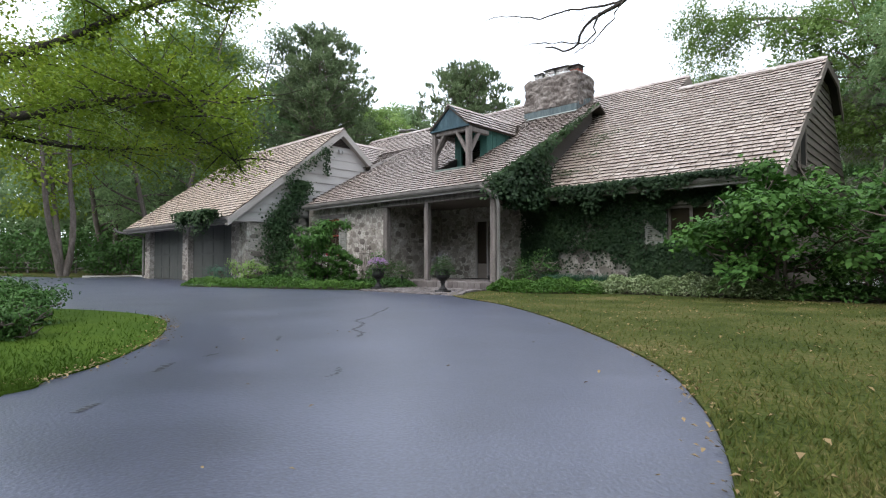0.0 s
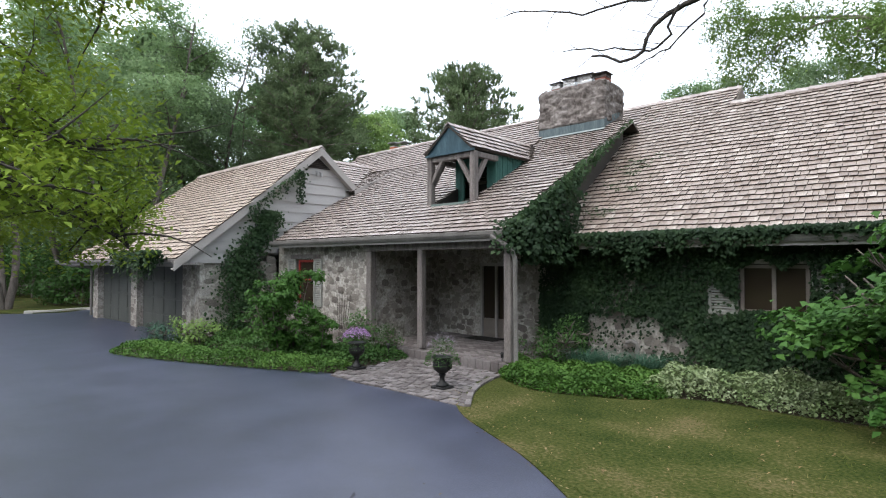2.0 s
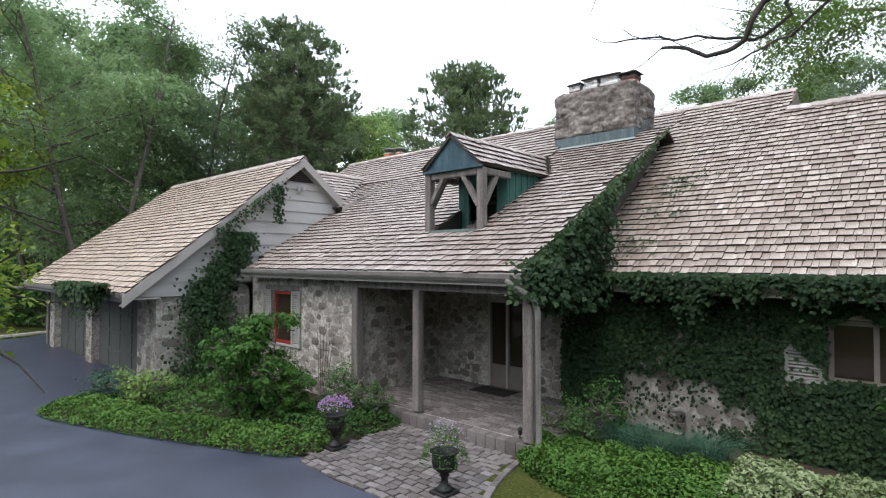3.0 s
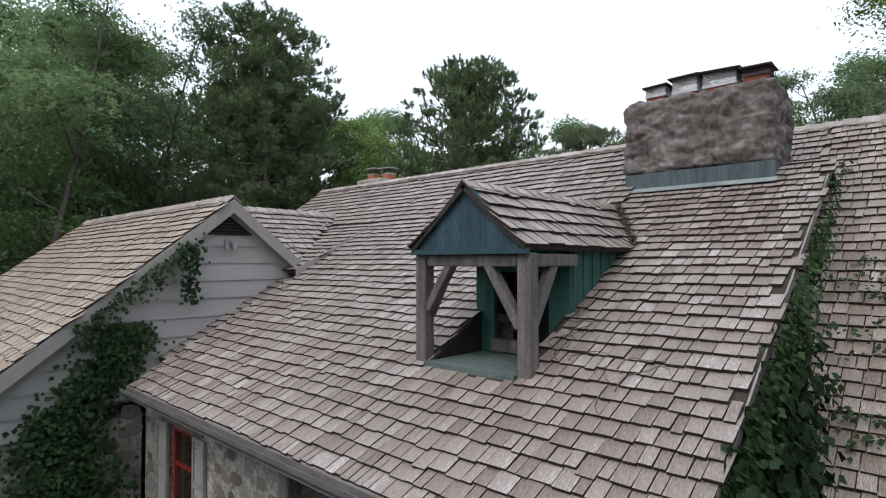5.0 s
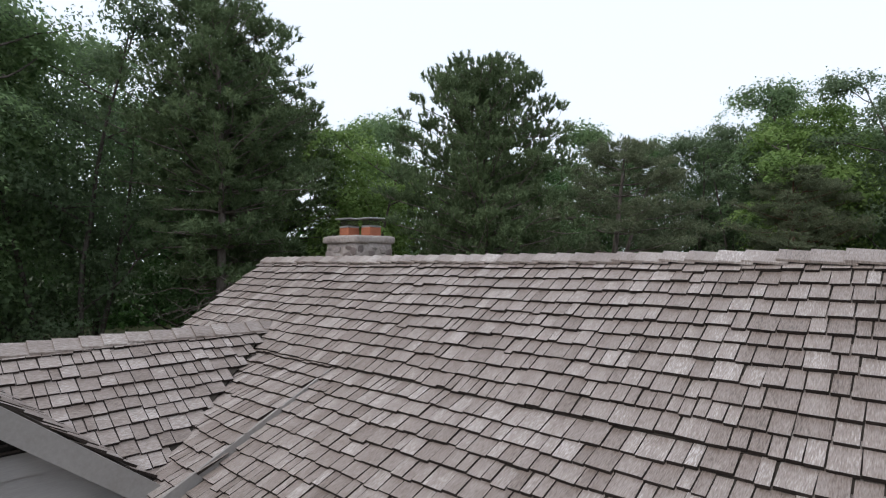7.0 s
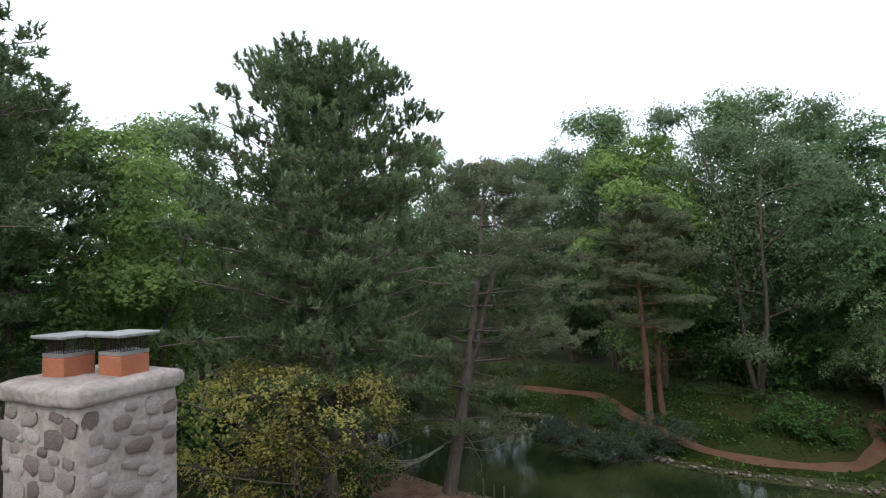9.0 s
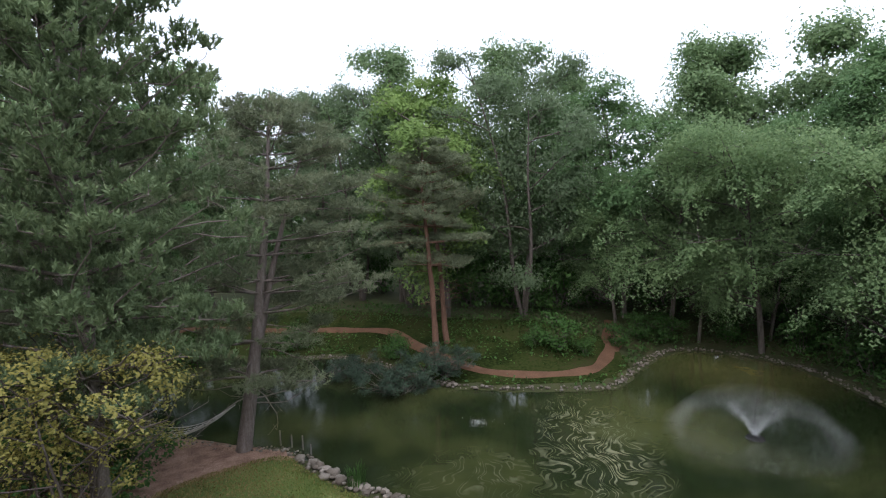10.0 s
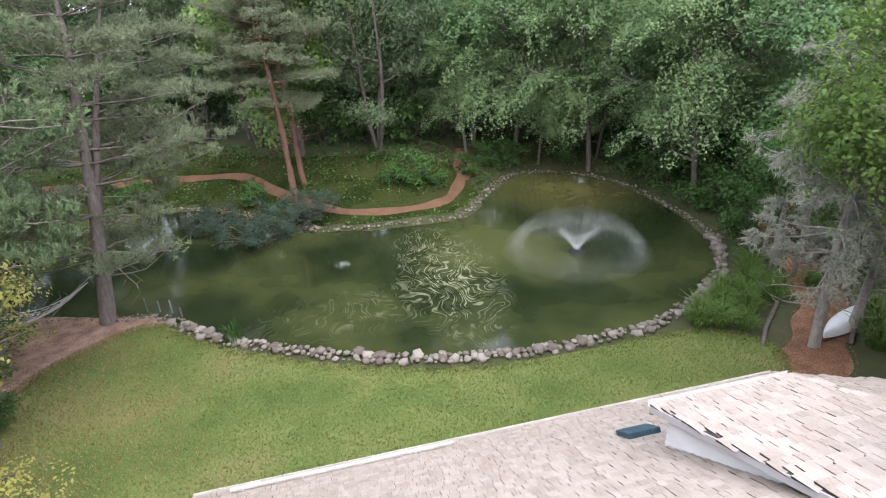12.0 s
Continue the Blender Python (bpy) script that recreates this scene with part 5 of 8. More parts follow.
for a, b in (((RIGHT_Y - 0.1, RIGHT_Z - 0.05), (LOW_Y, 6.8)), ((LOW_Y, 6.8), (21.32, 6.66)), ((21.32, 6.66), (WE_Y, WE_Z - 0.03))):
    Soup().prism([(-2.86, a[0], a[1]), (-2.86, b[0], b[1]), (-2.86, b[0], b[1] - 0.26), (-2.86, a[0], a[1] - 0.26)], (0.05, 0, 0)).make("rake_board", BROWN_BOARD, rg)
gw = Soup().box((-3.05, 16.45, 3.3), (-3.0, 17.15, 4.6)).make("window", DARK, rg, "narrow dark gable window")
Soup().box((-3.04, 16.37, 3.2), (-2.98, 16.45, 4.7)).box((-3.04, 17.15, 3.2), (-2.98, 17.23, 4.7)).box((-3.04, 16.45, 4.6), (-2.98, 17.15, 4.7)).box((-3.04, 16.4, 3.2), (-2.96, 17.2, 3.3)).make("frame", BROWN_BOARD, gw)

# ---- porch ----
for px, py, r in ((-14.02, 12.05, 0.1), (-12.05, 12.0, 0.085), (-9.36, 11.92, 0.095)):
    Soup().cbox((px - r, py - r, 0.24), (px + r, py + r, 2.68), 0.02).make("post", TIMBER, house, "weathered square porch post")
Soup().cbox((-14.2, 11.92, 2.62), (-9.3, 12.12, 2.86), 0.012).make("beam", TIMBER, house, "grey porch beam")
pf = Soup().box((-14.3, 12.0, -0.1), (-9.2, 14.8, 0.2)).make("porch_floor", MORTAR, house, "brick porch floor with a raised edge")
BRICK = bpy.data.meshes.new("brick")
bs = Soup().cbox((-0.5, -0.5, -0.5), (0.5, 0.5, 0.5), 0.06)
BRICK.from_pydata(bs.v, [], bs.f)
BRICK.materials.append(PAVER)


def lay(parent, x, y, z, lx, ly, lz, turn=0.0, name="brick"):
    ob = new(name, BRICK)
    ob.parent = parent
    ob.matrix_basis = Matrix.Translation((x, y, z)) @ Matrix.Rotation(turn, 4, "Z") @ Matrix.Diagonal((lx, ly, lz, 1))
    return ob


prng = random.Random(4)
for k in range(24):
    lay(pf, -14.2 + 0.21 * k + 0.1, 11.93, 0.1 + prng.uniform(-0.006, 0.006), 0.2, 0.22, 0.24)
row, y = 0, 12.1
while y < 14.75:
    x = -14.2 + (row % 2) * 0.12
    while x < -9.25:
        lay(pf, x + 0.12, y + 0.06, 0.2 + prng.uniform(-0.005, 0.005), 0.222, 0.104, 0.06, prng.gauss(0, 0.012))
        x += 0.24
    y += 0.12
    row += 1

ps = [o for o in house.children if o.name.startswith("wall")]


def face_parent(x, y):
    """The wall piece whose box holds the point."""
    for o in ps:
        c = [v.co for v in o.data.vertices]
        if min(p.x for p in c) - 0.05 <= x <= max(p.x for p in c) + 0.05 and min(p.y for p in c) - 0.05 <= y <= max(p.y for p in c) + 0.05:
            return o
    return ps[0]


stone_face(face_parent(-18.5, 12.2), (-18.75, 12.1, 0), (1, 0, 0), (0, 0, 1), (4.65, 2.9), (0, -1, 0), 1, 0.24, 0.4, lambda s, t: 0.25 < s < 2.6 and t > 0.9)
stone_face(face_parent(-13.5, 14.9), (-14.1, 14.8, 0.3), (1, 0, 0), (0, 0, 1), (3.8, 2.4), (0, -1, 0), 2, 0.26, 0.2, lambda s, t: 1.35 < s < 2.95)
stone_face(face_parent(-14.3, 13.5), (-14.1, 12.5, 0.3), (0, 1, 0), (0, 0, 1), (2.2, 2.4), (1, 0, 0), 3, 0.26, 0.2)
stone_face(face_parent(-8, 14.9), (-10.2, 14.7, 0), (1, 0, 0), (0, 0, 1), (4.3, 1.9), (0, -1, 0), 4, 0.34, 0.2)
stone_face(face_parent(-19.2, 11), (-19.0, 9.65, 0), (0, 1, 0), (0, 0, 1), (2.4, 2.6), (1, 0, 0), 7, 0.34, 0.2)
for pier in [o for o in house.children if o.name.startswith("pier")]:
    x0 = min(v.co.x for v in pier.data.vertices)
    stone_face(pier, (x0, 9.5, 0), (1, 0, 0), (0, 0, 1), (0.62, 2.4), (0, -1, 0), 9, 0.27, 0.1)

# front door: glazed pair in a pale frame, set back in the stone
door = hang(new("door"), house, "dark glazed double front door")
df = Soup()
for x in (-12.5, -11.98, -11.46):
    df.box((x, 14.82, 0.2), (x + 0.06, 14.92, 2.3))
df.box((-12.5, 14.82, 2.22), (-11.4, 14.92, 2.3))
df.make("frame", TRIM, door, "grey door frame")
for x0, x1 in ((-12.44, -11.98), (-11.92, -11.46)):
    Soup().box((x0, 14.88, 0.2), (x1, 14.93, 0.75)).make("lower_panel", BROWN_BOARD, door)
    Soup().box((x0, 14.9, 0.75), (x1, 14.915, 2.22)).make("pane", GLASS, door, "dark door glass")
Soup().lathe([(0.0, 0), (0.025, 0.005), (0.025, 0.03), (0, 0.035)], (-11.96, 14.85, 1.15), 10).make("knob", GALVANISED, door)
tagged(Soup().cbox((-12.5, 14.1, 0.232), (-11.5, 14.65, 0.25), 0.004).make("door_mat", DARK), "dark doormat on the brick porch floor", "doormat")
# sheet coloured as the unlit hall behind the door
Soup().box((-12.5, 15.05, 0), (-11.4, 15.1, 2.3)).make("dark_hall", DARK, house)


def window(lo, hi, y, frame_mat, shutters, label, mullion=True, lintel=None):
    """A window in a wall that faces -y, with frame, sill, panes and louvred shutters."""
    win = hang(new("window"), house, label)
    (x0, z0), (x1, z1) = lo, hi
    f = Soup().box((x0, y + 0.05, z0), (x0 + 0.07, y + 0.13, z1)).box((x1 - 0.07, y + 0.05, z0), (x1, y + 0.13, z1)).box((x0 + 0.07, y + 0.05, z1 - 0.07), (x1 - 0.07, y + 0.13, z1)).box((x0 + 0.07, y + 0.05, z0), (x1 - 0.07, y + 0.13, z0 + 0.07))
    if mullion:
        xm = (x0 + x1) / 2
        f.box((xm - 0.035, y + 0.055, z0 + 0.07), (xm + 0.035, y + 0.125, z1 - 0.07))
    else:
        zm = z0 + 0.55 * (z1 - z0)
        f.box((x0 + 0.07, y + 0.055, zm - 0.025), (x1 - 0.07, y + 0.125, zm + 0.025))
    f.make("frame", frame_mat, win)
    Soup().box((x0 + 0.06, y + 0.09, z0 + 0.06), (x1 - 0.06, y + 0.1, z1 - 0.06)).make("pane", GLASS, win)
    # sheet coloured as the unlit room behind the pane
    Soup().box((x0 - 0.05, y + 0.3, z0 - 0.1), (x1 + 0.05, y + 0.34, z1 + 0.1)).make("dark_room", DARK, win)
    Soup().cbox((x0 - 0.06, y - 0.05, z0 - 0.06), (x1 + 0.06, y + 0.06, z0), 0.008).make("sill", TRIM, win)
    for a, b in shutters:
        sh = Soup().box((a, y - 0.06, z0 - 0.05), (a + 0.05, y - 0.01, z1 + 0.03)).box((b - 0.05, y - 0.06, z0 - 0.05), (b, y - 0.01, z1 + 0.03))
        for zz in (z0 - 0.05, (z0 + z1) / 2 - 0.03, z1 - 0.03):
            sh.box((a + 0.05, y - 0.06, zz), (b - 0.05, y - 0.01, zz + 0.06))
        sh = sh.make("shutter", SHUTTER, win, "grey-green louvred shutter")
        k = z0 + 0.03
        while k < z1 - 0.05:
            Soup().box((a + 0.04, -0.02, -0.004), (b - 0.04, 0.02, 0.004), Matrix.Translation((0, y - 0.035, k)) @ Matrix.Rotation(0.7, 4, "X")).make("louvre", SHUTTER, sh)
            k += 0.055
    if lintel:
        Soup().cbox((x0 - 0.35, y - 0.03, z1 + 0.04), (x1 + 0.3, y + 0.1, z1 + 0.17), 0.01).make("lintel", TIMBER, win, "rough timber lintel")
    return win


window((-17.7, 1.05), (-16.75, 2.4), 12.1, RED_PAINT, ((-18.15, -17.72), (-16.73, -16.33)), "red-framed window with open grey shutters", False, True)
window((-5.72, 1.32), (-4.53, 2.28), 14.7, BROWN_BOARD, ((-6.3, -5.78), (-4.48, -4.0)), "brown-framed double window with pale shutters, overgrown")

# garage doors: boards on the door leaf
for gd in [o for o in house.children if o.name.startswith("garage_door")]:
    x0 = min(v.co.x for v in gd.data.vertices)
    for r in range(4):
        for c in range(4):
            Soup().cbox((x0 + 0.08 + c * 0.98, 9.7, 0.07 + r * 0.55), (x0 + 0.98 + c * 0.98, 9.735, 0.55 + r * 0.55), 0.008).make("panel", GARAGE_DOOR, gd)


def gutter(name, a, b, drop, label, parent=house, metal=GUTTER, size=1.0):
    """A K-shaped eaves trough from a to b, with a fascia behind."""
    a, b = Vector(a), Vector(b)
    d = (b - a).normalized()
    out = Vector(drop).normalized()
    prof = [(0.0, 0.0), (0.0, -0.13), (0.07, -0.13), (0.11, -0.07), (0.12, 0.0), (0.11, 0.0), (0.1, -0.06), (0.065, -0.115), (0.01, -0.115), (0.01, 0.0)]
    s = Soup()
    s.v = [tuple(p + out * (u * size) + Vector((0, 0, w * size))) for p in (a, b) for u, w in prof]
    n = len(prof)
    s.f = [(i, (i + 1) % n, n + (i + 1) % n, n + i) for i in range(n)] + [tuple(range(n)), tuple(range(2 * n - 1, n - 1, -1))]
    g = s.make(name, metal, parent, label)
    Soup().prism([a - out * 0.03 + Vector((0, 0, 0.02)), b - out * 0.03 + Vector((0, 0, 0.02)), b - out * 0.03 - Vector((0, 0, 0.2)), a - out * 0.03 - Vector((0, 0, 0.2))], out * 0.028).make("fascia", TRIM, parent)
    return g


gutter("gutter", (PORCH_X0 - 0.1, FRONT_Y - 0.01, FRONT_Z - 0.02), (PORCH_X1 + 0.08, FRONT_Y - 0.01, FRONT_Z - 0.02), (0, -1, 0), "weathered grey gutter along the porch eave")
gutter("gutter", (PORCH_X1, RIGHT_Y - 0.01, RIGHT_Z - 0.02), (END_X, RIGHT_Y - 0.01, RIGHT_Z - 0.02), (0, -1, 0), "gutter along the wing eave")
gutter("gutter", (GAR_X0, GAR_EY - 0.01, GAR_EZ - 0.02), (GAR_X1, GAR_EY - 0.01, GAR_EZ - 0.02), (0, -1, 0), "gutter along the garage eave")
gutter("gutter", (-21.0, BACK_Y + 0.01, BACK_Z), (-7.95, BACK_Y + 0.01, BACK_Z), (0, 1, 0), "pale gutter along the back eave", metal=GUTTER_PALE, size=0.8)
Soup().prism([(PORCH_X1 + 0.02, FRONT_Y, FRONT_Z - 0.02), (PORCH_X1 + 0.02, CREASE_Y, front_z(CREASE_Y) - 0.02), (PORCH_X1 + 0.02, CREASE_Y, front_z(CREASE_Y) - 0.14), (PORCH_X1 + 0.02, FRONT_Y, FRONT_Z - 0.14)], (-0.05, 0, 0)).make("rake_board", TRIM, house)
Soup().prism([(PORCH_X1 - 0.28, 12.0, front_z(12.0) - 0.2), (PORCH_X1 - 0.28, CREASE_Y, front_z(CREASE_Y) - 0.15), (PORCH_X1 - 0.28, CREASE_Y, 5.2), (PORCH_X1 - 0.28, 14.7, 2.7), (PORCH_X1 - 0.28, 12.0, 2.7)], (-0.1, 0, 0)).make("porch_gable", DARK_BOARD, house)
for pts in ([(-9.6, 11.6, 2.88), (-9.45, 11.62, 2.78), (-9.18, 11.72, 2.62), (-9.12, 11.78, 2.4), (-9.12, 11.8, 0.3), (-9.08, 11.68, 0.18)], [(-29.5, 8.2, 2.4), (-29.5, 8.4, 2.25), (-29.32, 9.4, 2.1), (-29.3, 9.45, 1.9), (-29.3, 9.45, 0.1)]):
    Soup().tube(pts, [0.05] * len(pts), 8).make("downspout", GUTTER, house, "bent grey downspout")
soff = Soup().box((GAR_X0, GAR_EY, GAR_EZ - 0.16), (GAR_X1 - 0.02, 9.6, GAR_EZ - 0.13))
soff.make("soffit", TRIM, house)
Soup().box((PORCH_X1, RIGHT_Y, RIGHT_Z - 0.18), (END_X, 14.7, RIGHT_Z - 0.15)).make("soffit", BROWN_BOARD, house)

# ---- shed dormer, roof light and snow rails on the back slope ----
shed = hang(new("shed_dormer"), house, "low shed dormer on the back roof with pale siding")
SX0, SX1 = -13.15, -10.9
sy_low, sz_low, sy_top = 23.4, 5.3, 20.35
ss = (back_z(sy_top) + 0.1 - sz_low) / (sy_low - sy_top)
roof_plane("shed_roof", (SX0 - 0.15, sy_low, sz_low), (1, 0, 0), (0, -1, ss), [(0, 0), (SX1 - SX0 + 0.3, 0), (SX1 - SX0 + 0.3, hyp(sy_low - sy_top, ss)), (0, hyp(sy_low - sy_top, ss))], shed, expose=0.19, wood=SHINGLE_PALE, label="shingled shed dormer roof")


def shed_z(y):
    return sz_low + ss * (sy_low - y) - 0.08


for k in range(6):
    # clapboards on the cheek, parallel to the little roof
    f0, f1 = k / 6, (k + 1) / 6
    y0, y1 = 23.15, 20.7
    b0, b1, t0, t1 = back_z(y0) - 0.03, back_z(y1) - 0.03, shed_z(y0), shed_z(y1)
    Soup().prism([(SX0, y0, b0 + (t0 - b0) * f0), (SX0, y1, b1 + (t1 - b1) * f0), (SX0 + 0.035, y1, b1 + (t1 - b1) * f1), (SX0 + 0.035, y0, b0 + (t0 - b0) * f1)], (-0.03, 0, 0)).make("board", WHITE_SIDING, shed, "white painted clapboard")
Soup().box((SX0, 23.1, back_z(23.1) - 0.1), (SX1, 23.15, sz_low - 0.06)).make("face", SIDING, shed)
Soup().prism([(SX1, 23.15, back_z(23.15) - 0.1), (SX1, 20.7, back_z(20.7) - 0.1), (SX1, 20.7, shed_z(20.7)), (SX1, 23.15, shed_z(23.15))], (-0.03, 0, 0)).make("cheek", SIDING, shed)
Soup().prism([(SX0 - 0.155, sy_low, sz_low - 0.12), (SX0 - 0.155, sy_low, sz_low), (SX0 - 0.155, 20.5, shed_z(20.5) + 0.08), (SX0 - 0.155, 20.5, shed_z(20.5) - 0.04)], (-0.02, 0, 0)).make("rake_board", SIDING, shed, "pale grey rake board")
gutter("gutter", (SX0 - 0.15, sy_low + 0.04, sz_low), (SX1 + 0.15, sy_low + 0.04, sz_low), (0, 1, 0), "pale shed dormer gutter", shed, GUTTER_PALE, 0.7)
rl = Soup().cbox((-13.35, -0.22, 0.0), (-12.75, 0.22, 0.12), 0.01, Matrix.Translation((0, 23.95, back_z(23.95))) @ Matrix.Rotation(-math.atan(BS), 4, "X"))
rl.make("roof_vent", PATINA, house, "blue-green metal roof vent")
for x0, x1, y in ((-20.2, -15.9, 25.85), (-11.9, -8.0, 25.35)):
    s = Soup()
    if y > 25.5:
        s.box((x0, y, back_z(y) + 0.05), (x1, y + 0.05, back_z(y) + 0.1))
        k = x0 + 0.2
        while k < x1:
            s.box((k, y - 0.02, back_z(y)), (k + 0.04, y + 0.07, back_z(y) + 0.06))
            k += 1.1
        s.make("snow_rail", GUTTER_PALE, house, "low pale snow rail")

# ---- plants ----
def unit_rows(rng, n):
    v = rng.normal(size=(n, 3))
    return v / (np.linalg.norm(v, axis=1)[:, None] + 1e-9)


def leaves_at(rng, p, size, droop=0.2, flat=0.7, spread=0.35, ratio=0.55, face=None):
    """Kite-shaped leaves at points p: an array of quads. flat: how far they turn their faces up."""
    n = len(p)
    nrm = unit_rows(rng, n) * (1 - flat) + np.array([0, 0, 1.0]) * flat
    if face is not None:
        nrm = unit_rows(rng, n) * 0.28 + face * 0.6 + np.array([0, 0, 0.35])
    nrm /= np.linalg.norm(nrm, axis=1)[:, None] + 1e-9
    d = unit_rows(rng, n)
    d -= nrm * (d * nrm).sum(1)[:, None]
    d /= np.linalg.norm(d, axis=1)[:, None] + 1e-9
    d[:, 2] -= droop
    side = np.cross(nrm, d)
    s = (size * (1 + spread * rng.uniform(-1, 1, n)))[:, None]
    fold = nrm * s * 0.12
    q = np.stack([p - d * s * 0.5, p + side * s * ratio * 0.5 + fold - d * s * 0.05, p + d * s * 0.5 - fold, p - side * s * ratio * 0.5 + fold - d * s * 0.05], 1)
    return q.reshape(-1, 3)


def limb(s, rng, start, way, length, r0, r1, bend=0.25, lift=0.1, n=6, sides=6):
    """A crooked tapering limb; returns its points."""
    pts, d = [Vector(start)], Vector(way).normalized()
    for i in range(n):
        d = (d + Vector(rng.normal(0, bend, 3) * 0.5) + Vector((0, 0, lift))).normalized()
        pts.append(pts[-1] + d * (length / n))
    s.tube(pts, [r0 + (r1 - r0) * i / n for i in range(n + 1)], sides, cap=False)
    return pts


def broadleaf(name, seed, height, spread, bare, material, leaf_size, leaf_count, bark=None, trunk=0.2, stems=1, limbs=9, lobe=0.34, label="", category="tree", fill=0.0, three=False, clumps=60, ratio=0.62, twigs=3, shelf=0.0):
    """A deciduous tree or bush at the origin: stems, limbs, twigs and leaf clumps round the twig ends.
    bare: height free of leaves. spread: crown radius."""
    rng = np.random.default_rng(seed)
    root = thing(name, label, category)
    wood, tips = Soup(), []
    for k in range(stems):
        a = 2 * math.pi * k / stems + rng.uniform(0, 1)
        lean = 0.0 if stems == 1 else 0.25
        base = Vector((math.cos(a) * 0.12 * (stems > 1), math.sin(a) * 0.12 * (stems > 1), -0.15))
        top = height * (0.86 if k == 0 else rng.uniform(0.65, 0.85))
        axis = limb(wood, rng, base, (math.cos(a) * lean, math.sin(a) * lean, 1), top, trunk, trunk * 0.2, 0.12, 0.08, 9, 7)
        for j in range(limbs // stems + 1):
            f = bare / height + (1 - bare / height) * (j + rng.uniform(0, 0.9)) / (limbs // stems + 1)
            f = min(f, 0.97)
            at = axis[min(int(f * 9), 8)].lerp(axis[min(int(f * 9) + 1, 9)], f * 9 % 1)
            ang = rng.uniform(0, 2 * math.pi)
            # the crown is widest a third up and closes to the top
            g = (at.z - bare) / max(0.1, height - bare)
            reach = spread * max(0.25, math.sin(math.pi * min(1, max(0.12, 0.25 + 0.72 * g)))) * rng.uniform(0.75, 1.1)
            pts = limb(wood, rng, at, (math.cos(ang), math.sin(ang), 0.45), reach, trunk * (0.42 - 0.25 * g), 0.02, 0.3, 0.05, 5, 4)
            tips += [pts[-1], pts[-2], pts[3]]
            for _ in range(twigs):
                b = pts[int(rng.integers(2, 5))]
                tw = limb(wood, rng, b, (rng.normal(), rng.normal(), 0.4), reach * 0.45, 0.03, 0.01, 0.3, 0.05, 3, 3)
                tips += [tw[-1], tw[-2]]
        tips.append(axis[-1])
    wood.make("trunk", bark or BARK, root, smooth=True)
    tips = np.array([tuple(t) for t in tips])
    # foliage hangs in rounded clumps about the twig ends, thick on their outer and upper sides
    mid, half = (bare + height) / 2, (height - bare) / 2
    some = tips[rng.permutation(len(tips))[:clumps]]
    rad = lobe * spread * rng.uniform(0.35, 1.3, len(some))
    who = rng.choice(len(some), leaf_count, p=rad ** 2 / (rad ** 2).sum())
    d = unit_rows(rng, leaf_count)
    low = (d[:, 2] < -0.25) & (rng.random(leaf_count) < 0.75)
    d[low, 2] *= -1
    lump = 1 + 0.38 * np.sin(4 * d[:, 0] + who) * np.sin(4 * d[:, 1] + 2 * who) + 0.2 * np.sin(9 * d[:, 2] + 8 * d[:, 0] + who) + 0.45 * (rng.random(leaf_count) < 0.12)
    p = some[who] + d * (rad[who] * lump * rng.uniform(0.2, 1.15, leaf_count) ** 0.4)[:, None] * np.array([1, 1, 0.72])
    if shelf:
        # boughs as drooping shelves, light above and dark beneath
        r, a = np.sqrt(rng.random(leaf_count)), rng.uniform(0, 2 * math.pi, leaf_count)
        out = some[who] - np.array([0, 0, mid])
        way = np.arctan2(out[:, 1], out[:, 0])
        u, v = r * np.cos(a) * 1.35, r * np.sin(a) * (0.7 + 0.35 * np.sin(3 * a + who))
        big = rad[who] * 1.3
        drop = shelf * (0.25 * (u + 0.6) ** 2 + 0.35 * v * v) + 0.12 * np.sin(5 * u + who) * np.sin(6 * v + who)
        p0, d0, round_one = p, d, (who % 5 < 2)[:, None]
        p = some[who] + np.stack([(u * np.cos(way) - v * np.sin(way)) * big, (u * np.sin(way) + v * np.cos(way)) * big, -drop * big + rng.normal(0, 0.09, leaf_count) * big], 1)
        d = np.stack([np.cos(way) * 0.5, np.sin(way) * 0.5, np.full(leaf_count, 0.8)], 1)
        p, d = np.where(round_one, p0, p), np.where(round_one, d0, d)
    out = (p - np.array([0, 0, mid])) / np.array([spread, spread, half])
    out /= np.linalg.norm(out, axis=1)[:, None] + 1e-6
    keep = ((d * out).sum(1) > -0.3) | (rng.random(leaf_count) < 0.2)
    p, d = p[keep], d[keep]
    if fill:
        # thin foliage deeper in the crown
        n = int(leaf_count * fill)
        e = unit_rows(rng, n) * (rng.random(n) ** 0.4)[:, None]
        wide = spread * 0.62 * np.clip(1.15 - 0.55 * np.clip(e[:, 2], -0.3, 1), 0.3, 1.2)
        p = np.concatenate([p, np.stack([e[:, 0] * wide, e[:, 1] * wide, mid + e[:, 2] * half * 0.82], 1)])
        d = np.concatenate([d, e])
    ok = p[:, 2] > bare * 0.75
    p, d = p[ok], d[ok]
    quads = leaves_at(rng, p, leaf_size, ratio=ratio, face=d)
    if three:
        polys("crown", np.stack([quads[1::4], quads[2::4], quads[3::4]], 1).reshape(-1, 3), 3, material, root)
    else:
        polys("crown", quads, 4, material, root)
    return root


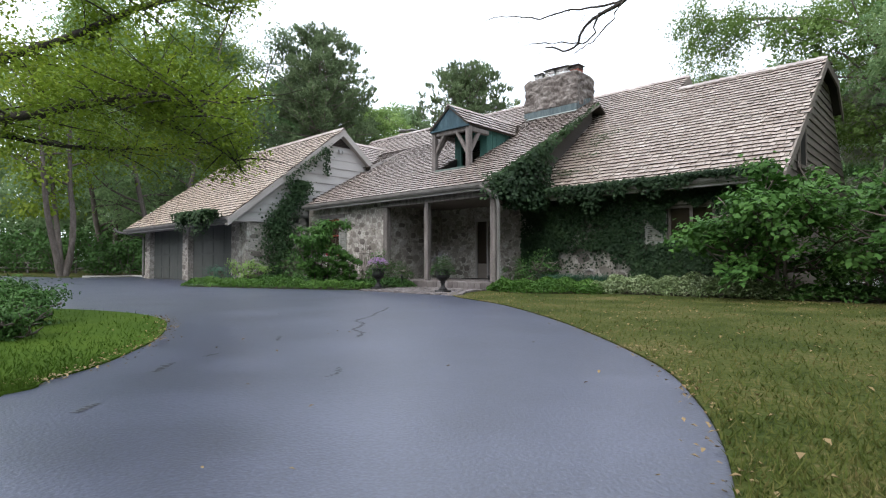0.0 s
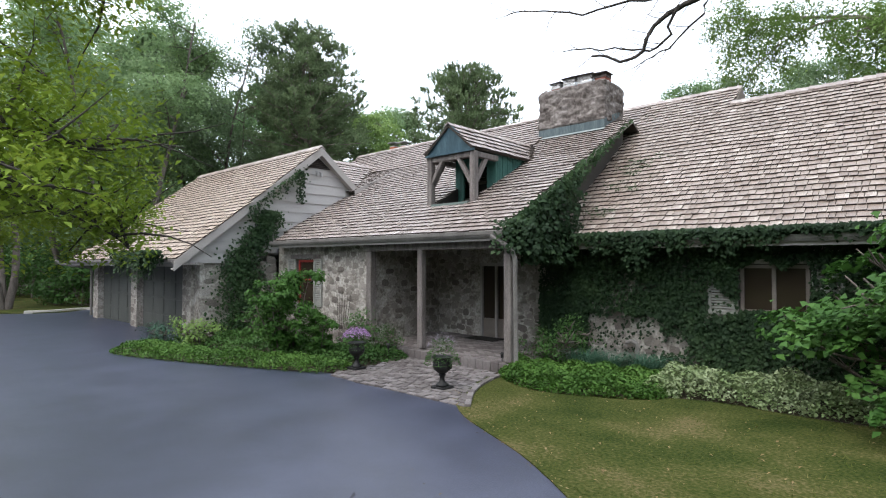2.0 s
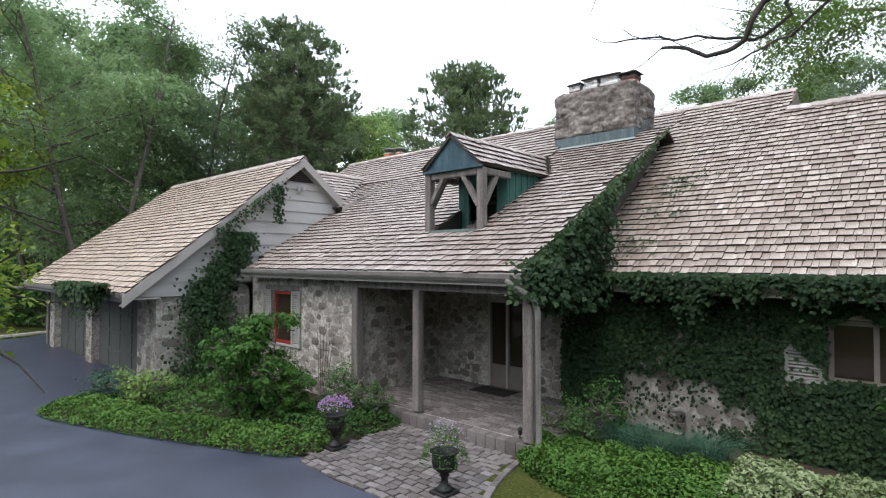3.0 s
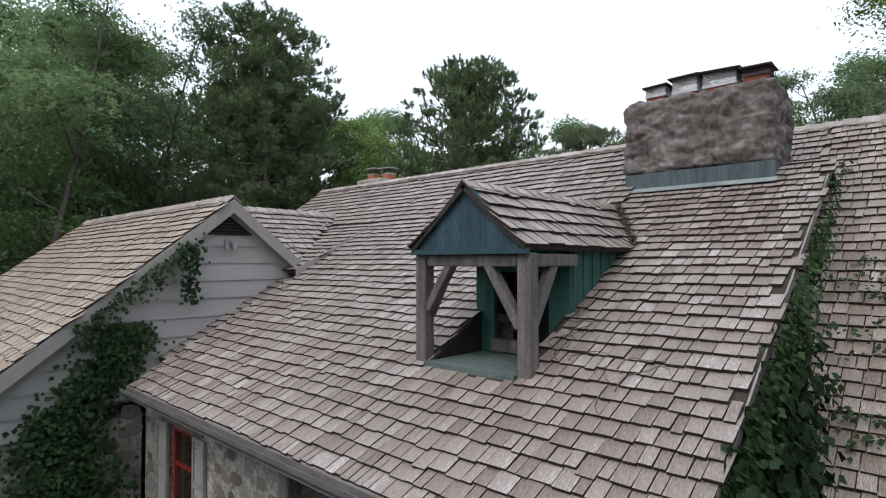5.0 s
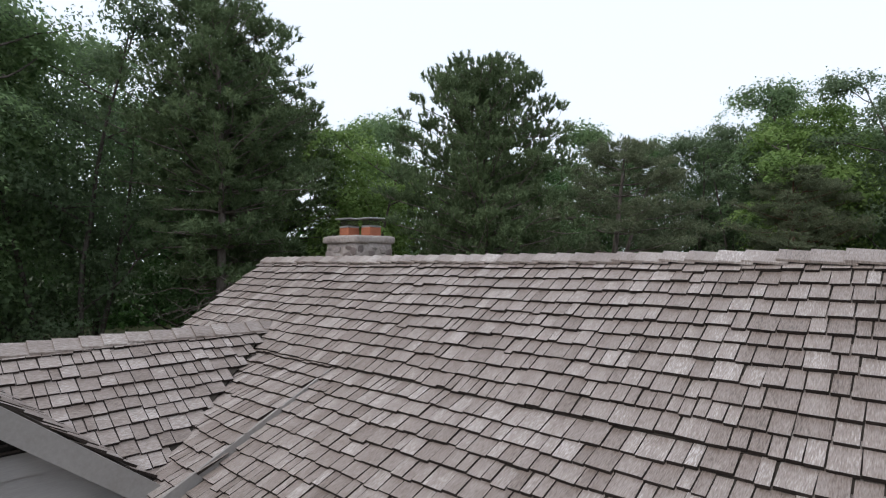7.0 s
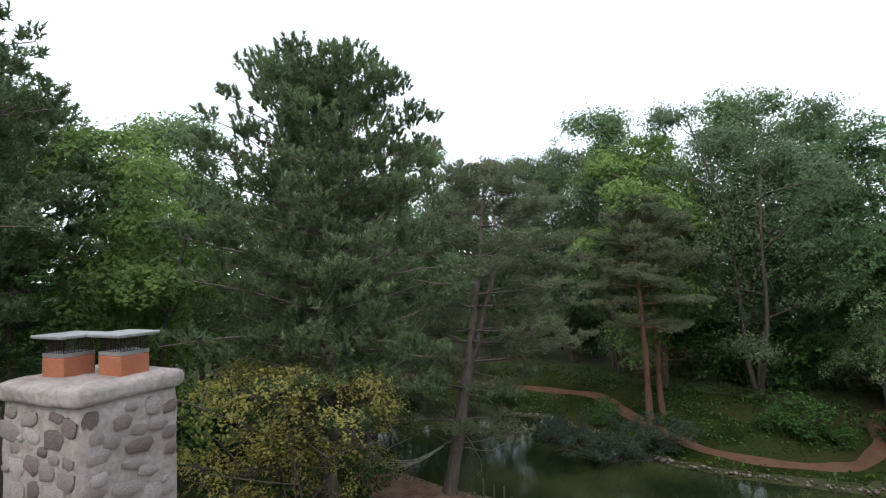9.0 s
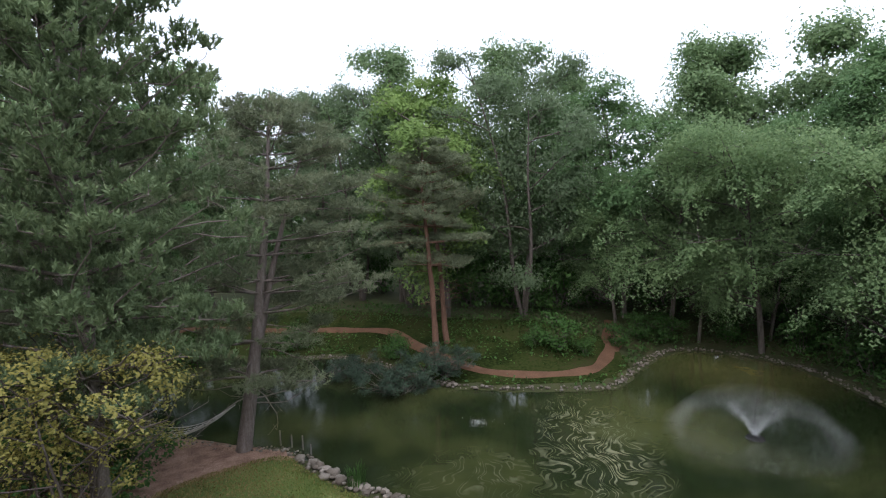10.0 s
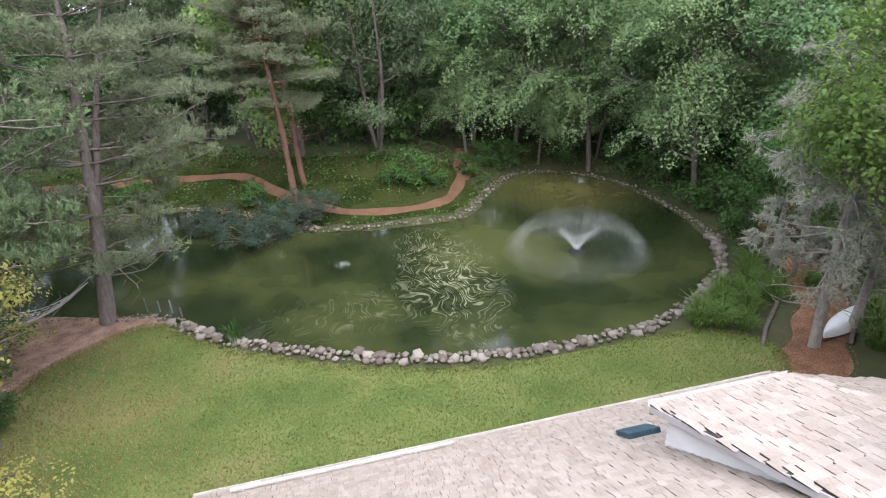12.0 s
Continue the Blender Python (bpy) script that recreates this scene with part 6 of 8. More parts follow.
def pine(name, seed, height, spread, bare, material, bark=None, trunk=0.25, whorls=16, per=7, pads=5, tufts=9, pad=0.5, needle=0.17, needles=22, rise=0.3, label="", thick=0.02, wide=0.6, lean=0.02, crook=0.04, up=0.8, hang=0.0, taper=0.5, flat=0.6, dead=0, reach_low=0.6, round_=0.7, inner=0.35, fork=0.0):
    """A pine: whorls of limbs inside a domed outline; each limb bears several pads of brush-like tufts, with air between them.
    wide: how high the crown is widest. taper: how blunt the dome is. up: how steeply the tufts stand. dead: bare limbs below the crown."""
    rng = np.random.default_rng(seed)
    root = thing(name, label, "tree")
    wood = Soup()
    axis = limb(wood, rng, (0, 0, -0.2), (lean, 0, 1), height, trunk, 0.03, crook, 0.06, 12, 9)
    zc = height * wide
    tp, td = [], []

    def along_axis(z):
        f = min(z / height, 0.99) * 12
        return axis[int(f)].lerp(axis[min(int(f) + 1, 12)], f % 1)

    for k in range(whorls):
        z = bare + (height * 0.96 - bare) * ((k + 0.6 * rng.random()) / whorls) ** 0.85
        at = along_axis(z)
        g = (z - bare) / (height - bare)
        for j in range(per):
            ang = 2 * math.pi * (j + 0.8 * rng.random()) / per + k
            climb = rise * (0.3 + 1.4 * g) - hang
            reach = spread * rng.uniform(0.62, 1.14)
            # shorten the limb until its end lies under the dome
            for _ in range(40):
                e = max(0.0, (at.z + 0.75 * climb * reach + pad * 0.7 - zc) / (height - zc))
                if reach / spread < max(0.05, 1 - e * e) ** taper * 1.12:
                    break
                reach *= 0.94
            reach *= min(1.0, reach_low + 1.6 * g)
            r0 = 0.2 * trunk * (1 - 0.6 * g)
            pts = limb(wood, rng, at, (math.cos(ang), math.sin(ang), climb * 0.7), reach, r0, 0.014, 0.18, 0.05 * climb, 6, 4)
            way = (pts[-1] - pts[-3]).normalized()
            cross = Vector((-way.y, way.x, 0))
            count = max(2, int(pads * (0.45 + 0.55 * reach / spread) + rng.random()))
            for i in range(count):
                u = 1.0 if i == 0 else rng.uniform(inner, 0.97)
                q = pts[min(int(u * 6), 5)].lerp(pts[min(int(u * 6) + 1, 6)], u * 6 % 1 if u < 1 else 1)
                c = q + cross * (rng.uniform(-1, 1) * pad * 1.5 * (i > 0)) + way * (0.3 * pad * rng.random()) + Vector((0, 0, pad * (rng.uniform(-0.1, 0.5) - 1.6 * hang * rng.random())))
                wood.tube([q, c], [0.016, 0.007], 3, cap=False)
                size = pad * rng.uniform(0.65, 1.25)
                for m in range(int(tufts * rng.uniform(0.7, 1.3))):
                    o = Vector(rng.normal(0, 1, 3)).normalized() * (size * rng.random() ** 0.45)
                    o.z = abs(o.z) * flat if rng.random() < 0.8 else o.z * flat
                    o.z -= hang * 2.0 * size * rng.random()
                    tp.append(tuple(c + o))
                    td.append(tuple((way * 0.35 + o * (0.9 / size) + Vector((0, 0, up - 2.6 * hang)) + Vector(rng.normal(0, 0.2, 3))).normalized()))
    for i in range(24):
        q = axis[-1] - Vector((0, 0, rng.uniform(0, 1.3)))
        tp.append(tuple(q + Vector((rng.normal(0, 0.22), rng.normal(0, 0.22), 0))))
        td.append((0.3 * rng.normal(), 0.3 * rng.normal(), 0.9))
    if fork:
        limb(wood, rng, along_axis(fork), (lean + 0.09, 0.05, 1), height * 0.62, trunk * 0.62, 0.03, 0.05, 0.0, 9, 8)
    for k in range(dead):
        z = bare * rng.uniform(0.55, 1.0) + rng.random() * 0.25 * (height - bare) * (k % 2)
        ang = rng.uniform(0, 2 * math.pi)
        pts = limb(wood, rng, along_axis(z), (math.cos(ang), math.sin(ang), rng.uniform(-0.1, 0.25)), spread * rng.uniform(0.35, 0.75), 0.1 * trunk, 0.008, 0.5, -0.03, 6, 4)
        for b in pts[2:]:
            limb(wood, rng, b, (rng.normal(), rng.normal(), 0.5 * rng.normal()), rng.uniform(0.3, 0.9), 0.012, 0.004, 0.6, -0.04, 3, 3)
    wood.make("trunk", bark or PINE_BARK, root, smooth=True)
    tp, td = np.array(tp), np.array(td)
    n = len(tp) * needles
    # each tuft is a brush: needles stand off it all round, pointing forwards
    base, way = np.repeat(tp, needles, 0), np.repeat(td, needles, 0)
    p = base + way * needle * rng.uniform(-0.9, 0.6, (n, 1))
    d = way * round_ + unit_rows(rng, n)
    d /= np.linalg.norm(d, axis=1)[:, None]
    side = np.cross(d, unit_rows(rng, n))
    side /= np.linalg.norm(side, axis=1)[:, None] + 1e-9
    ln = needle * rng.uniform(0.7, 1.25, (n, 1))
    tri = np.stack([p - side * thick, p + side * thick, p + d * ln], 1).reshape(-1, 3)
    polys("crown", tri, 3, material, root)
    return root


def stand(ob, x, y, turn=0.0, size=1.0, sink=0.0):
    ob.location, ob.rotation_euler, ob.scale = (x, y, land1(x, y) - sink), (0, 0, radians(turn)), (size, size, size)
    return ob


def again(ob, x, y, turn, size):
    c = copy_thing(ob, Matrix.Identity(4))
    return stand(c, x, y, turn, size)


# dry vine stems creeping up the slope beside the dormer
def roof_stems(seed, x, y, count, reach):
    rng = np.random.default_rng(seed)
    stems = Soup()
    for k in range(count):
        px, py = x + rng.normal(0, 0.12), y + rng.uniform(-0.5, 0.5)
        heading = rng.uniform(0.2, 2.6)
        pts = []
        for i in range(8):
            pts.append((px, py, front_z(py) + 0.06 + rng.uniform(0, 0.035)))
            heading += rng.normal(0, 0.55)
            px += math.cos(heading) * reach / 8
            py += math.sin(heading) * reach / 8
        stems.tube(pts, [0.007 - 0.0006 * i for i in range(8)], 4, cap=False)
    return tagged(stems.make("vine_stems", BARK, smooth=True), "dry brown vine stems lying on the shingles", "vine", kind="stuff")


roof_stems(3, DX1 + 0.14, 13.75, 9, 0.55)
roof_stems(4, -10.4, 13.2, 3, 0.8)
valley_rng = np.random.default_rng(9)
vt = valley_rng.random(1500)
vy = eave_back + (ridge_back - eave_back) * vt
vx = DORMER_X + 0.85 * (1 - vt) + valley_rng.normal(0.03, 0.035, 1500)
tagged(polys("needle_litter", leaves_at(valley_rng, np.stack([vx, vy, front_z(vy) + 0.07 + 0.02 * valley_rng.random(1500)], 1), 0.05, ratio=0.2), 4, BARK), "brown needle litter in the dormer valley", "litter", kind="stuff")

# tall pines behind the house
pine_b = stand(pine("pine_tree", 5, 17.0, 4.6, 4.2, NEEDLE, whorls=19, per=8, pads=8, tufts=10, pad=0.5, inner=0.12, needle=0.17, needles=19, trunk=0.3, thick=0.027, rise=0.42, wide=0.62, taper=0.42, up=1.3, round_=1.1, dead=10, label="large dark green pine with upturned bushy branches"), -28.4, 32.8)
pine_a = stand(pine("pine_tree", 8, 18.6, 4.4, 6.6, NEEDLE, whorls=16, per=8, pads=6, tufts=10, pad=0.52, inner=0.15, needle=0.18, needles=18, trunk=0.28, thick=0.027, rise=0.3, wide=0.55, taper=0.5, up=0.8, round_=0.9, dead=20, reach_low=0.45, label="tall dark pine with a long bare lower trunk"), -34.8, 23.8)
again(pine_a, -37.4, 25.2, 80, 0.93)
pond_pine = stand(pine("pine_tree", 12, 16.6, 5.9, 3.6, NEEDLE_BROWN, whorls=14, per=6, pads=9, tufts=13, fork=4.2, pad=0.62, needle=0.2, needles=19, trunk=0.36, rise=0.16, wide=0.38, thick=0.017, lean=0.19, crook=0.04, up=0.55, taper=0.75, flat=0.5, dead=12, label="open brownish pine leaning over the pond bank"), -28.1, 41.9, 20)
scots = stand(pine("pine_tree", 21, 15.4, 3.9, 6.4, NEEDLE_BROWN, SCOTS_BARK, whorls=9, per=5, pads=6, tufts=14, pad=0.55, needle=0.19, needles=20, trunk=0.25, rise=0.12, wide=0.55, thick=0.016, lean=-0.13, crook=0.12, up=0.6, flat=0.4, dead=9, label="orange-barked pine with layered branches on the far bank"), -19.6, 54.2)
again(scots, -19.0, 56.4, 12, 0.92)
again(pond_pine, -33.4, 41.6, 200, 0.92)
again(pine_b, -40.5, 52.5, 60, 0.95)
again(pond_pine, -39.0, 49.5, 140, 1.0)
again(pine_a, -41.5, 30, 190, 0.9)
spruce = pine("spruce_tree", 33, 13.0, 3.3, 3.6, NEEDLE_GREY, PALE_BARK, whorls=11, per=5, pads=6, tufts=10, pad=0.45, needle=0.2, needles=17, trunk=0.2, rise=0.0, hang=0.22, thick=0.018, wide=0.3, lean=-0.1, crook=0.03, up=0.1, taper=0.9, flat=0.7, dead=12, label="grey-green spruce with drooping branches and bare trunk")
stand(spruce, -1.3, 30.7, 0)
again(spruce, 0.7, 31.1, 170, 0.9)

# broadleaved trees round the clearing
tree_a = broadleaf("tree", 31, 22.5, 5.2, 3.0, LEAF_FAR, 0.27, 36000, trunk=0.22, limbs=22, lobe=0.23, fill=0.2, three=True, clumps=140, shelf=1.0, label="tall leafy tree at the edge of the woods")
tree_b = broadleaf("tree", 37, 20.5, 5.2, 2.0, LEAF, 0.27, 34000, trunk=0.2, limbs=22, lobe=0.23, fill=0.2, three=True, clumps=140, shelf=0.9, label="dense dark green tree in the woods")
tree_c = broadleaf("tree", 43, 17.5, 3.9, 2.0, LEAF_LIME, 0.25, 32000, fill=0.2, three=True, clumps=80, trunk=0.16, stems=2, limbs=18, lobe=0.28, shelf=0.9, label="light lime-green tree among darker woods")
tree_d = broadleaf("tree", 47, 19.5, 4.4, 3.0, LEAF_GREY, 0.24, 36000, fill=0.2, three=True, trunk=0.16, stems=3, limbs=20, lobe=0.24, clumps=110, ratio=0.45, label="feathery grey-green willow behind the pond")
tree_e = broadleaf("tree", 53, 14.5, 5.4, 3.0, LEAF_SOFT, 0.2, 42000, fill=0.06, three=True, trunk=0.2, limbs=22, lobe=0.25, clumps=95, shelf=1.3, label="spreading light green maple over the pond bank")
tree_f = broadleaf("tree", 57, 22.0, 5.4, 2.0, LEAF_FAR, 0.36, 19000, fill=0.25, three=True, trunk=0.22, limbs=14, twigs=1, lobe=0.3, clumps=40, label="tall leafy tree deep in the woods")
tree_g = broadleaf("tree", 71, 20.0, 5.2, 2.5, LEAF_SOFT, 0.21, 38000, fill=0.06, three=True, trunk=0.2, stems=2, limbs=26, lobe=0.19, clumps=170, shelf=1.1, label="tall light green tree with open airy crown")
maple = broadleaf("tree", 59, 13.4, 5.4, 5.0, LEAF_MAPLE, 0.14, 44000, trunk=0.24, limbs=16, lobe=0.24, clumps=70, label="tall maple with bright leaves overhanging the roof")
stand(tree_a, -14.5, 67.5, 0, 1.14)
stand(tree_b, -5, 61.5)
stand(tree_c, -19.0, 62.0, 60, 1.27)
stand(tree_d, -27.5, 70.5, 0, 1.15)
stand(tree_e, 4.5, 45.5)
stand(tree_g, -37, 13.2, 40, 0.98)
stand(tree_f, -18, 76, 0, 0.95)
stand(maple, -1.2, 27.4, 40)


def maple_bough():
    """The long bough that hangs over the back of the roof."""
    rng = np.random.default_rng(77)
    back = (Matrix.Translation((-1.2, 27.4, land1(-1.2, 27.4))) @ Matrix.Rotation(radians(40), 4, "Z")).inverted()
    wood, spots = Soup(), []
    for path, r in (([(-1.2, 27.4, 9.0), (-3.4, 26.6, 10.4), (-6.0, 26.2, 11.2), (-8.4, 26.4, 11.9), (-9.4, 27.6, 12.8)], 0.1),
                    ([(-3.4, 26.6, 10.4), (-5.4, 25.2, 10.6), (-7.0, 24.5, 9.9), (-7.7, 23.8, 8.8)], 0.06),
                    ([(-6.0, 26.2, 11.2), (-7.6, 25.4, 11.0), (-8.7, 25.0, 10.4)], 0.04),
                    ([(-2.2, 27.0, 9.7), (-3.6, 24.6, 9.9), (-4.6, 23.4, 9.4)], 0.05)):
        pts = [Vector(q) for q in curve_loop(path, 4, closed=False)]
        wood.tube([back @ q for q in pts], [r * (1 - 0.85 * i / (len(pts) - 1)) for i in range(len(pts))], 6, cap=False)
        for q in pts[len(pts) // 3:]:
            for _ in range(3):
                e = q + Vector(rng.normal(0, 0.42, 3)) + Vector((0, 0, -0.15))
                wood.tube([back @ q, back @ e], [0.012, 0.005], 3, cap=False)
                spots.append(tuple(back @ e))
    wood.make("bough", BARK, maple, smooth=True)
    spots = np.array(spots)
    p = spots[rng.integers(0, len(spots), 15000)] + rng.normal(0, 0.26, (15000, 3))
    polys("bough_leaves", leaves_at(rng, p, 0.11, droop=0.35), 4, LEAF_MAPLE, maple)


maple_bough()
wood_rng = random.Random(11)
KINDS = (tree_a, tree_b, tree_c, tree_d, tree_e, tree_f, tree_g)
for x, y, k, s in [(-13, 61, 3, 1.2), (-9, 65, 1, 0.96), (-2.5, 58.6, 4, 1.0), (2, 54.5, 4, 1.08), (-1.0, 57.2, 4, 0.62), (3.4, 56.0, 6, 0.6), (-6.2, 59.6, 4, 0.7), (5.6, 51.5, 1, 0.7), (0.5, 62, 0, 1.02), (-23.5, 69, 0, 1.12), (-32, 70.5, 3, 1.2), (-37, 69.5, 1, 1.15), (-44, 64, 1, 1.05), (-45, 52, 0, 0.85), (-39.5, 34.5, 2, 1.0), (-22.5, 66, 3, 1.1),
                   (7.5, 53, 1, 1.0), (9, 47.5, 4, 1.12), (8, 40, 1, 0.85), (4, 64, 5, 1.0), (10, 60, 5, 1.08), (13, 52, 5, 1.2), (15, 42, 5, 1.1), (-52, 44, 5, 1.0), (-47, 40, 2, 0.85), (-50, 33, 1, 1.0), (-47, 27, 1, 1.0),
                   (-40, 19.5, 3, 1.05), (-42, 16, 5, 0.9), (-44, 12, 6, 1.05), (-50, 17, 5, 1.0), (-56, 14, 5, 1.1), (-58, 25, 5, 1.2), (-66, 12, 5, 1.1), (-74, 8, 5, 1.1), (-80, -2, 5, 1.1), (-72, 20, 5, 1.2),
                   (1, 25, 1, 0.6), (4.5, 20, 4, 0.7), (2.2, 17.5, 2, 0.4), (1.2, 20.8, 4, 0.62), (6.5, 25, 1, 0.9), (8, 17, 5, 0.85), (-52, 60, 5, 1.1), (-30, 78, 5, 0.95), (-6, 74, 5, 1.1), (6, 72, 5, 1.0), (16, 64, 5, 1.0), (20, 50, 5, 1.0), (-42, 70, 5, 1.1), (-55, 52, 5, 1.1), (-60, 36, 5, 1.2)]:
    again(KINDS[k], x, y, wood_rng.uniform(0, 360), s * wood_rng.uniform(0.92, 1.05))



def leaf_cloud(name, rng, p, size, material, label, category, flat=0.5, kind="stuff", ratio=0.6):
    ob = polys(name, leaves_at(rng, p, size, flat=flat, ratio=ratio), 4, material)
    return tagged(ob, label, category, kind=kind)


# the dark mass of the woods behind the first trees
rng = np.random.default_rng(71)
far = []
for x0, y0, x1, y1 in ((-95, -20, -88, 30), (-88, 30, -70, 75), (-70, 75, -30, 96), (-30, 96, 15, 92), (15, 92, 36, 60), (36, 60, 38, 10), (38, 10, 36, -36), (36, -36, -20, -50), (-20, -50, -70, -36), (-70, -36, -92, -20)):
    n = 5600
    t = rng.random(n)
    far.append(np.stack([x0 + (x1 - x0) * t + rng.normal(0, 2.5, n), y0 + (y1 - y0) * t + rng.normal(0, 2.5, n), -0.5 + 17.5 * rng.random(n) ** 1.5 * (0.8 + 0.2 * np.sin(t * 40))], 1))
# belts out of view round the drive, added to block low sky light
for x0, y0, x1, y1 in ((-52, -12, -34, -30), (-34, -30, 10, -34), (10, -34, 28, -22), (28, -22, 31, 10), (31, 10, 20, 18)):
    n = 3800
    t = rng.random(n)
    far.append(np.stack([x0 + (x1 - x0) * t + rng.normal(0, 2.0, n), y0 + (y1 - y0) * t + rng.normal(0, 2.0, n), -0.2 + 18 * rng.random(n) ** 1.5 * (0.8 + 0.2 * np.sin(t * 25))], 1))
leaf_cloud("far_woods", rng, np.concatenate(far), 1.2, LEAF_DEEP, "dark distant woodland, with unseen belts added to block low sky", "woods", 0.35)

# undergrowth along the wood's edge
shrub = broadleaf("shrub", 61, 2.4, 1.5, 0.2, LEAF_DEEP, 0.17, 1900, trunk=0.04, stems=4, limbs=8, twigs=2, lobe=0.4, label="leafy green shrub in the undergrowth", category="shrub")
stand(shrub, -11.5, 53.8)
for x, y, s in [(-9.9, 53.6, 0.55), (-13, 54.2, 0.6), (-7.2, 56.2, 0.7), (-5, 58, 0.8), (-30.5, 58.3, 0.8), (-36.5, 55, 0.9), (-38.2, 50.5, 1.1), (-37.6, 46, 1.2), (-34.8, 42.5, 1.1), (-22.5, 55.6, 0.7), (4.4, 38.5, 0.9), (4.6, 41.5, 1.1), (5.2, 45, 1.2), (5.0, 49, 1.1), (4, 53.5, 1.0), (1, 57, 0.9), (-3, 58, 0.8),
                (5.8, 36.5, 1.0), (3.8, 34.4, 0.6), (0.5, 14.5, 0.75), (1.9, 14.9, 0.9), (-1.4, 15.8, 0.8), (-36.5, 10.9, 0.9), (-38.3, 10.2, 1.0), (-41, 10.6, 0.8), (-34.5, 11.8, 0.7), (-47, 9.5, 1.1), (-53, 8.2, 1.2), (-60, 6, 1.3), (3, 15.5, 1.1), (5, 13.8, 1.2), (7.5, 14, 1.2), (-42, 33, 1.2), (-44, 38, 1.2), (-40, 41, 1.2), (-35.5, 29, 1.0), (-33, 27.5, 0.9),
                (-14, 66, 1.8), (-10, 68, 1.8), (-3, 66, 1.8), (1, 64, 1.8), (6, 60, 1.8), (10, 55, 1.8), (11, 50, 1.8), (11, 45, 1.8), (-18, 70, 1.8), (-26, 74, 1.8), (-34, 74, 1.8), (-41, 48, 2.0), (-42, 43, 2.0), (-44, 36, 2.0), (5.5, 17, 1.5), (3.6, 17.6, 1.4), (7.2, 16, 1.6), (9.5, 18.5, 1.9), (6.2, 20.5, 1.8), (10, 14, 1.7), (13, 16, 1.9), (-46, 13, 1.5), (-50, 11, 1.5), (-56, 9.5, 1.6), (-63, 8, 1.7), (-70, 4, 1.8), (-10, 63.2, 1.7), (-6, 64.5, 1.7), (-13.5, 64, 1.6), (-1.5, 63.5, 1.7), (3.5, 60.5, 1.7), (6, 57.5, 1.7), (-17, 65, 1.6)]:
    again(shrub, x, y, wood_rng.uniform(0, 360), s)

q = rng.uniform((-48, 30), (16, 70), (90000, 2))
dp = edge_distance(q[:, 0], q[:, 1], POND)
keep = (dp > 0.35) & (dp < 11) & ~inside(q[:, 0], q[:, 1], BACK_LAWN) & ((q[:, 1] > 46.5) | (q[:, 0] > 1.5) | (q[:, 0] < -31))
for line in (FAR_PATH, NEAR_PATH):
    c = curve_loop(line, 6, closed=False)
    keep &= np.min(np.hypot(q[:, None, 0] - c[None, ::2, 0], q[:, None, 1] - c[None, ::2, 1]), 1) > 1.05
patchy = np.sin(q[:, 0] * 0.9 + 2 * np.sin(q[:, 1] * 0.7)) * np.sin(q[:, 1] * 1.1 + q[:, 0] * 0.4)
keep &= rng.random(len(q)) < 0.45 + 0.45 * patchy
q, patchy = q[keep], patchy[keep]
z = land(q[:, 0], q[:, 1]) + rng.random(len(q)) * (0.22 + 0.4 * np.clip(patchy + 0.3, 0, 1))
leaf_cloud("undergrowth", rng, np.column_stack([q, z]), 0.2, LEAF_DEEP, "low leafy undergrowth on the pond banks", "undergrowth", 0.6)

# dark spreading evergreen hanging over the far water's edge
juniper = broadleaf("shrub", 69, 1.5, 2.7, 0.1, NEEDLE_DARK, 0.15, 11000, trunk=0.06, stems=5, limbs=30, lobe=0.14, clumps=110, ratio=0.3, label="low spreading grey-green evergreen shrub on the pond bank", category="shrub")
stand(juniper, -21.8, 49.6, 0)
again(shrub, -28.8, 34.2, 40, 0.5)
again(shrub, -31.2, 37.6, 80, 1.1)
again(shrub, -33.6, 36.8, 160, 1.2)
again(shrub, -32.4, 39.4, 220, 0.9)
again(juniper, -19.0, 51.2, 120, 0.75)
again(juniper, -25.0, 52.6, 200, 0.8)

# golden shrub beside the west chimney
gold = broadleaf("shrub", 67, 6.8, 3.7, 0.6, LEAF_GOLD, 0.09, 17000, trunk=0.06, stems=5, limbs=26, lobe=0.16, clumps=110, shelf=0.9, label="golden-yellow leafy large shrub behind the house", category="shrub")
stand(gold, -28.1, 30.9, 30, 1.08)

# multi-stemmed tree standing across the drive
stand(broadleaf("tree", 73, 13, 4.5, 4.5, LEAF_YELLOW, 0.22, 9000, trunk=0.2, stems=3, limbs=16, label="three-stemmed tree with yellow-green leaves across the drive"), -36.5, 7.6, 20)

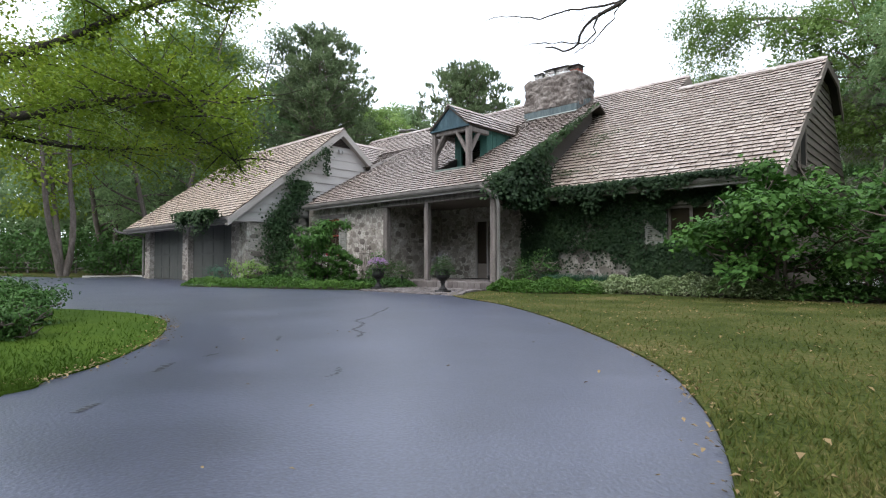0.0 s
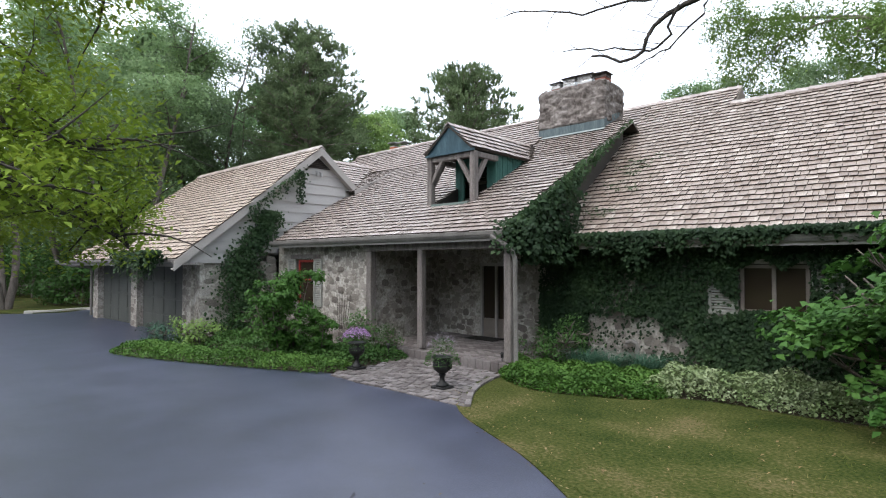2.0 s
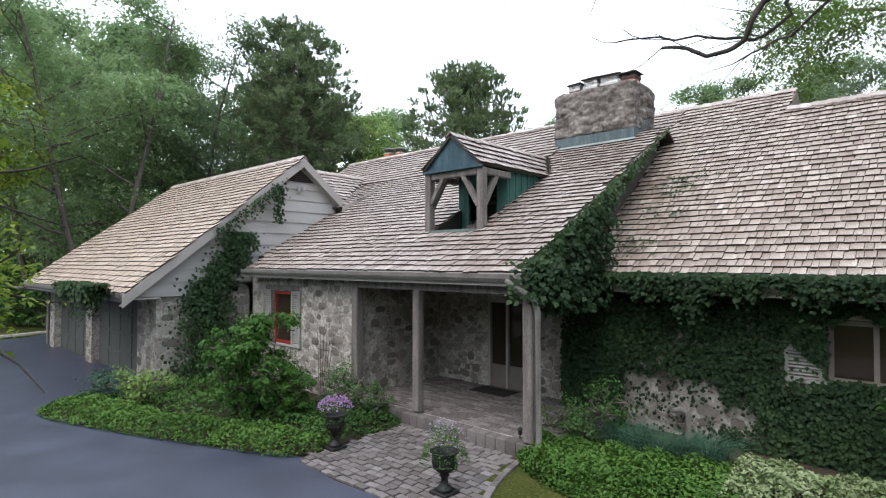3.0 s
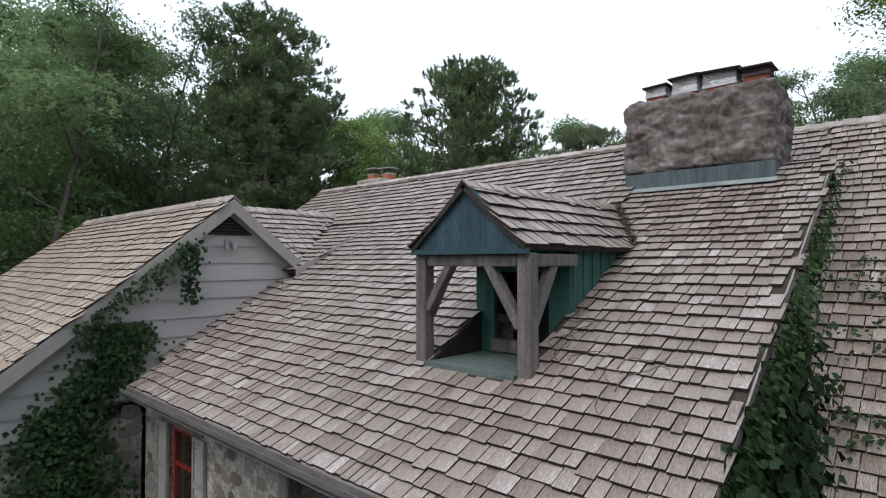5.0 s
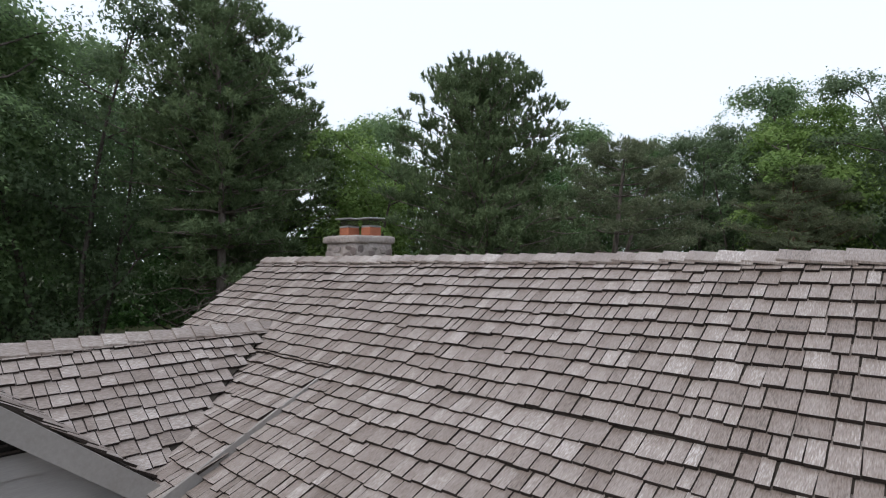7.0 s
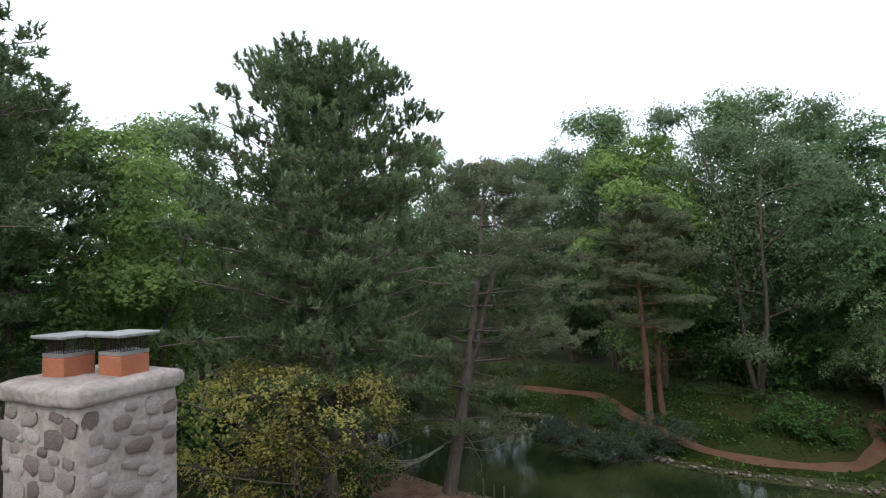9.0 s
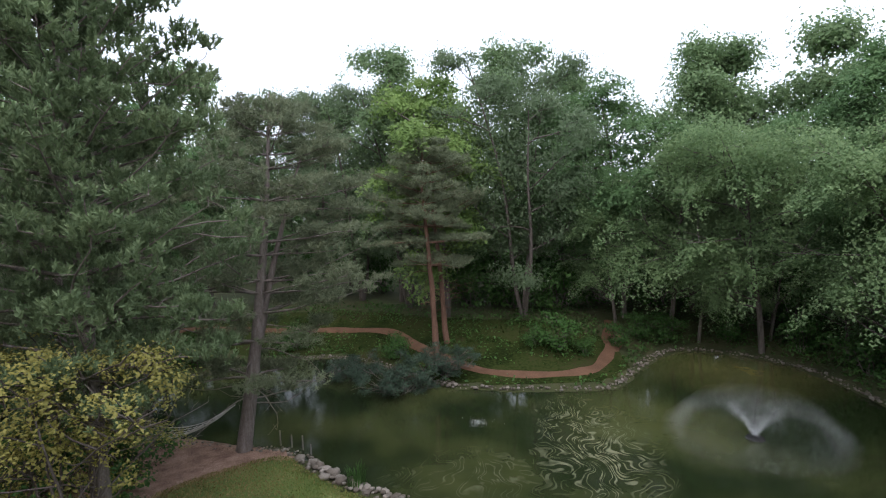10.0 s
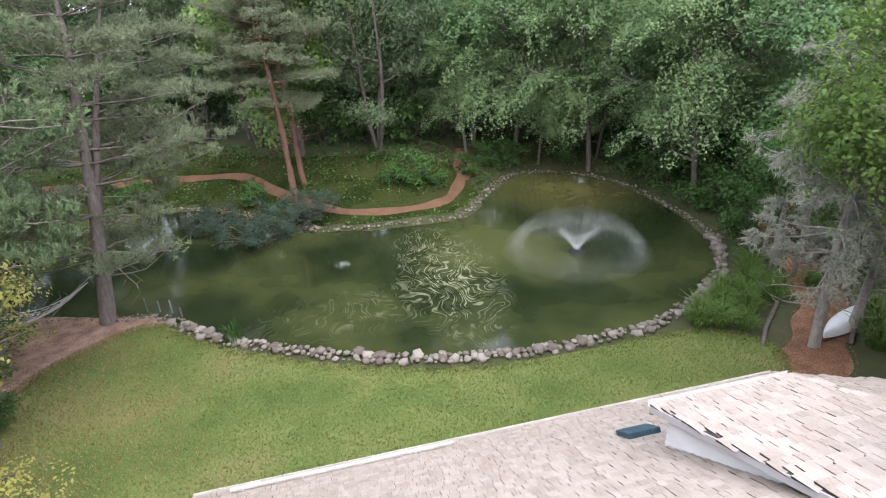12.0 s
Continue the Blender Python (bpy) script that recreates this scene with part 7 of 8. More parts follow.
# limbs of the tree on the island reaching over the drive
def island_tree():
    rng = np.random.default_rng(79)
    root = thing("tree", "spreading yellow-green tree with long low limbs over the drive", "tree")
    wood, tips = Soup(), []
    wood.tube([(-11.6, -1.2, -0.1), (-11.55, -1.0, 1.2), (-11.4, -0.7, 2.4), (-11.5, -0.3, 4.2), (-11.8, 0.2, 6.4), (-12, 0.6, 8.2)], [0.26, 0.22, 0.2, 0.15, 0.1, 0.04], 10)
    # main limbs, then forks along them
    for path, r in (([(-11.45, -0.8, 2.0), (-10.6, 0.8, 2.75), (-9.9, 1.7, 2.95), (-9.27, 2.4, 3.17), (-8.6, 3.0, 3.25), (-8.1, 3.5, 2.95)], 0.1),
                    ([(-11.4, -0.6, 2.6), (-10.9, 0.8, 3.6), (-10.2, 2.0, 4.2), (-9.6, 3.0, 4.9), (-9.2, 3.9, 5.3), (-9.0, 4.6, 5.4)], 0.09),
                    ([(-9.9, 1.7, 2.95), (-9.5, 2.7, 3.3), (-9.2, 3.5, 3.6), (-9.1, 4.2, 3.5)], 0.05),
                    ([(-9.27, 2.4, 3.17), (-9.4, 3.4, 3.0), (-9.6, 4.4, 2.75), (-9.75, 4.9, 2.4)], 0.03),
                    ([(-11.5, -0.2, 4.6), (-10.6, 1.2, 5.6), (-9.8, 2.6, 6.3), (-9.2, 4.0, 6.6)], 0.07),
                    ([(-11.8, 0.3, 6.4), (-11, 2, 7.2), (-10.4, 3.6, 7.4)], 0.05),
                    ([(-10.6, 0.8, 2.75), (-10.8, 2.4, 2.7), (-11.0, 3.8, 2.9), (-11.2, 5.0, 2.8)], 0.05)):
        pts = [Vector(p) for p in curve_loop(path, 3, closed=False)]
        wood.tube(pts, [r * (1 - 0.8 * i / (len(pts) - 1)) for i in range(len(pts))], 7)
        for i in range(3, len(pts)):
            if pts[i].y > min(-0.55 * pts[i].x, 3.1 - 0.325 * (pts[i].x + 3.4)) - 0.35:
                continue
            for _ in range(3):
                tw = limb(wood, rng, pts[i], (rng.normal(), rng.normal() + 0.2, 0.4 * rng.normal() + 0.45), rng.uniform(0.6, 1.5), 0.018, 0.004, 0.35, -0.02, 4, 4)
                tips += [tuple(q) for q in tw[1:]]
    wood.make("trunk", DARK_BARK, root, "dark crooked trunk and limbs", smooth=True)
    tips = np.array(tips)
    p = tips[rng.integers(0, len(tips), 36000)] + rng.normal(0, 0.18, (36000, 3))
    p = p[(p[:, 2] > 2.1) & (p[:, 1] < np.minimum(-0.55 * p[:, 0], 3.1 - 0.325 * (p[:, 0] + 3.4)) + rng.normal(0, 0.15, len(p)))]
    polys("crown", leaves_at(rng, p, 0.072, droop=0.3), 4, LEAF_YELLOW, root, "yellow-green leaves")
    return root


island_tree()

# bare twigs hanging in from a tree on the right lawn
twig_tree = thing("tree", "tall tree on the lawn with bare hanging twigs", "tree")
tw = Soup()
tw.tube([(3.2, 9.4, -0.1), (3.0, 9.5, 3), (2.4, 9.7, 6), (1.6, 9.8, 9), (1.2, 9.9, 12)], [0.24, 0.2, 0.17, 0.13, 0.06], 9)
for path, r in (([(2.0, 9.8, 7.4), (-0.5, 9.9, 7.6), (-3.0, 10, 6.8), (-4.66, 10, 5.84), (-5.2, 10, 5.72), (-5.55, 10, 5.5), (-5.86, 10, 5.18), (-6.45, 10, 5.4)], 0.06),
                ([(-4.66, 10, 5.84), (-5.1, 10.05, 5.9), (-5.9, 10.1, 6.05), (-6.55, 10, 6.08), (-7.5, 10, 6.4), (-8.0, 10, 6.5)], 0.022),
                ([(-5.2, 10, 5.72), (-5.45, 10.1, 5.35), (-5.75, 10.1, 5.3), (-6.3, 10.1, 5.5), (-7.0, 10.05, 5.62)], 0.018),
                ([(-4.66, 10, 5.84), (-5.0, 9.9, 5.4), (-5.4, 9.9, 5.12), (-5.7, 9.9, 5.05)], 0.015)):
    pts = [Vector(p) for p in curve_loop(path, 4, closed=False)]
    rr = np.random.default_rng(3)
    pts = [p + Vector(rr.normal(0, 0.02, 3)) for p in pts]
    tw.tube(pts, [r * (1 - 0.8 * i / (len(pts) - 1)) + 0.004 for i in range(len(pts))], 6)
    for i in range(4, len(pts), 2):
        limb(tw, rr, pts[i], (-0.8, rr.normal() * 0.4, rr.normal() * 0.5), 0.5, 0.007, 0.003, 0.4, 0, 3, 4)
tw.make("trunk", DARK_BARK, twig_tree, "dark bark and bare twigs", smooth=True)

# ---- ivy ----
def ivy(name, rng, p, out, size, label, material=None, depth=0.1):
    """Ivy leaves over a face: points p, pushed out along the vector out."""
    out = np.array(out, float)
    p = p + out * rng.uniform(0.02, depth, (len(p), 1)) + rng.normal(0, 0.015, p.shape)
    n = len(p)
    nrm = unit_rows(rng, n) * 0.5 + out * 0.75 + np.array([0, 0, 0.35])
    nrm /= np.linalg.norm(nrm, axis=1)[:, None]
    d = unit_rows(rng, n) * 0.6 + np.array([0, 0, -1.0])
    d -= nrm * (d * nrm).sum(1)[:, None]
    d /= np.linalg.norm(d, axis=1)[:, None]
    side = np.cross(nrm, d)
    s = size * rng.uniform(0.6, 1.3, (n, 1))
    q = np.stack([p - d * s * 0.45, p + side * s * 0.5 - d * s * 0.1, p + d * s * 0.6 - nrm * s * 0.1, p - side * s * 0.5 - d * s * 0.1], 1).reshape(-1, 3)
    return tagged(polys(name, q, 4, material or LEAF_IVY), label, "ivy", kind="stuff")


def clumpy(rng, p, scale=1.2, keep=0.55):
    """Thins points to uneven clumps."""
    v = np.sin(p[:, 0] * 2.1 * scale + 1.7 * np.sin(p[:, 2] * 1.9 * scale)) + np.sin(p[:, 2] * 2.7 * scale + p[:, 1] * 1.9 * scale + 1.3 * np.sin(p[:, 0] * 1.3 * scale))
    return p[v * 0.35 + rng.random(len(p)) > keep - 0.25]


rng = np.random.default_rng(83)
n = 44000
p = np.stack([rng.uniform(-10.3, -3.15, n), np.full(n, 14.66), rng.uniform(0.0, 2.85, n)], 1)
bare = ((p[:, 0] + 8.0) / 1.15) ** 2 + ((p[:, 2] - 0.6) / 0.6) ** 2 < 1 + 0.3 * np.sin(p[:, 0] * 9) + 0.2 * np.sin(p[:, 2] * 14)
pane = (p[:, 0] > -5.72) & (p[:, 0] < -4.5) & (p[:, 2] > 1.38) & (p[:, 2] < 2.3 + 0.1 * np.sin(p[:, 0] * 8))
leaf_gap = (p[:, 0] > -6.3) & (p[:, 0] < -5.75) & (p[:, 2] > 1.3) & (p[:, 2] < 2.0 - 0.9 * (p[:, 0] + 6.3))
p = p[~(bare & (rng.random(n) < 0.93)) & ~pane & ~(leaf_gap & (rng.random(n) < 0.9))]
# extra leaves beside the porch stand in for the overhang's deep shadow
p = np.concatenate([p, np.stack([rng.uniform(-10.3, -9.0, 7000), np.full(7000, 14.62), rng.uniform(0.2, 2.85, 7000)], 1)])
ivy("wall_ivy", rng, clumpy(rng, p, 1.5, 0.35), (0, -1, 0), 0.07, "dark green ivy on the stone wall and window edges, thickened for shade by the porch", depth=0.17)
n = 10000
x = rng.uniform(-9.9, -3.0, n)
drop = np.abs(rng.normal(0, 0.15, n)) * (1.3 + 0.45 * np.sin(x * 3.1) + 0.35 * np.sin(x * 7.3)) * np.clip((-2.6 - x) / 4.5, 0.3, 1)
ivy("eave_ivy", rng, np.stack([x, 13.98 + rng.uniform(-0.06, 0.25, n), 2.95 - np.clip(drop, -0.02, 0.8)], 1), (0, -1, 0.2), 0.078, "ivy hanging along the gutter of the wing", depth=0.14)
n = 8000
y = 11.8 + 6.0 * rng.random(n) ** 1.25
edge_z = FRONT_Z + FS * (y - FRONT_Y)
gap = edge_z - np.where(y < RIGHT_Y, 2.3, RIGHT_Z + RS * (y - RIGHT_Y))
part_ = np.clip(0.6 - 0.085 * (y - 11.8), 0.1, 0.55)
h = -rng.random(n) * gap * part_ * np.where(y < 14.1, 0.65, 1) + 0.06
px = PORCH_X1 + 0.05 + np.abs(rng.normal(0, 0.05, n)) * (1 + 0.9 * part_) - 0.2 * rng.random(n) * (rng.random(n) < 0.1) * (y < 14)
thin = rng.random(n) < np.clip(1.3 - 0.25 * (y - 11.8), 0.1, 1) * (0.75 + 0.35 * np.sin(y * 5.3) * np.sin(y * 2.1 + 1))
ivy("rake_ivy", rng, np.stack([px, y, edge_z + h], 1)[thin], (1, -0.2, 0.2), 0.072, "thick ivy climbing the edge of the porch roof", LEAF_VINE, depth=0.14)
n = 900
p = np.stack([rng.normal(-9.3, 0.16, n), rng.normal(12.2, 0.3, n), rng.uniform(2.5, 3.2, n)], 1)
ivy("corner_ivy", rng, p, (0.6, -0.7, 0.3), 0.095, "bushy ivy at the porch corner", depth=0.12)
n = 5200
y = 12.1 + 2.4 * rng.random(n)
p = np.stack([rng.normal(-9.3, 0.1, n), y, rng.uniform(0.3, 1.0, n) * (FRONT_Z + FS * (y - FRONT_Y))], 1)
ivy("shade_ivy", rng, p[p[:, 2] > 2.3], (1, 0, 0), 0.1, "ivy on the shaded porch end", depth=0.2)
# tendrils on the wing roof
n = 420
k = rng.integers(0, 14, n)
t = rng.random(n)
sx, sy = -9.3 + rng.random(14) * 0.3, 14.6 + rng.random(14) * 2.6
x = sx[k] + t * (0.5 + 0.9 * rng.random(14)[k])
y = sy[k] + t * 0.4 * np.sin(k * 2.0)
ivy("roof_tendrils", rng, np.stack([x, y, RIGHT_Z + RS * (y - RIGHT_Y) + 0.06], 1) + rng.normal(0, 0.03, (n, 3)), (0, -0.5, 0.8), 0.055, "light green tendrils creeping over the shingles", LEAF_VINE, 0.06)
# garage corner and gable
n = 4300
z = 3.9 * rng.random(n) ** 0.9
mid = 10.5 + 0.27 * z + 0.25 * np.sin(z * 2.2)
p = np.stack([np.full(n, -18.95), mid + rng.normal(0, 0.42, n) * (1.15 - 0.16 * z), z + 0.1], 1)
p = p[(p[:, 2] < GAR_EZ + GS * (p[:, 1] - GAR_EY) - 0.15)]
ivy("gable_ivy", rng, p, (1, 0, 0.1), 0.085, "ivy climbing the garage gable", LEAF_VINE, 0.25)
n = 420
y = rng.uniform(10.9, 13.0, n)
p = np.stack([np.full(n, -18.62), y, GAR_EZ + GS * (y - GAR_EY) - np.abs(rng.normal(0.1, 0.22, n)) - 0.15], 1)
ivy("rake_vine", rng, clumpy(rng, p), (1, 0, 0.1), 0.075, "thin vine along the gable edge", depth=0.1)
n = 220
y = 12.8 + 0.18 * rng.normal(0, 0.5, n)
ivy("hanging_vine", rng, np.stack([np.full(n, -18.66), y, 5.4 - 1.1 * rng.random(n) ** 1.3], 1), (1, 0, 0), 0.075, "vine hanging from the gable edge", depth=0.08)
n = 4200
x = rng.uniform(-22.0, -18.9, n)
p = np.stack([x, 8.3 + rng.uniform(-0.15, 0.35, n), 2.62 - np.abs(rng.normal(0, 0.28, n)) * (0.5 + 0.5 * (x + 22) / 3.1) * (1 + 0.6 * np.sin(x * 4))], 1)
ivy("garage_eave_ivy", rng, p, (0, -1, 0.2), 0.09, "ivy hanging from the garage eave", LEAF_VINE, 0.16)

# ---- planting beds ----
def bed(name, outline, high, count, size, material, label, seed):
    """A cushion of leaves over dark soil, rounded off at its edge."""
    rng = np.random.default_rng(seed)
    lo, hi = outline.min(0), outline.max(0)
    q = rng.uniform(lo, hi, (int(count * 2.2), 2))
    d = -edge_distance(q[:, 0], q[:, 1], outline)
    q, d = q[d > 0][:count], d[d > 0][:count]
    top = high * np.sqrt(np.clip(d / 0.35, 0, 1)) * (0.8 + 0.2 * np.sin(q[:, 0] * 3.1) * np.sin(q[:, 1] * 2.7) + 0.12 * np.sin(q[:, 0] * 9 + q[:, 1] * 7))
    z = top * rng.uniform(0.55, 1.08, len(q)) + 0.03
    p = np.column_stack([q, z])
    ob = polys(name, leaves_at(rng, p, size, flat=0.6, ratio=0.6), 4, material)
    return tagged(ob, label, "groundcover", kind="stuff")


BED_L = curve_loop([(-18.3, 7.15), (-16, 7.75), (-13.3, 8.85), (-12.3, 9.3), (-12.15, 10.2), (-12.25, 11.8), (-14.2, 11.9), (-18.7, 11.9), (-18.8, 9.8), (-19.0, 7.8)], 6)
BED_R = curve_loop([(-9.45, 11.55), (-8.6, 10.95), (-7.6, 10.95), (-5.7, 12.1), (-4.0, 12.1), (-2.5, 12.3), (2.5, 12.5), (6, 13), (6, 15.2), (-3, 15.0), (-3.1, 14.6), (-9.3, 14.6), (-9.7, 12.6)], 6)
flat_patch("ground_bed", BED_L, 0.018, SOIL, "dark soil of the planting bed", "soil", 0.06)
flat_patch("ground_bed", BED_R, 0.03, SOIL, "dark soil of the planting bed", "soil", 0.06)
front_l = curve_loop([(-18.3, 7.02), (-15.95, 7.6), (-13.25, 8.7), (-12.2, 9.2), (-12.1, 10.0), (-13.2, 10.0), (-15, 9.2), (-17, 8.6), (-18.9, 8.3)], 6)
bed("groundcover", front_l, 0.26, 15000, 0.06, LEAF_COVER, "bright green low groundcover edging the drive", 91)
bed("groundcover", curve_loop([(-18.6, 8.5), (-16.5, 8.75), (-14.6, 9.3), (-13.4, 10.1), (-13.8, 10.8), (-15.2, 11.5), (-18.6, 11.5)], 6), 0.3, 9000, 0.075, LEAF_DEEP, "mixed green groundcover under the bushes", 96)
bed("groundcover", curve_loop([(-12.3, 10.1), (-12.2, 11.7), (-14, 11.8), (-14.6, 10.8), (-13.4, 10.2)], 6), 0.26, 5500, 0.06, LEAF_DEEP, "dark green groundcover beside the brick path", 92)
bed("groundcover", curve_loop([(-9.4, 11.6), (-8.5, 11.0), (-7.6, 11.0), (-6.2, 11.75), (-6.4, 13.2), (-8, 13.1), (-9.6, 12.5)], 6), 0.34, 17000, 0.065, LEAF_COVER, "dense green groundcover in front of the stone wall", 93)
bed("groundcover", curve_loop([(-6.6, 11.75), (-5.7, 12.2), (-4.0, 12.2), (-2.6, 12.4), (-2.6, 13.3), (-4.6, 13.7), (-6.6, 13.4)], 6), 0.45, 15000, 0.065, LEAF_PALE, "white-edged variegated groundcover mound", 94)
bed("groundcover", curve_loop([(-2.6, 12.4), (2.4, 12.6), (5.5, 13.1), (5, 14.6), (-2.6, 14.4)], 6), 0.3, 6000, 0.11, LEAF_DEEP, "shaded groundcover under the bush", 95)


def tuft(name, seed, count, high, width, spread, material, label, category, lean=0.5):
    """A clump of strap leaves."""
    rng = np.random.default_rng(seed)
    a = rng.uniform(0, 2 * math.pi, count)
    r = spread * np.sqrt(rng.random(count))
    base = np.stack([r * np.cos(a), r * np.sin(a), np.zeros(count)], 1)
    out = np.stack([np.cos(a + rng.normal(0, 0.6, count)), np.sin(a + rng.normal(0, 0.6, count)), np.zeros(count)], 1) * (lean * rng.uniform(0.3, 1.2, count))[:, None]
    h = high * rng.uniform(0.6, 1.1, count)[:, None]
    up = np.array([0, 0, 1.0])
    m, t = base + out * h * 0.4 + up * h * 0.7, base + out * h * 1.1 + up * h * 0.85
    side = np.stack([-np.sin(a), np.cos(a), np.zeros(count)], 1) * width / 2
    q = np.concatenate([np.stack([base - side, base + side, m + side, m - side], 1), np.stack([m - side, m + side, t + side * 0.15, t - side * 0.15], 1)]).reshape(-1, 3)
    return tagged(polys(name, q, 4, material), label, category)


# bushes of the left bed
bush = broadleaf("bush", 101, 2.5, 0.56, 0.1, LEAF_BRIGHT, 0.09, 12500, trunk=0.03, stems=5, limbs=26, lobe=0.34, clumps=110, ratio=0.5, label="upright glossy green bush in front of the window", category="bush")
stand(bush, -14.5, 9.75, 0)
again(bush, -14.0, 10.4, 100, 0.55)
small_bush = broadleaf("bush", 103, 0.85, 0.5, 0.05, LEAF_LIME, 0.07, 1500, trunk=0.015, stems=4, limbs=14, lobe=0.4, label="small yellow-green bush in the groundcover", category="bush")
stand(small_bush, -17.2, 8.75, 0)
grey_bush = broadleaf("bush", 107, 0.6, 0.5, 0.05, LEAF_BLUE, 0.05, 1800, trunk=0.012, stems=5, limbs=14, lobe=0.4, label="low grey-green bush beside the drive", category="bush")
stand(grey_bush, -18.5, 8.4, 0)
wild = broadleaf("bush", 109, 1.0, 0.6, 0.05, LEAF_DEEP, 0.06, 1700, trunk=0.012, stems=5, limbs=16, lobe=0.4, label="loose dark green perennial in the bed", category="bush")
stand(wild, -13.3, 11.0, 0)
for x, y, s in ((-15.6, 11.0, 1.0), (-16.6, 10.6, 0.8), (-17.6, 10.9, 1.1), (-12.9, 11.5, 0.7), (-8.9, 13.3, 1.0), (-9.2, 12.9, 0.8)):
    again(wild, x, y, wood_rng.uniform(0, 360), s)
blue = tuft("grass_clump", 113, 500, 0.5, 0.012, 0.3, LEAF_BLUE, "blue-green fine grass clump in the bed", "plant", 0.9)
blue.location = (-7.7, 12.95, 0.03)
tagged(blue, group="blue grass clumps")
for x, y in ((-7.1, 13.3), (-8.3, 13.2)):
    copy_thing(blue, pose(x, y, 0.03, 0, 0, x * 40))

# big-leaved small tree at the right end of the wall
redbud = broadleaf("tree", 127, 2.6, 1.75, 0.35, LEAF_BRIGHT, 0.12, 10500, trunk=0.06, stems=4, limbs=26, lobe=0.26, clumps=60, ratio=0.8, shelf=0.9, label="small tree with large round bright green leaves by the wall")
stand(redbud, -2.8, 12.95, 0, 0.93)
again(redbud, -0.7, 13.2, 130, 0.9)
again(redbud, 4.5, 14.5, 250, 1.1)
# dark bushes on the island
island_bush = broadleaf("bush", 131, 0.55, 0.75, 0.03, LEAF_DEEP, 0.075, 4200, trunk=0.008, stems=6, limbs=26, lobe=0.4, label="low dark green bush on the grass island", category="bush")
stand(island_bush, -7.3, 0.7, 0, 0.62)
for x, y, s in ((-8.0, 1.25, 1.0), (-6.6, 0.9, 0.8), (-6.5, -0.1, 0.95), (-9.3, 0.9, 1.2), (-8.2, -0.4, 1.1), (-10.4, 1.4, 1.0), (-10.4, 0.2, 1.2), (-7.4, -1.3, 1.0)):
    again(island_bush, x, y, wood_rng.uniform(0, 360), s * 0.62)

# ---- lawn blades and fallen leaves near the drive ----
def blades(name, outline, near, count, seed, label, material):
    """Grass blades, thickest round the point near and thinning out from it."""
    rng = np.random.default_rng(seed)
    r, a = 0.5 * np.exp(rng.random(count) * math.log(34)), rng.uniform(0, 2 * math.pi, count)
    q = np.stack([near[0] + r * np.cos(a), near[1] + r * np.sin(a)], 1)
    ok = inside(q[:, 0], q[:, 1], outline)
    q, r = q[ok], r[ok]
    n = len(q)
    a = rng.uniform(0, 2 * math.pi, n)
    h = rng.uniform(0.02, 0.055, n)
    lean = rng.normal(0, 0.025, (n, 2))
    b = np.column_stack([q, np.full(n, 0.03)])
    side = np.stack([np.cos(a), np.sin(a), np.zeros(n)], 1) * (rng.uniform(0.003, 0.006, n) * (1 + r * 0.05))[:, None]
    t = b + np.column_stack([lean, h])
    return tagged(polys(name, np.stack([b - side, b + side, t], 1).reshape(-1, 3), 3, material), label, "grass", kind="stuff")


blades("grass", LAWN_R, (0.6, 1.0), 190000, 137, "short lawn grass blades", BLADE)
blades("grass", ISLAND, (-3.4, 0.6), 60000, 149, "short green island grass blades", BLADE_GREEN)
rng = np.random.default_rng(151)
q = rng.uniform((-8, 0.5), (5, 11.5), (1300, 2))
q = q[inside(q[:, 0], q[:, 1], LAWN_R)]
leaf_cloud("fallen_leaves", rng, np.column_stack([q, np.full(len(q), 0.065)]), 0.04, LEAF_DRY, "dry fallen leaves scattered on the lawn", "leaves", 0.85)
line = LAWN_R[6:60]
k = rng.integers(0, len(line), 420)
q = line[k] + rng.normal(0, 0.07, (420, 2))
k = rng.integers(10, 40, 300)
q = np.concatenate([q, ISLAND[k] + rng.normal(0, 0.07, (300, 2)), rng.uniform((-7, -1), (0, 8), (60, 2))])
leaf_cloud("edge_litter", rng, np.column_stack([q, np.full(len(q), 0.045)]), 0.03, LEAF_DRY, "dry leaf litter along the edge of the drive", "leaves", 0.85)

# tufts that roughen the back lawn
rng = np.random.default_rng(173)
q = rng.uniform((-30, 25), (-2, 41.5), (220000, 2))
q = q[inside(q[:, 0], q[:, 1], BACK_LAWN)]
b = np.column_stack([q, land(q[:, 0], q[:, 1]) + 0.04])
a = rng.uniform(0, 6.283, len(q))
side = np.stack([np.cos(a), np.sin(a), np.zeros(len(q))], 1) * rng.uniform(0.01, 0.03, (len(q), 1))
tip = b + np.column_stack([rng.normal(0, 0.045, (len(q), 2)), rng.uniform(0.035, 0.11, len(q))])
dry = rng.random(len(q)) < np.clip((-21.5 - q[:, 0] - 0.25 * (q[:, 1] - 34) + 1.6 * np.sin(q[:, 0] * 1.3 + 2 * np.sin(q[:, 1] * 0.8))) / 6, 0.01, 0.85)
tri = np.stack([b - side, b + side, tip], 1)
tagged(polys("grass", tri[~dry].reshape(-1, 3), 3, BLADE_BACK), "short grass of the back lawn", "grass", kind="stuff")
tagged(polys("grass", tri[dry].reshape(-1, 3), 3, BLADE_DRY), "dry brownish grass towards the mulch bed", "grass", kind="stuff")

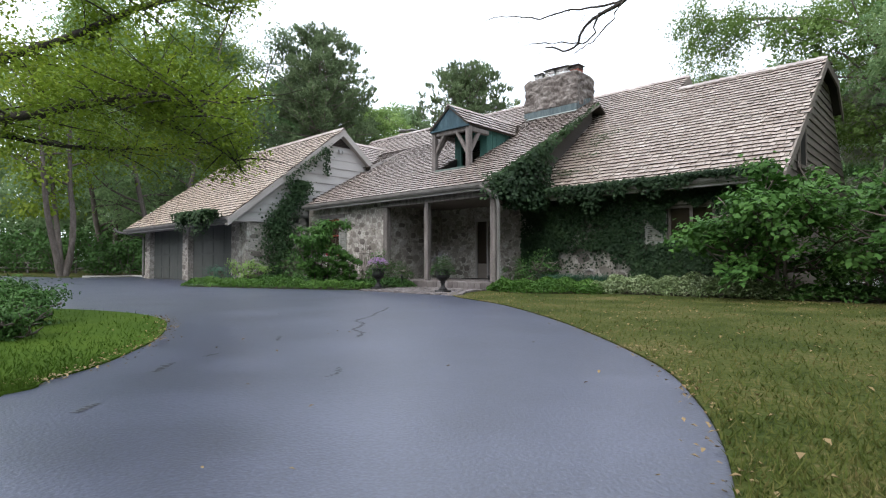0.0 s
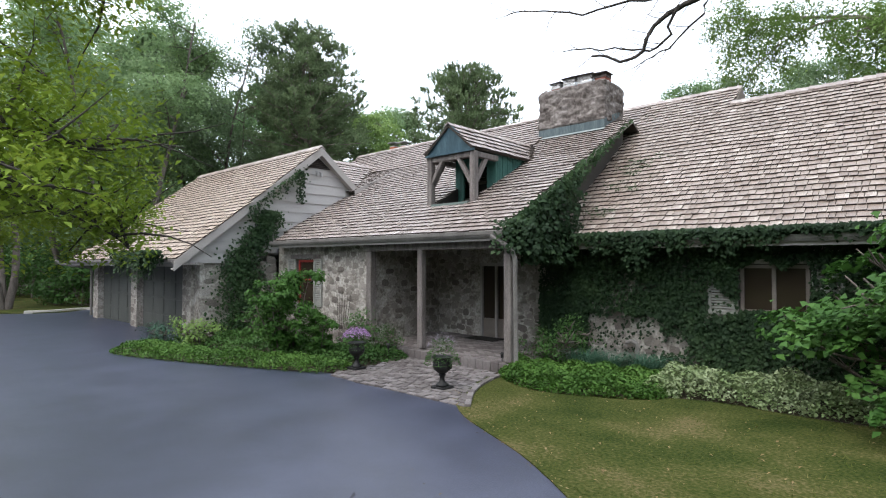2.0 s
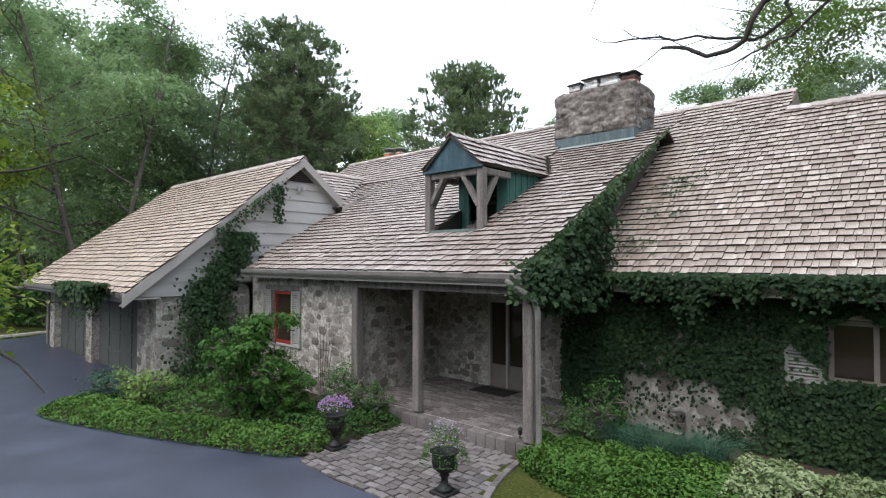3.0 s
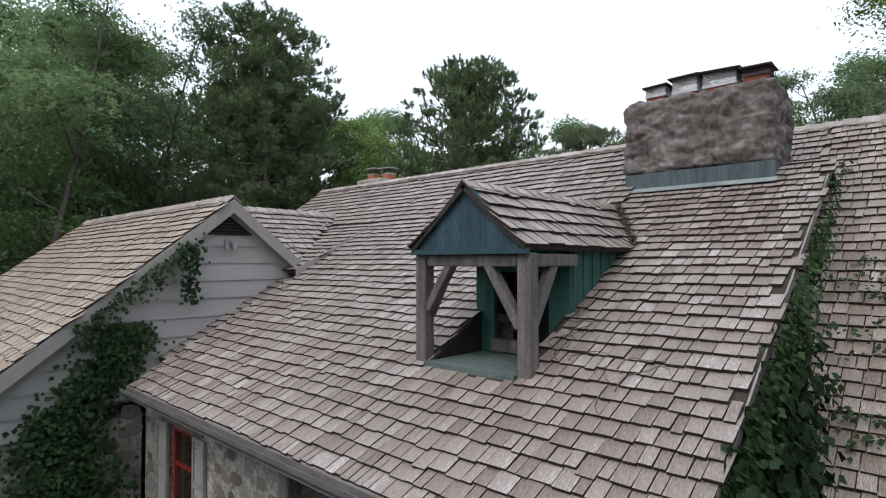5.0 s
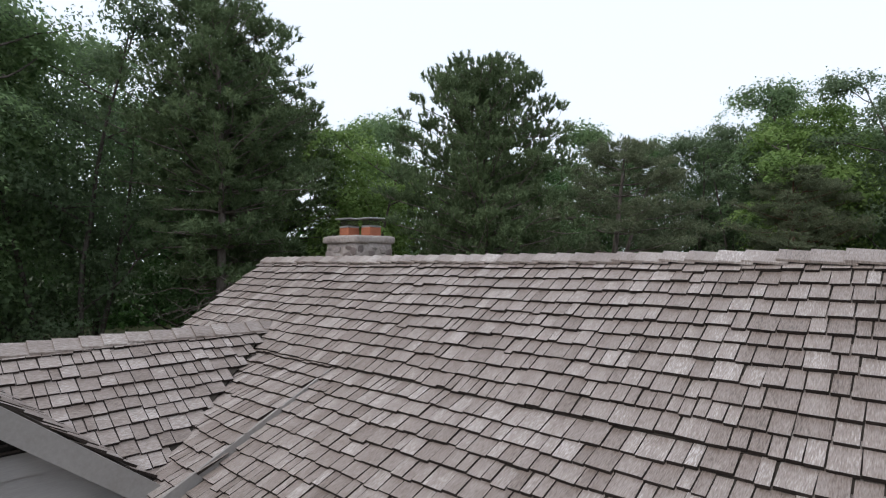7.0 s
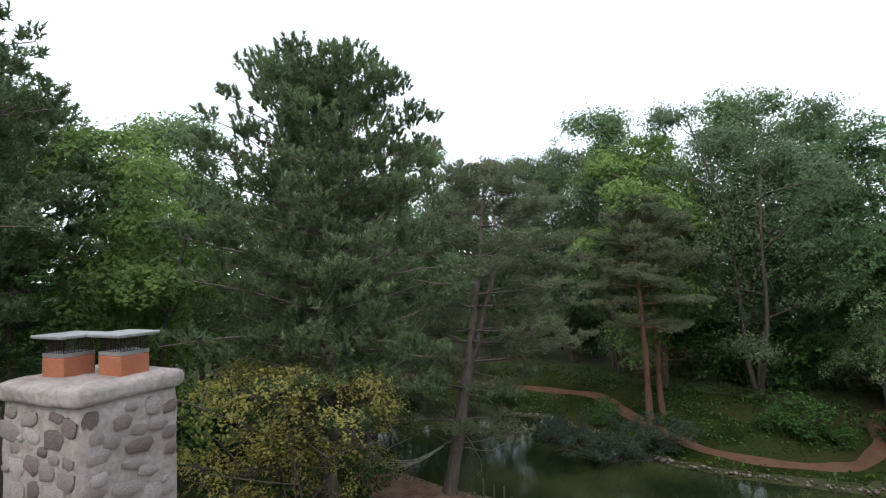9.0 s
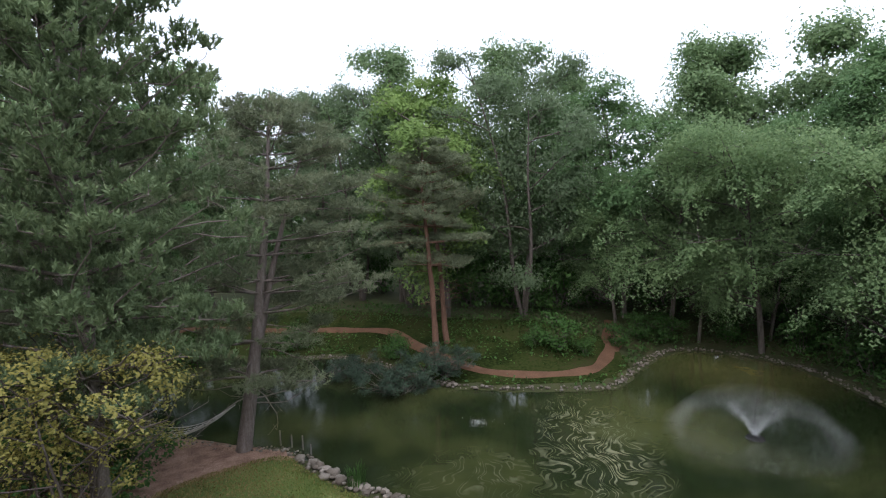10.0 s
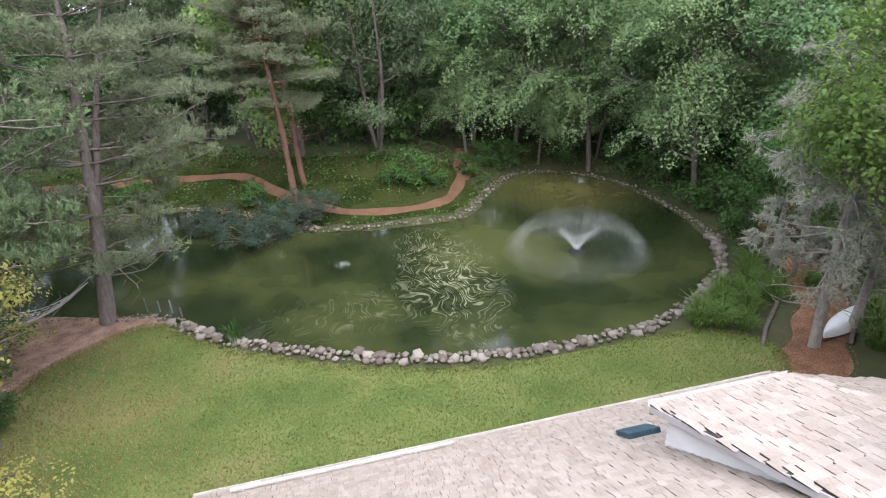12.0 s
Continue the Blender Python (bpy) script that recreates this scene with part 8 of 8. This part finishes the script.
# planting at the pond
lily = tuft("daylily", 157, 160, 0.75, 0.035, 0.35, LEAF_MAPLE, "arching green daylily clump on the pond bank", "plant", 0.8)
lily.location = (-3.6, 33.9, land1(-3.6, 33.9))
tagged(lily, group="daylilies by the pond")
for x, y, s in [(-2.9, 33.6, 1.1), (-2.3, 34.2, 1), (-3.0, 34.5, 1.1), (-1.8, 34.9, 1.2), (-1.2, 34.0, 1.1), (-0.6, 34.9, 1.2), (-0.9, 35.8, 1.1), (0.2, 35.6, 1.2), (0.4, 34.5, 1), (1.0, 36.6, 1.1), (1.2, 35.4, 1.0), (1.9, 37.5, 1.1), (-2.2, 33.0, 0.9), (0.9, 30.4, 1.1), (1.6, 30.9, 1.1), (0.4, 29.8, 1.0), (2.2, 31.6, 1.1), (2.6, 34.6, 1.0)]:
    copy_thing(lily, pose(x, y, land1(x, y), 0, 0, x * 77) @ Matrix.Diagonal((s, s, s, 1)))
reed = tuft("reeds", 163, 120, 1.0, 0.018, 0.4, LEAF_DEEP, "tall green reeds at the water's edge", "plant", 0.25)
reed.location = (-22.3, 38.7, WATER_Z)

# ---- brick path, urns, cracks, pond stones, fountain, hammock, canoe ----
PATH = np.array([(-8.35, 9.27), (-9.6, 9.22), (-11.0, 9.12), (-12.05, 9.32), (-12.15, 11.78), (-9.45, 11.78), (-9.3, 11.0), (-8.95, 10.1)])
path = flat_patch("path_brick", PATH, 0.012, SOIL, "curved brick path to the porch step", "path", 0.06)
prng = random.Random(8)
row, y = 0, 9.2
while y < 11.8:
    x = -12.3 + (row % 2) * 0.1
    while x < -8.2:
        wd = prng.uniform(0.17, 0.24)
        if inside([x + wd / 2], [y + 0.07], PATH)[0]:
            lay(path, x + wd / 2, y + 0.07, 0.02 + prng.uniform(-0.01, 0.008), wd - 0.022, 0.118 + prng.uniform(-0.008, 0.006), 0.06, prng.gauss(0, 0.035), "paver")
        x += wd
    y += 0.14
    row += 1
# the soldier course along the lawn
edge_line = curve_loop([(-8.3, 9.25), (-8.9, 10.1), (-9.25, 11.0), (-9.4, 11.7)], 5, closed=False)
for (xa, ya), (xb, yb) in zip(edge_line[:-1], edge_line[1:]):
    lay(path, (xa + xb) / 2 + 0.06, (ya + yb) / 2, 0.035, 0.1, math.hypot(xb - xa, yb - ya) - 0.01, 0.08, math.atan2(yb - ya, xb - xa) - math.pi / 2, "edging_stone")


def urn(seed, purple):
    """A cast-iron garden urn on a square foot, planted."""
    root = thing("garden_urn", "dark cast-iron garden urn with " + ("purple" if purple else "pale lilac") + " flowers beside the brick path", "urn", "planted urns")
    Soup().cbox((-0.15, -0.15, 0), (0.15, 0.15, 0.06), 0.008).make("plinth", IRON, root)
    Soup().lathe([(0.1, 0.06), (0.12, 0.08), (0.1, 0.1), (0.055, 0.14), (0.045, 0.2), (0.05, 0.24), (0.075, 0.26), (0.055, 0.28), (0.1, 0.31), (0.155, 0.36), (0.175, 0.42), (0.165, 0.48), (0.16, 0.53), (0.195, 0.57), (0.205, 0.585), (0.185, 0.59), (0.15, 0.56), (0.0, 0.55)], n=24).make("bowl", IRON, root, smooth=True)
    for sx in (-1, 1):
        Soup().tube([(sx * 0.15, 0, 0.37), (sx * 0.22, 0, 0.4), (sx * 0.23, 0, 0.47), (sx * 0.17, 0, 0.5)], [0.012] * 4, 6).make("handle", IRON, root)
    rng = np.random.default_rng(seed)
    n = 480 if purple else 900
    a, r = rng.uniform(0, 6.283, n), 0.34 * np.sqrt(rng.random(n))
    z = 0.58 + (0.24 if purple else 0.34) * np.sqrt(np.clip(1 - (r / 0.32) ** 2, 0, 1)) * rng.uniform(0.3, 1.1, n) - 0.12 * (r > 0.22)
    polys("foliage", leaves_at(rng, np.stack([r * np.cos(a), r * np.sin(a), z], 1), 0.042, ratio=0.4), 4, LEAF_DEEP, root, "trailing green foliage")
    n = 420 if purple else 190
    a, r = rng.uniform(0, 6.283, n), 0.31 * np.sqrt(rng.random(n))
    z = 0.62 + (0.25 if purple else 0.36) * np.sqrt(np.clip(1 - (r / 0.33) ** 2, 0, 1)) * rng.uniform(0.75, 1.15, n)
    tagged(polys("blossom", leaves_at(rng, np.stack([r * np.cos(a), r * np.sin(a), z], 1), 0.035 if purple else 0.026, ratio=0.9), 4, FLOWER if purple else FLOWER_PALE, root, "small purple flowers" if purple else "small pale lilac flowers"), kind="stuff")
    return root


urn(5, True).location = (-11.95, 9.95, 0.03)
urn(6, False).location = (-9.38, 9.88, 0.03)


def path_light(x, y):
    root = thing("path_light", "small black garden path light in the bed", "lamp", "path lights", at=(x, y, 0.02))
    Soup().tube([(0, 0, 0), (0, 0, 0.3)], [0.01, 0.01], 6).make("stake", IRON, root)
    Soup().lathe([(0.03, 0.28), (0.035, 0.36), (0.055, 0.365), (0.02, 0.4), (0, 0.405)], n=12).make("head", IRON, root)


for x, y in ((-9.62, 12.0), (-12.35, 11.2)):
    path_light(x, y)

# wire trellis against the stone
tr = thing("trellis", "rusty wire trellis fan against the stone wall", "trellis", at=(-15.2, 11.95, 0))
for k in range(6):
    Soup().tube([(-0.12 + 0.05 * k, 0, 0), (-0.32 + 0.13 * k, 0.08, 1.5)], [0.008, 0.006], 5).make("rod", BLACK_METAL, tr)
for z in (0.6, 1.1):
    Soup().tube([(-0.12 - 0.13 * z, 0.05, z), (0.13 + 0.13 * z, 0.05, z)], [0.006, 0.006], 5).make("crossbar", BLACK_METAL, tr)
# curved vent pipe in front of the wall
Soup().tube([(-7.75, 14.5, 0), (-7.75, 14.5, 0.42), (-7.78, 14.48, 0.52), (-7.87, 14.45, 0.57), (-7.96, 14.42, 0.53), (-7.99, 14.4, 0.46)], [0.05] * 6, 10).make("vent_pipe", GUTTER, house, "pale curved vent pipe")


def ribbon(name, line, width, label):
    c = curve_loop(line, 6, closed=False)
    d = np.gradient(c, axis=0)
    d /= np.linalg.norm(d, axis=1)[:, None] + 1e-9
    s = Soup()
    for i, (p, q) in enumerate(zip(c, d)):
        w = width * (0.6 + 0.4 * math.sin(i * 1.9)) * min(1, 0.3 + min(i, len(c) - 1 - i) * 0.4)
        wob = 0.02 * math.sin(i * 2.7)
        for sgn in (-1, 1):
            s.v.append((p[0] - q[1] * (w * sgn + wob), p[1] + q[0] * (w * sgn + wob), 0.0235))
    s.f = [(2 * i, 2 * i + 1, 2 * i + 3, 2 * i + 2) for i in range(len(c) - 1)]
    return tagged(s.make(name, SEALER), label, "crack")


for line, w in (([(-6.98, 6.02), (-6.6, 5.62), (-6.3, 5.22), (-5.98, 4.87), (-5.8, 4.58), (-5.6, 4.3), (-5.35, 4.22), (-5.09, 3.98), (-4.9, 3.73), (-4.6, 3.62), (-4.35, 3.35)], 0.03), ([(-4.39, 1.98), (-4.35, 1.9), (-4.33, 1.84)], 0.025), ([(-4.22, 1.58), (-4.08, 1.45), (-3.94, 1.35)], 0.03), ([(-3.28, 0.85), (-3.22, 0.78), (-3.15, 0.72)], 0.025), ([(-5.0, 2.9), (-4.8, 2.75), (-4.7, 2.7)], 0.02), ([(-3.2, 2.3), (-3.05, 2.2), (-2.98, 2.05)], 0.015)):
    ribbon("crack_seal", line, w, "black tar seal over a crack in the drive")

# ---- pond stones ----
ROCKS = [lump_mesh("rock", 40 + k, ROCK, rough=0.3) for k in range(8)]
prng = random.Random(21)
step = np.diff(np.vstack([POND, POND[:1]]), axis=0)
far_stones = Soup()
pond_n = len(POND)
made = 0
for i in range(pond_n):
    a, d = POND[i], step[i]
    ln = float(np.hypot(*d))
    near = a[1] < 41.5 and -26.5 < a[0] < 2.6
    out = np.array([d[1], -d[0]]) / (ln + 1e-9)
    if inside([a[0] + out[0] * 0.3], [a[1] + out[1] * 0.3], POND)[0]:
        out = -out
    k = 0.0
    while k < ln:
        f = k / ln
        for row in range(3):
            r = (prng.uniform(0.1, 0.23) if prng.random() < 0.3 else prng.uniform(0.05, 0.13)) * (1.0 if near else 0.55)
            off = -0.12 + 0.2 * row + prng.uniform(-0.12, 0.12)
            if not near and prng.random() < 0.25:
                continue
            x, y = a + d * f + out * off
            z = max(WATER_Z, land1(x, y) + 0.02) + prng.uniform(-0.03, 0.06)
            m = Matrix.Translation((x, y, z)) @ Euler((prng.uniform(-0.3, 0.3), prng.uniform(-0.3, 0.3), prng.uniform(0, 6.3))).to_matrix().to_4x4() @ Matrix.Diagonal((r * prng.uniform(0.8, 1.3), r, r * prng.uniform(0.55, 0.85), 1))
            if near and r > 0.075 and made < 296:
                ob = new("pond_rock", prng.choice(ROCKS))
                ob.matrix_basis = m
                tagged(ob, "rounded pale field stone edging the pond", "rock", "pond edge stones")
                made += 1
            else:
                me = prng.choice(ROCKS)
                far_stones.add([m @ v.co for v in me.vertices], [tuple(p.vertices) for p in me.polygons])
        k += prng.uniform(0.2, 0.34) if near else prng.uniform(0.15, 0.3)
tagged(far_stones.make("edge_stones", ROCK, smooth=True), "small grey stones along the pond's far edge", "rocks", kind="stuff")

# ---- fountain ----
fx, fy = -5.05, 42.05
fountain = thing("fountain", "floating fountain throwing a trumpet of spray with a wide ring", "fountain", at=(fx, fy, WATER_Z))
Soup().lathe([(0.0, -0.1), (0.38, -0.08), (0.42, 0.02), (0.38, 0.07), (0.12, 0.1), (0.08, 0.2), (0.0, 0.2)], n=18).make("float", IRON, fountain, "dark floating pump housing")
rng = np.random.default_rng(31)
n = 90000
ang = rng.uniform(0, 2 * math.pi, n)
reach = 3.5 * (1 + rng.normal(0, 0.07, n))
t = rng.random(n)
t = np.where(rng.random(n) < 0.13, t ** 1.3 * 0.3, np.where(rng.random(n) < 0.32, 0.25 + 0.75 * t, 1 - np.abs(rng.normal(0, 0.11, n))))
t = np.clip(t, 0, 1)
top = 1.6 * (1 + rng.normal(0, 0.12, n))
z = 4 * top * t * (1 - t) + 0.08
r = reach * t + rng.normal(0, 0.03, n)
p = np.stack([r * np.cos(ang), r * np.sin(ang), np.maximum(z, 0.01)], 1)
p[:, :2] += rng.normal(0, 0.04, (n, 2))
d = unit_rows(rng, n)
s = np.cross(d, unit_rows(rng, n))
size = rng.uniform(0.0028, 0.0062, (n, 1)) * (1 + 0.6 * (t[:, None] < 0.3))
polys("spray", np.stack([p - s * size, p + s * size, p + d * size * 2.2], 1).reshape(-1, 3), 3, SPRAY, fountain, "white water droplets")
# a weak bubbler nearer the lawn
bub = thing("bubbler", "small bubbling aerator breaking the pond surface", "fountain", at=(-17.3, 44.6, WATER_Z))
n = 180
a, rr = rng.uniform(0, 6.283, n), np.abs(rng.normal(0, 0.35, n))
p = np.stack([rr * np.cos(a), rr * np.sin(a), 0.02 + 0.12 * np.exp(-(rr / 0.2) ** 2) * rng.random(n)], 1)
d = unit_rows(rng, n)
s = np.cross(d, unit_rows(rng, n))
polys("spray", np.stack([p - s * 0.016, p + s * 0.016, p + d * 0.04], 1).reshape(-1, 3), 3, SPRAY, bub, "white bubbles")

# ---- hammock by the leaning pine ----
ham = thing("hammock", "pale rope net hammock slung between trees on the bank", "hammock")
ha, hb = Vector((-28.0, 41.2, 0.75)), Vector((-32.8, 40.0, 0.6))


def sag(u, v):
    p = ha.lerp(hb, 0.16 + 0.68 * u)
    wide = 0.62
    return p + Vector((0.24, 0.97, 0)) * (v * wide) + Vector((0, 0, -1.0 * 4 * (0.16 + 0.68 * u) * (0.84 - 0.68 * u) + 0.14 * v * v))


for k in range(9):
    v = -1 + k / 4
    pts = [ha] + [sag(i / 10, v) for i in range(11)] + [hb]
    Soup().tube(pts, [0.012 if abs(v) < 1 else 0.02] * len(pts), 4).make("cord", ROPE, ham)
for k in range(15):
    Soup().tube([sag(k / 14, -1 + j / 3) for j in range(7)], [0.01] * 7, 4).make("cross_cord", ROPE, ham)
for u in (0, 1):
    Soup().tube([sag(u, -1.05), sag(u, 1.05)], [0.03, 0.03], 8).make("spreader_bar", TIMBER, ham, "wooden spreader bar")

# ---- upturned canoe beside the path ----
canoe = thing("canoe", "white upturned canoe lying between tree trunks", "canoe", at=(1.1, 31.6, land1(1.1, 31.6)))
canoe.rotation_euler = (0, radians(4), radians(22))
s, n, m = Soup(), 17, 9
for i in range(n):
    u = i / (n - 1) * 2 - 1
    w, h = 0.42 * (1 - abs(u) ** 2.4), 0.36 * (1 - 0.25 * u * u)
    for j in range(m):
        a = math.pi * j / (m - 1)
        s.v.append((u * 2.1, w * math.cos(a), h * math.sin(a) ** 0.7 + 0.02 - 0.0 * u))
s.f = [(i * m + j, i * m + j + 1, (i + 1) * m + j + 1, (i + 1) * m + j) for i in range(n - 1) for j in range(m - 1)]
s.make("hull", WHITE_PAINT, canoe, smooth=True)
Soup().tube([(u * 2.1 / 8, 0.43 * (1 - abs(u / 8) ** 2.4), 0.03) for u in range(-8, 9)], [0.02] * 17, 6).make("gunwale", TIMBER, canoe)
# log edging along the wood-chip path
lg = Soup().tube([(-2.6, 31.6, land1(-2.6, 31.6) + 0.06), (-1.6, 32.6, land1(-1.6, 32.6) + 0.06), (0.2, 34.0, land1(0.2, 34.0) + 0.06), (0.9, 34.8, land1(0.9, 34.8) + 0.06)], [0.08, 0.09, 0.08, 0.07], 7)
tagged(lg.make("log", BARK, smooth=True), "grey log edging the wood-chip path", "log")
# slim trunks beside the path
for x, y, h, r in ((2.6, 37.6, 6.2, 0.11), (2.1, 36.5, 5.4, 0.13), (2.7, 35.8, 5.8, 0.12)):
    root = thing("tree", "slim grey trunk of a young tree beside the path", "tree", "slim trees by the path", at=(x, y, land1(x, y)))
    Soup().tube([(0, 0, -0.1), (0.05, 0.05, h * 0.5), (0.12, 0.1, h)], [r, r * 0.85, r * 0.4], 8).make("trunk", PALE_BARK, root, smooth=True)
    rr = np.random.default_rng(int(h * 10 + x * 10))
    pp = rr.normal(0, 1, (3400, 3)) * np.array([1.1, 1.1, 0.8]) + np.array([0.25, 0.1, h - 0.6])
    polys("crown", leaves_at(rr, pp, 0.14), 4, LEAF_DEEP, root)
# loose wood chips on the near path
rng = np.random.default_rng(181)
c = curve_loop(NEAR_PATH, 12, closed=False)
q = c[rng.integers(0, len(c), 9000)] + rng.uniform(-0.95, 0.95, (9000, 2)) * 0.95
leaf_cloud("wood_chips", rng, np.column_stack([q, land(q[:, 0], q[:, 1]) + 0.085]), 0.07, CHIPS, "loose orange wood chips on the path", "wood chips", 0.85, ratio=0.4)
lg = Soup().tube([(x, y, land1(x, y) + 0.06) for x, y in ((-0.2, 30.3), (1.6, 31.6), (3.0, 33.2), (4.2, 35.0), (4.9, 37.0))], [0.08, 0.09, 0.09, 0.08, 0.07], 7)
tagged(lg.make("log", BARK, smooth=True), "grey log edging the far side of the path", "log")
# stakes standing in the shallows
for x, y, h in ((-26.6, 42.6, 0.75), (-26.0, 42.4, 0.6), (-25.4, 42.1, 0.7), (-24.9, 41.6, 0.5)):
    tagged(Soup().cbox((x - 0.03, y - 0.03, WATER_Z - 0.3), (x + 0.03, y + 0.03, WATER_Z + h), 0.008).make("stake", TIMBER), "grey wooden stake in the shallow water", "stake", "stakes in the pond")
# low rail fence at the wood's edge
for k in range(7):
    f = thing("fence", "weathered split-rail fence section at the edge of the woods", "fence", "split-rail fence", at=(-44 - 2.4 * k, 11.5 - 1.0 * k, 0))
    f.rotation_euler = (0, 0, radians(22.6))
    Soup().cbox((-0.06, -0.06, -0.1), (0.06, 0.06, 0.95), 0.01).make("post", TIMBER, f)
    for z in (0.4, 0.78):
        Soup().tube([(0, 0, z), (-1.3, 0.02, z + 0.02), (-2.62, 0, z)], [0.045, 0.05, 0.045], 6).make("rail", TIMBER, f)
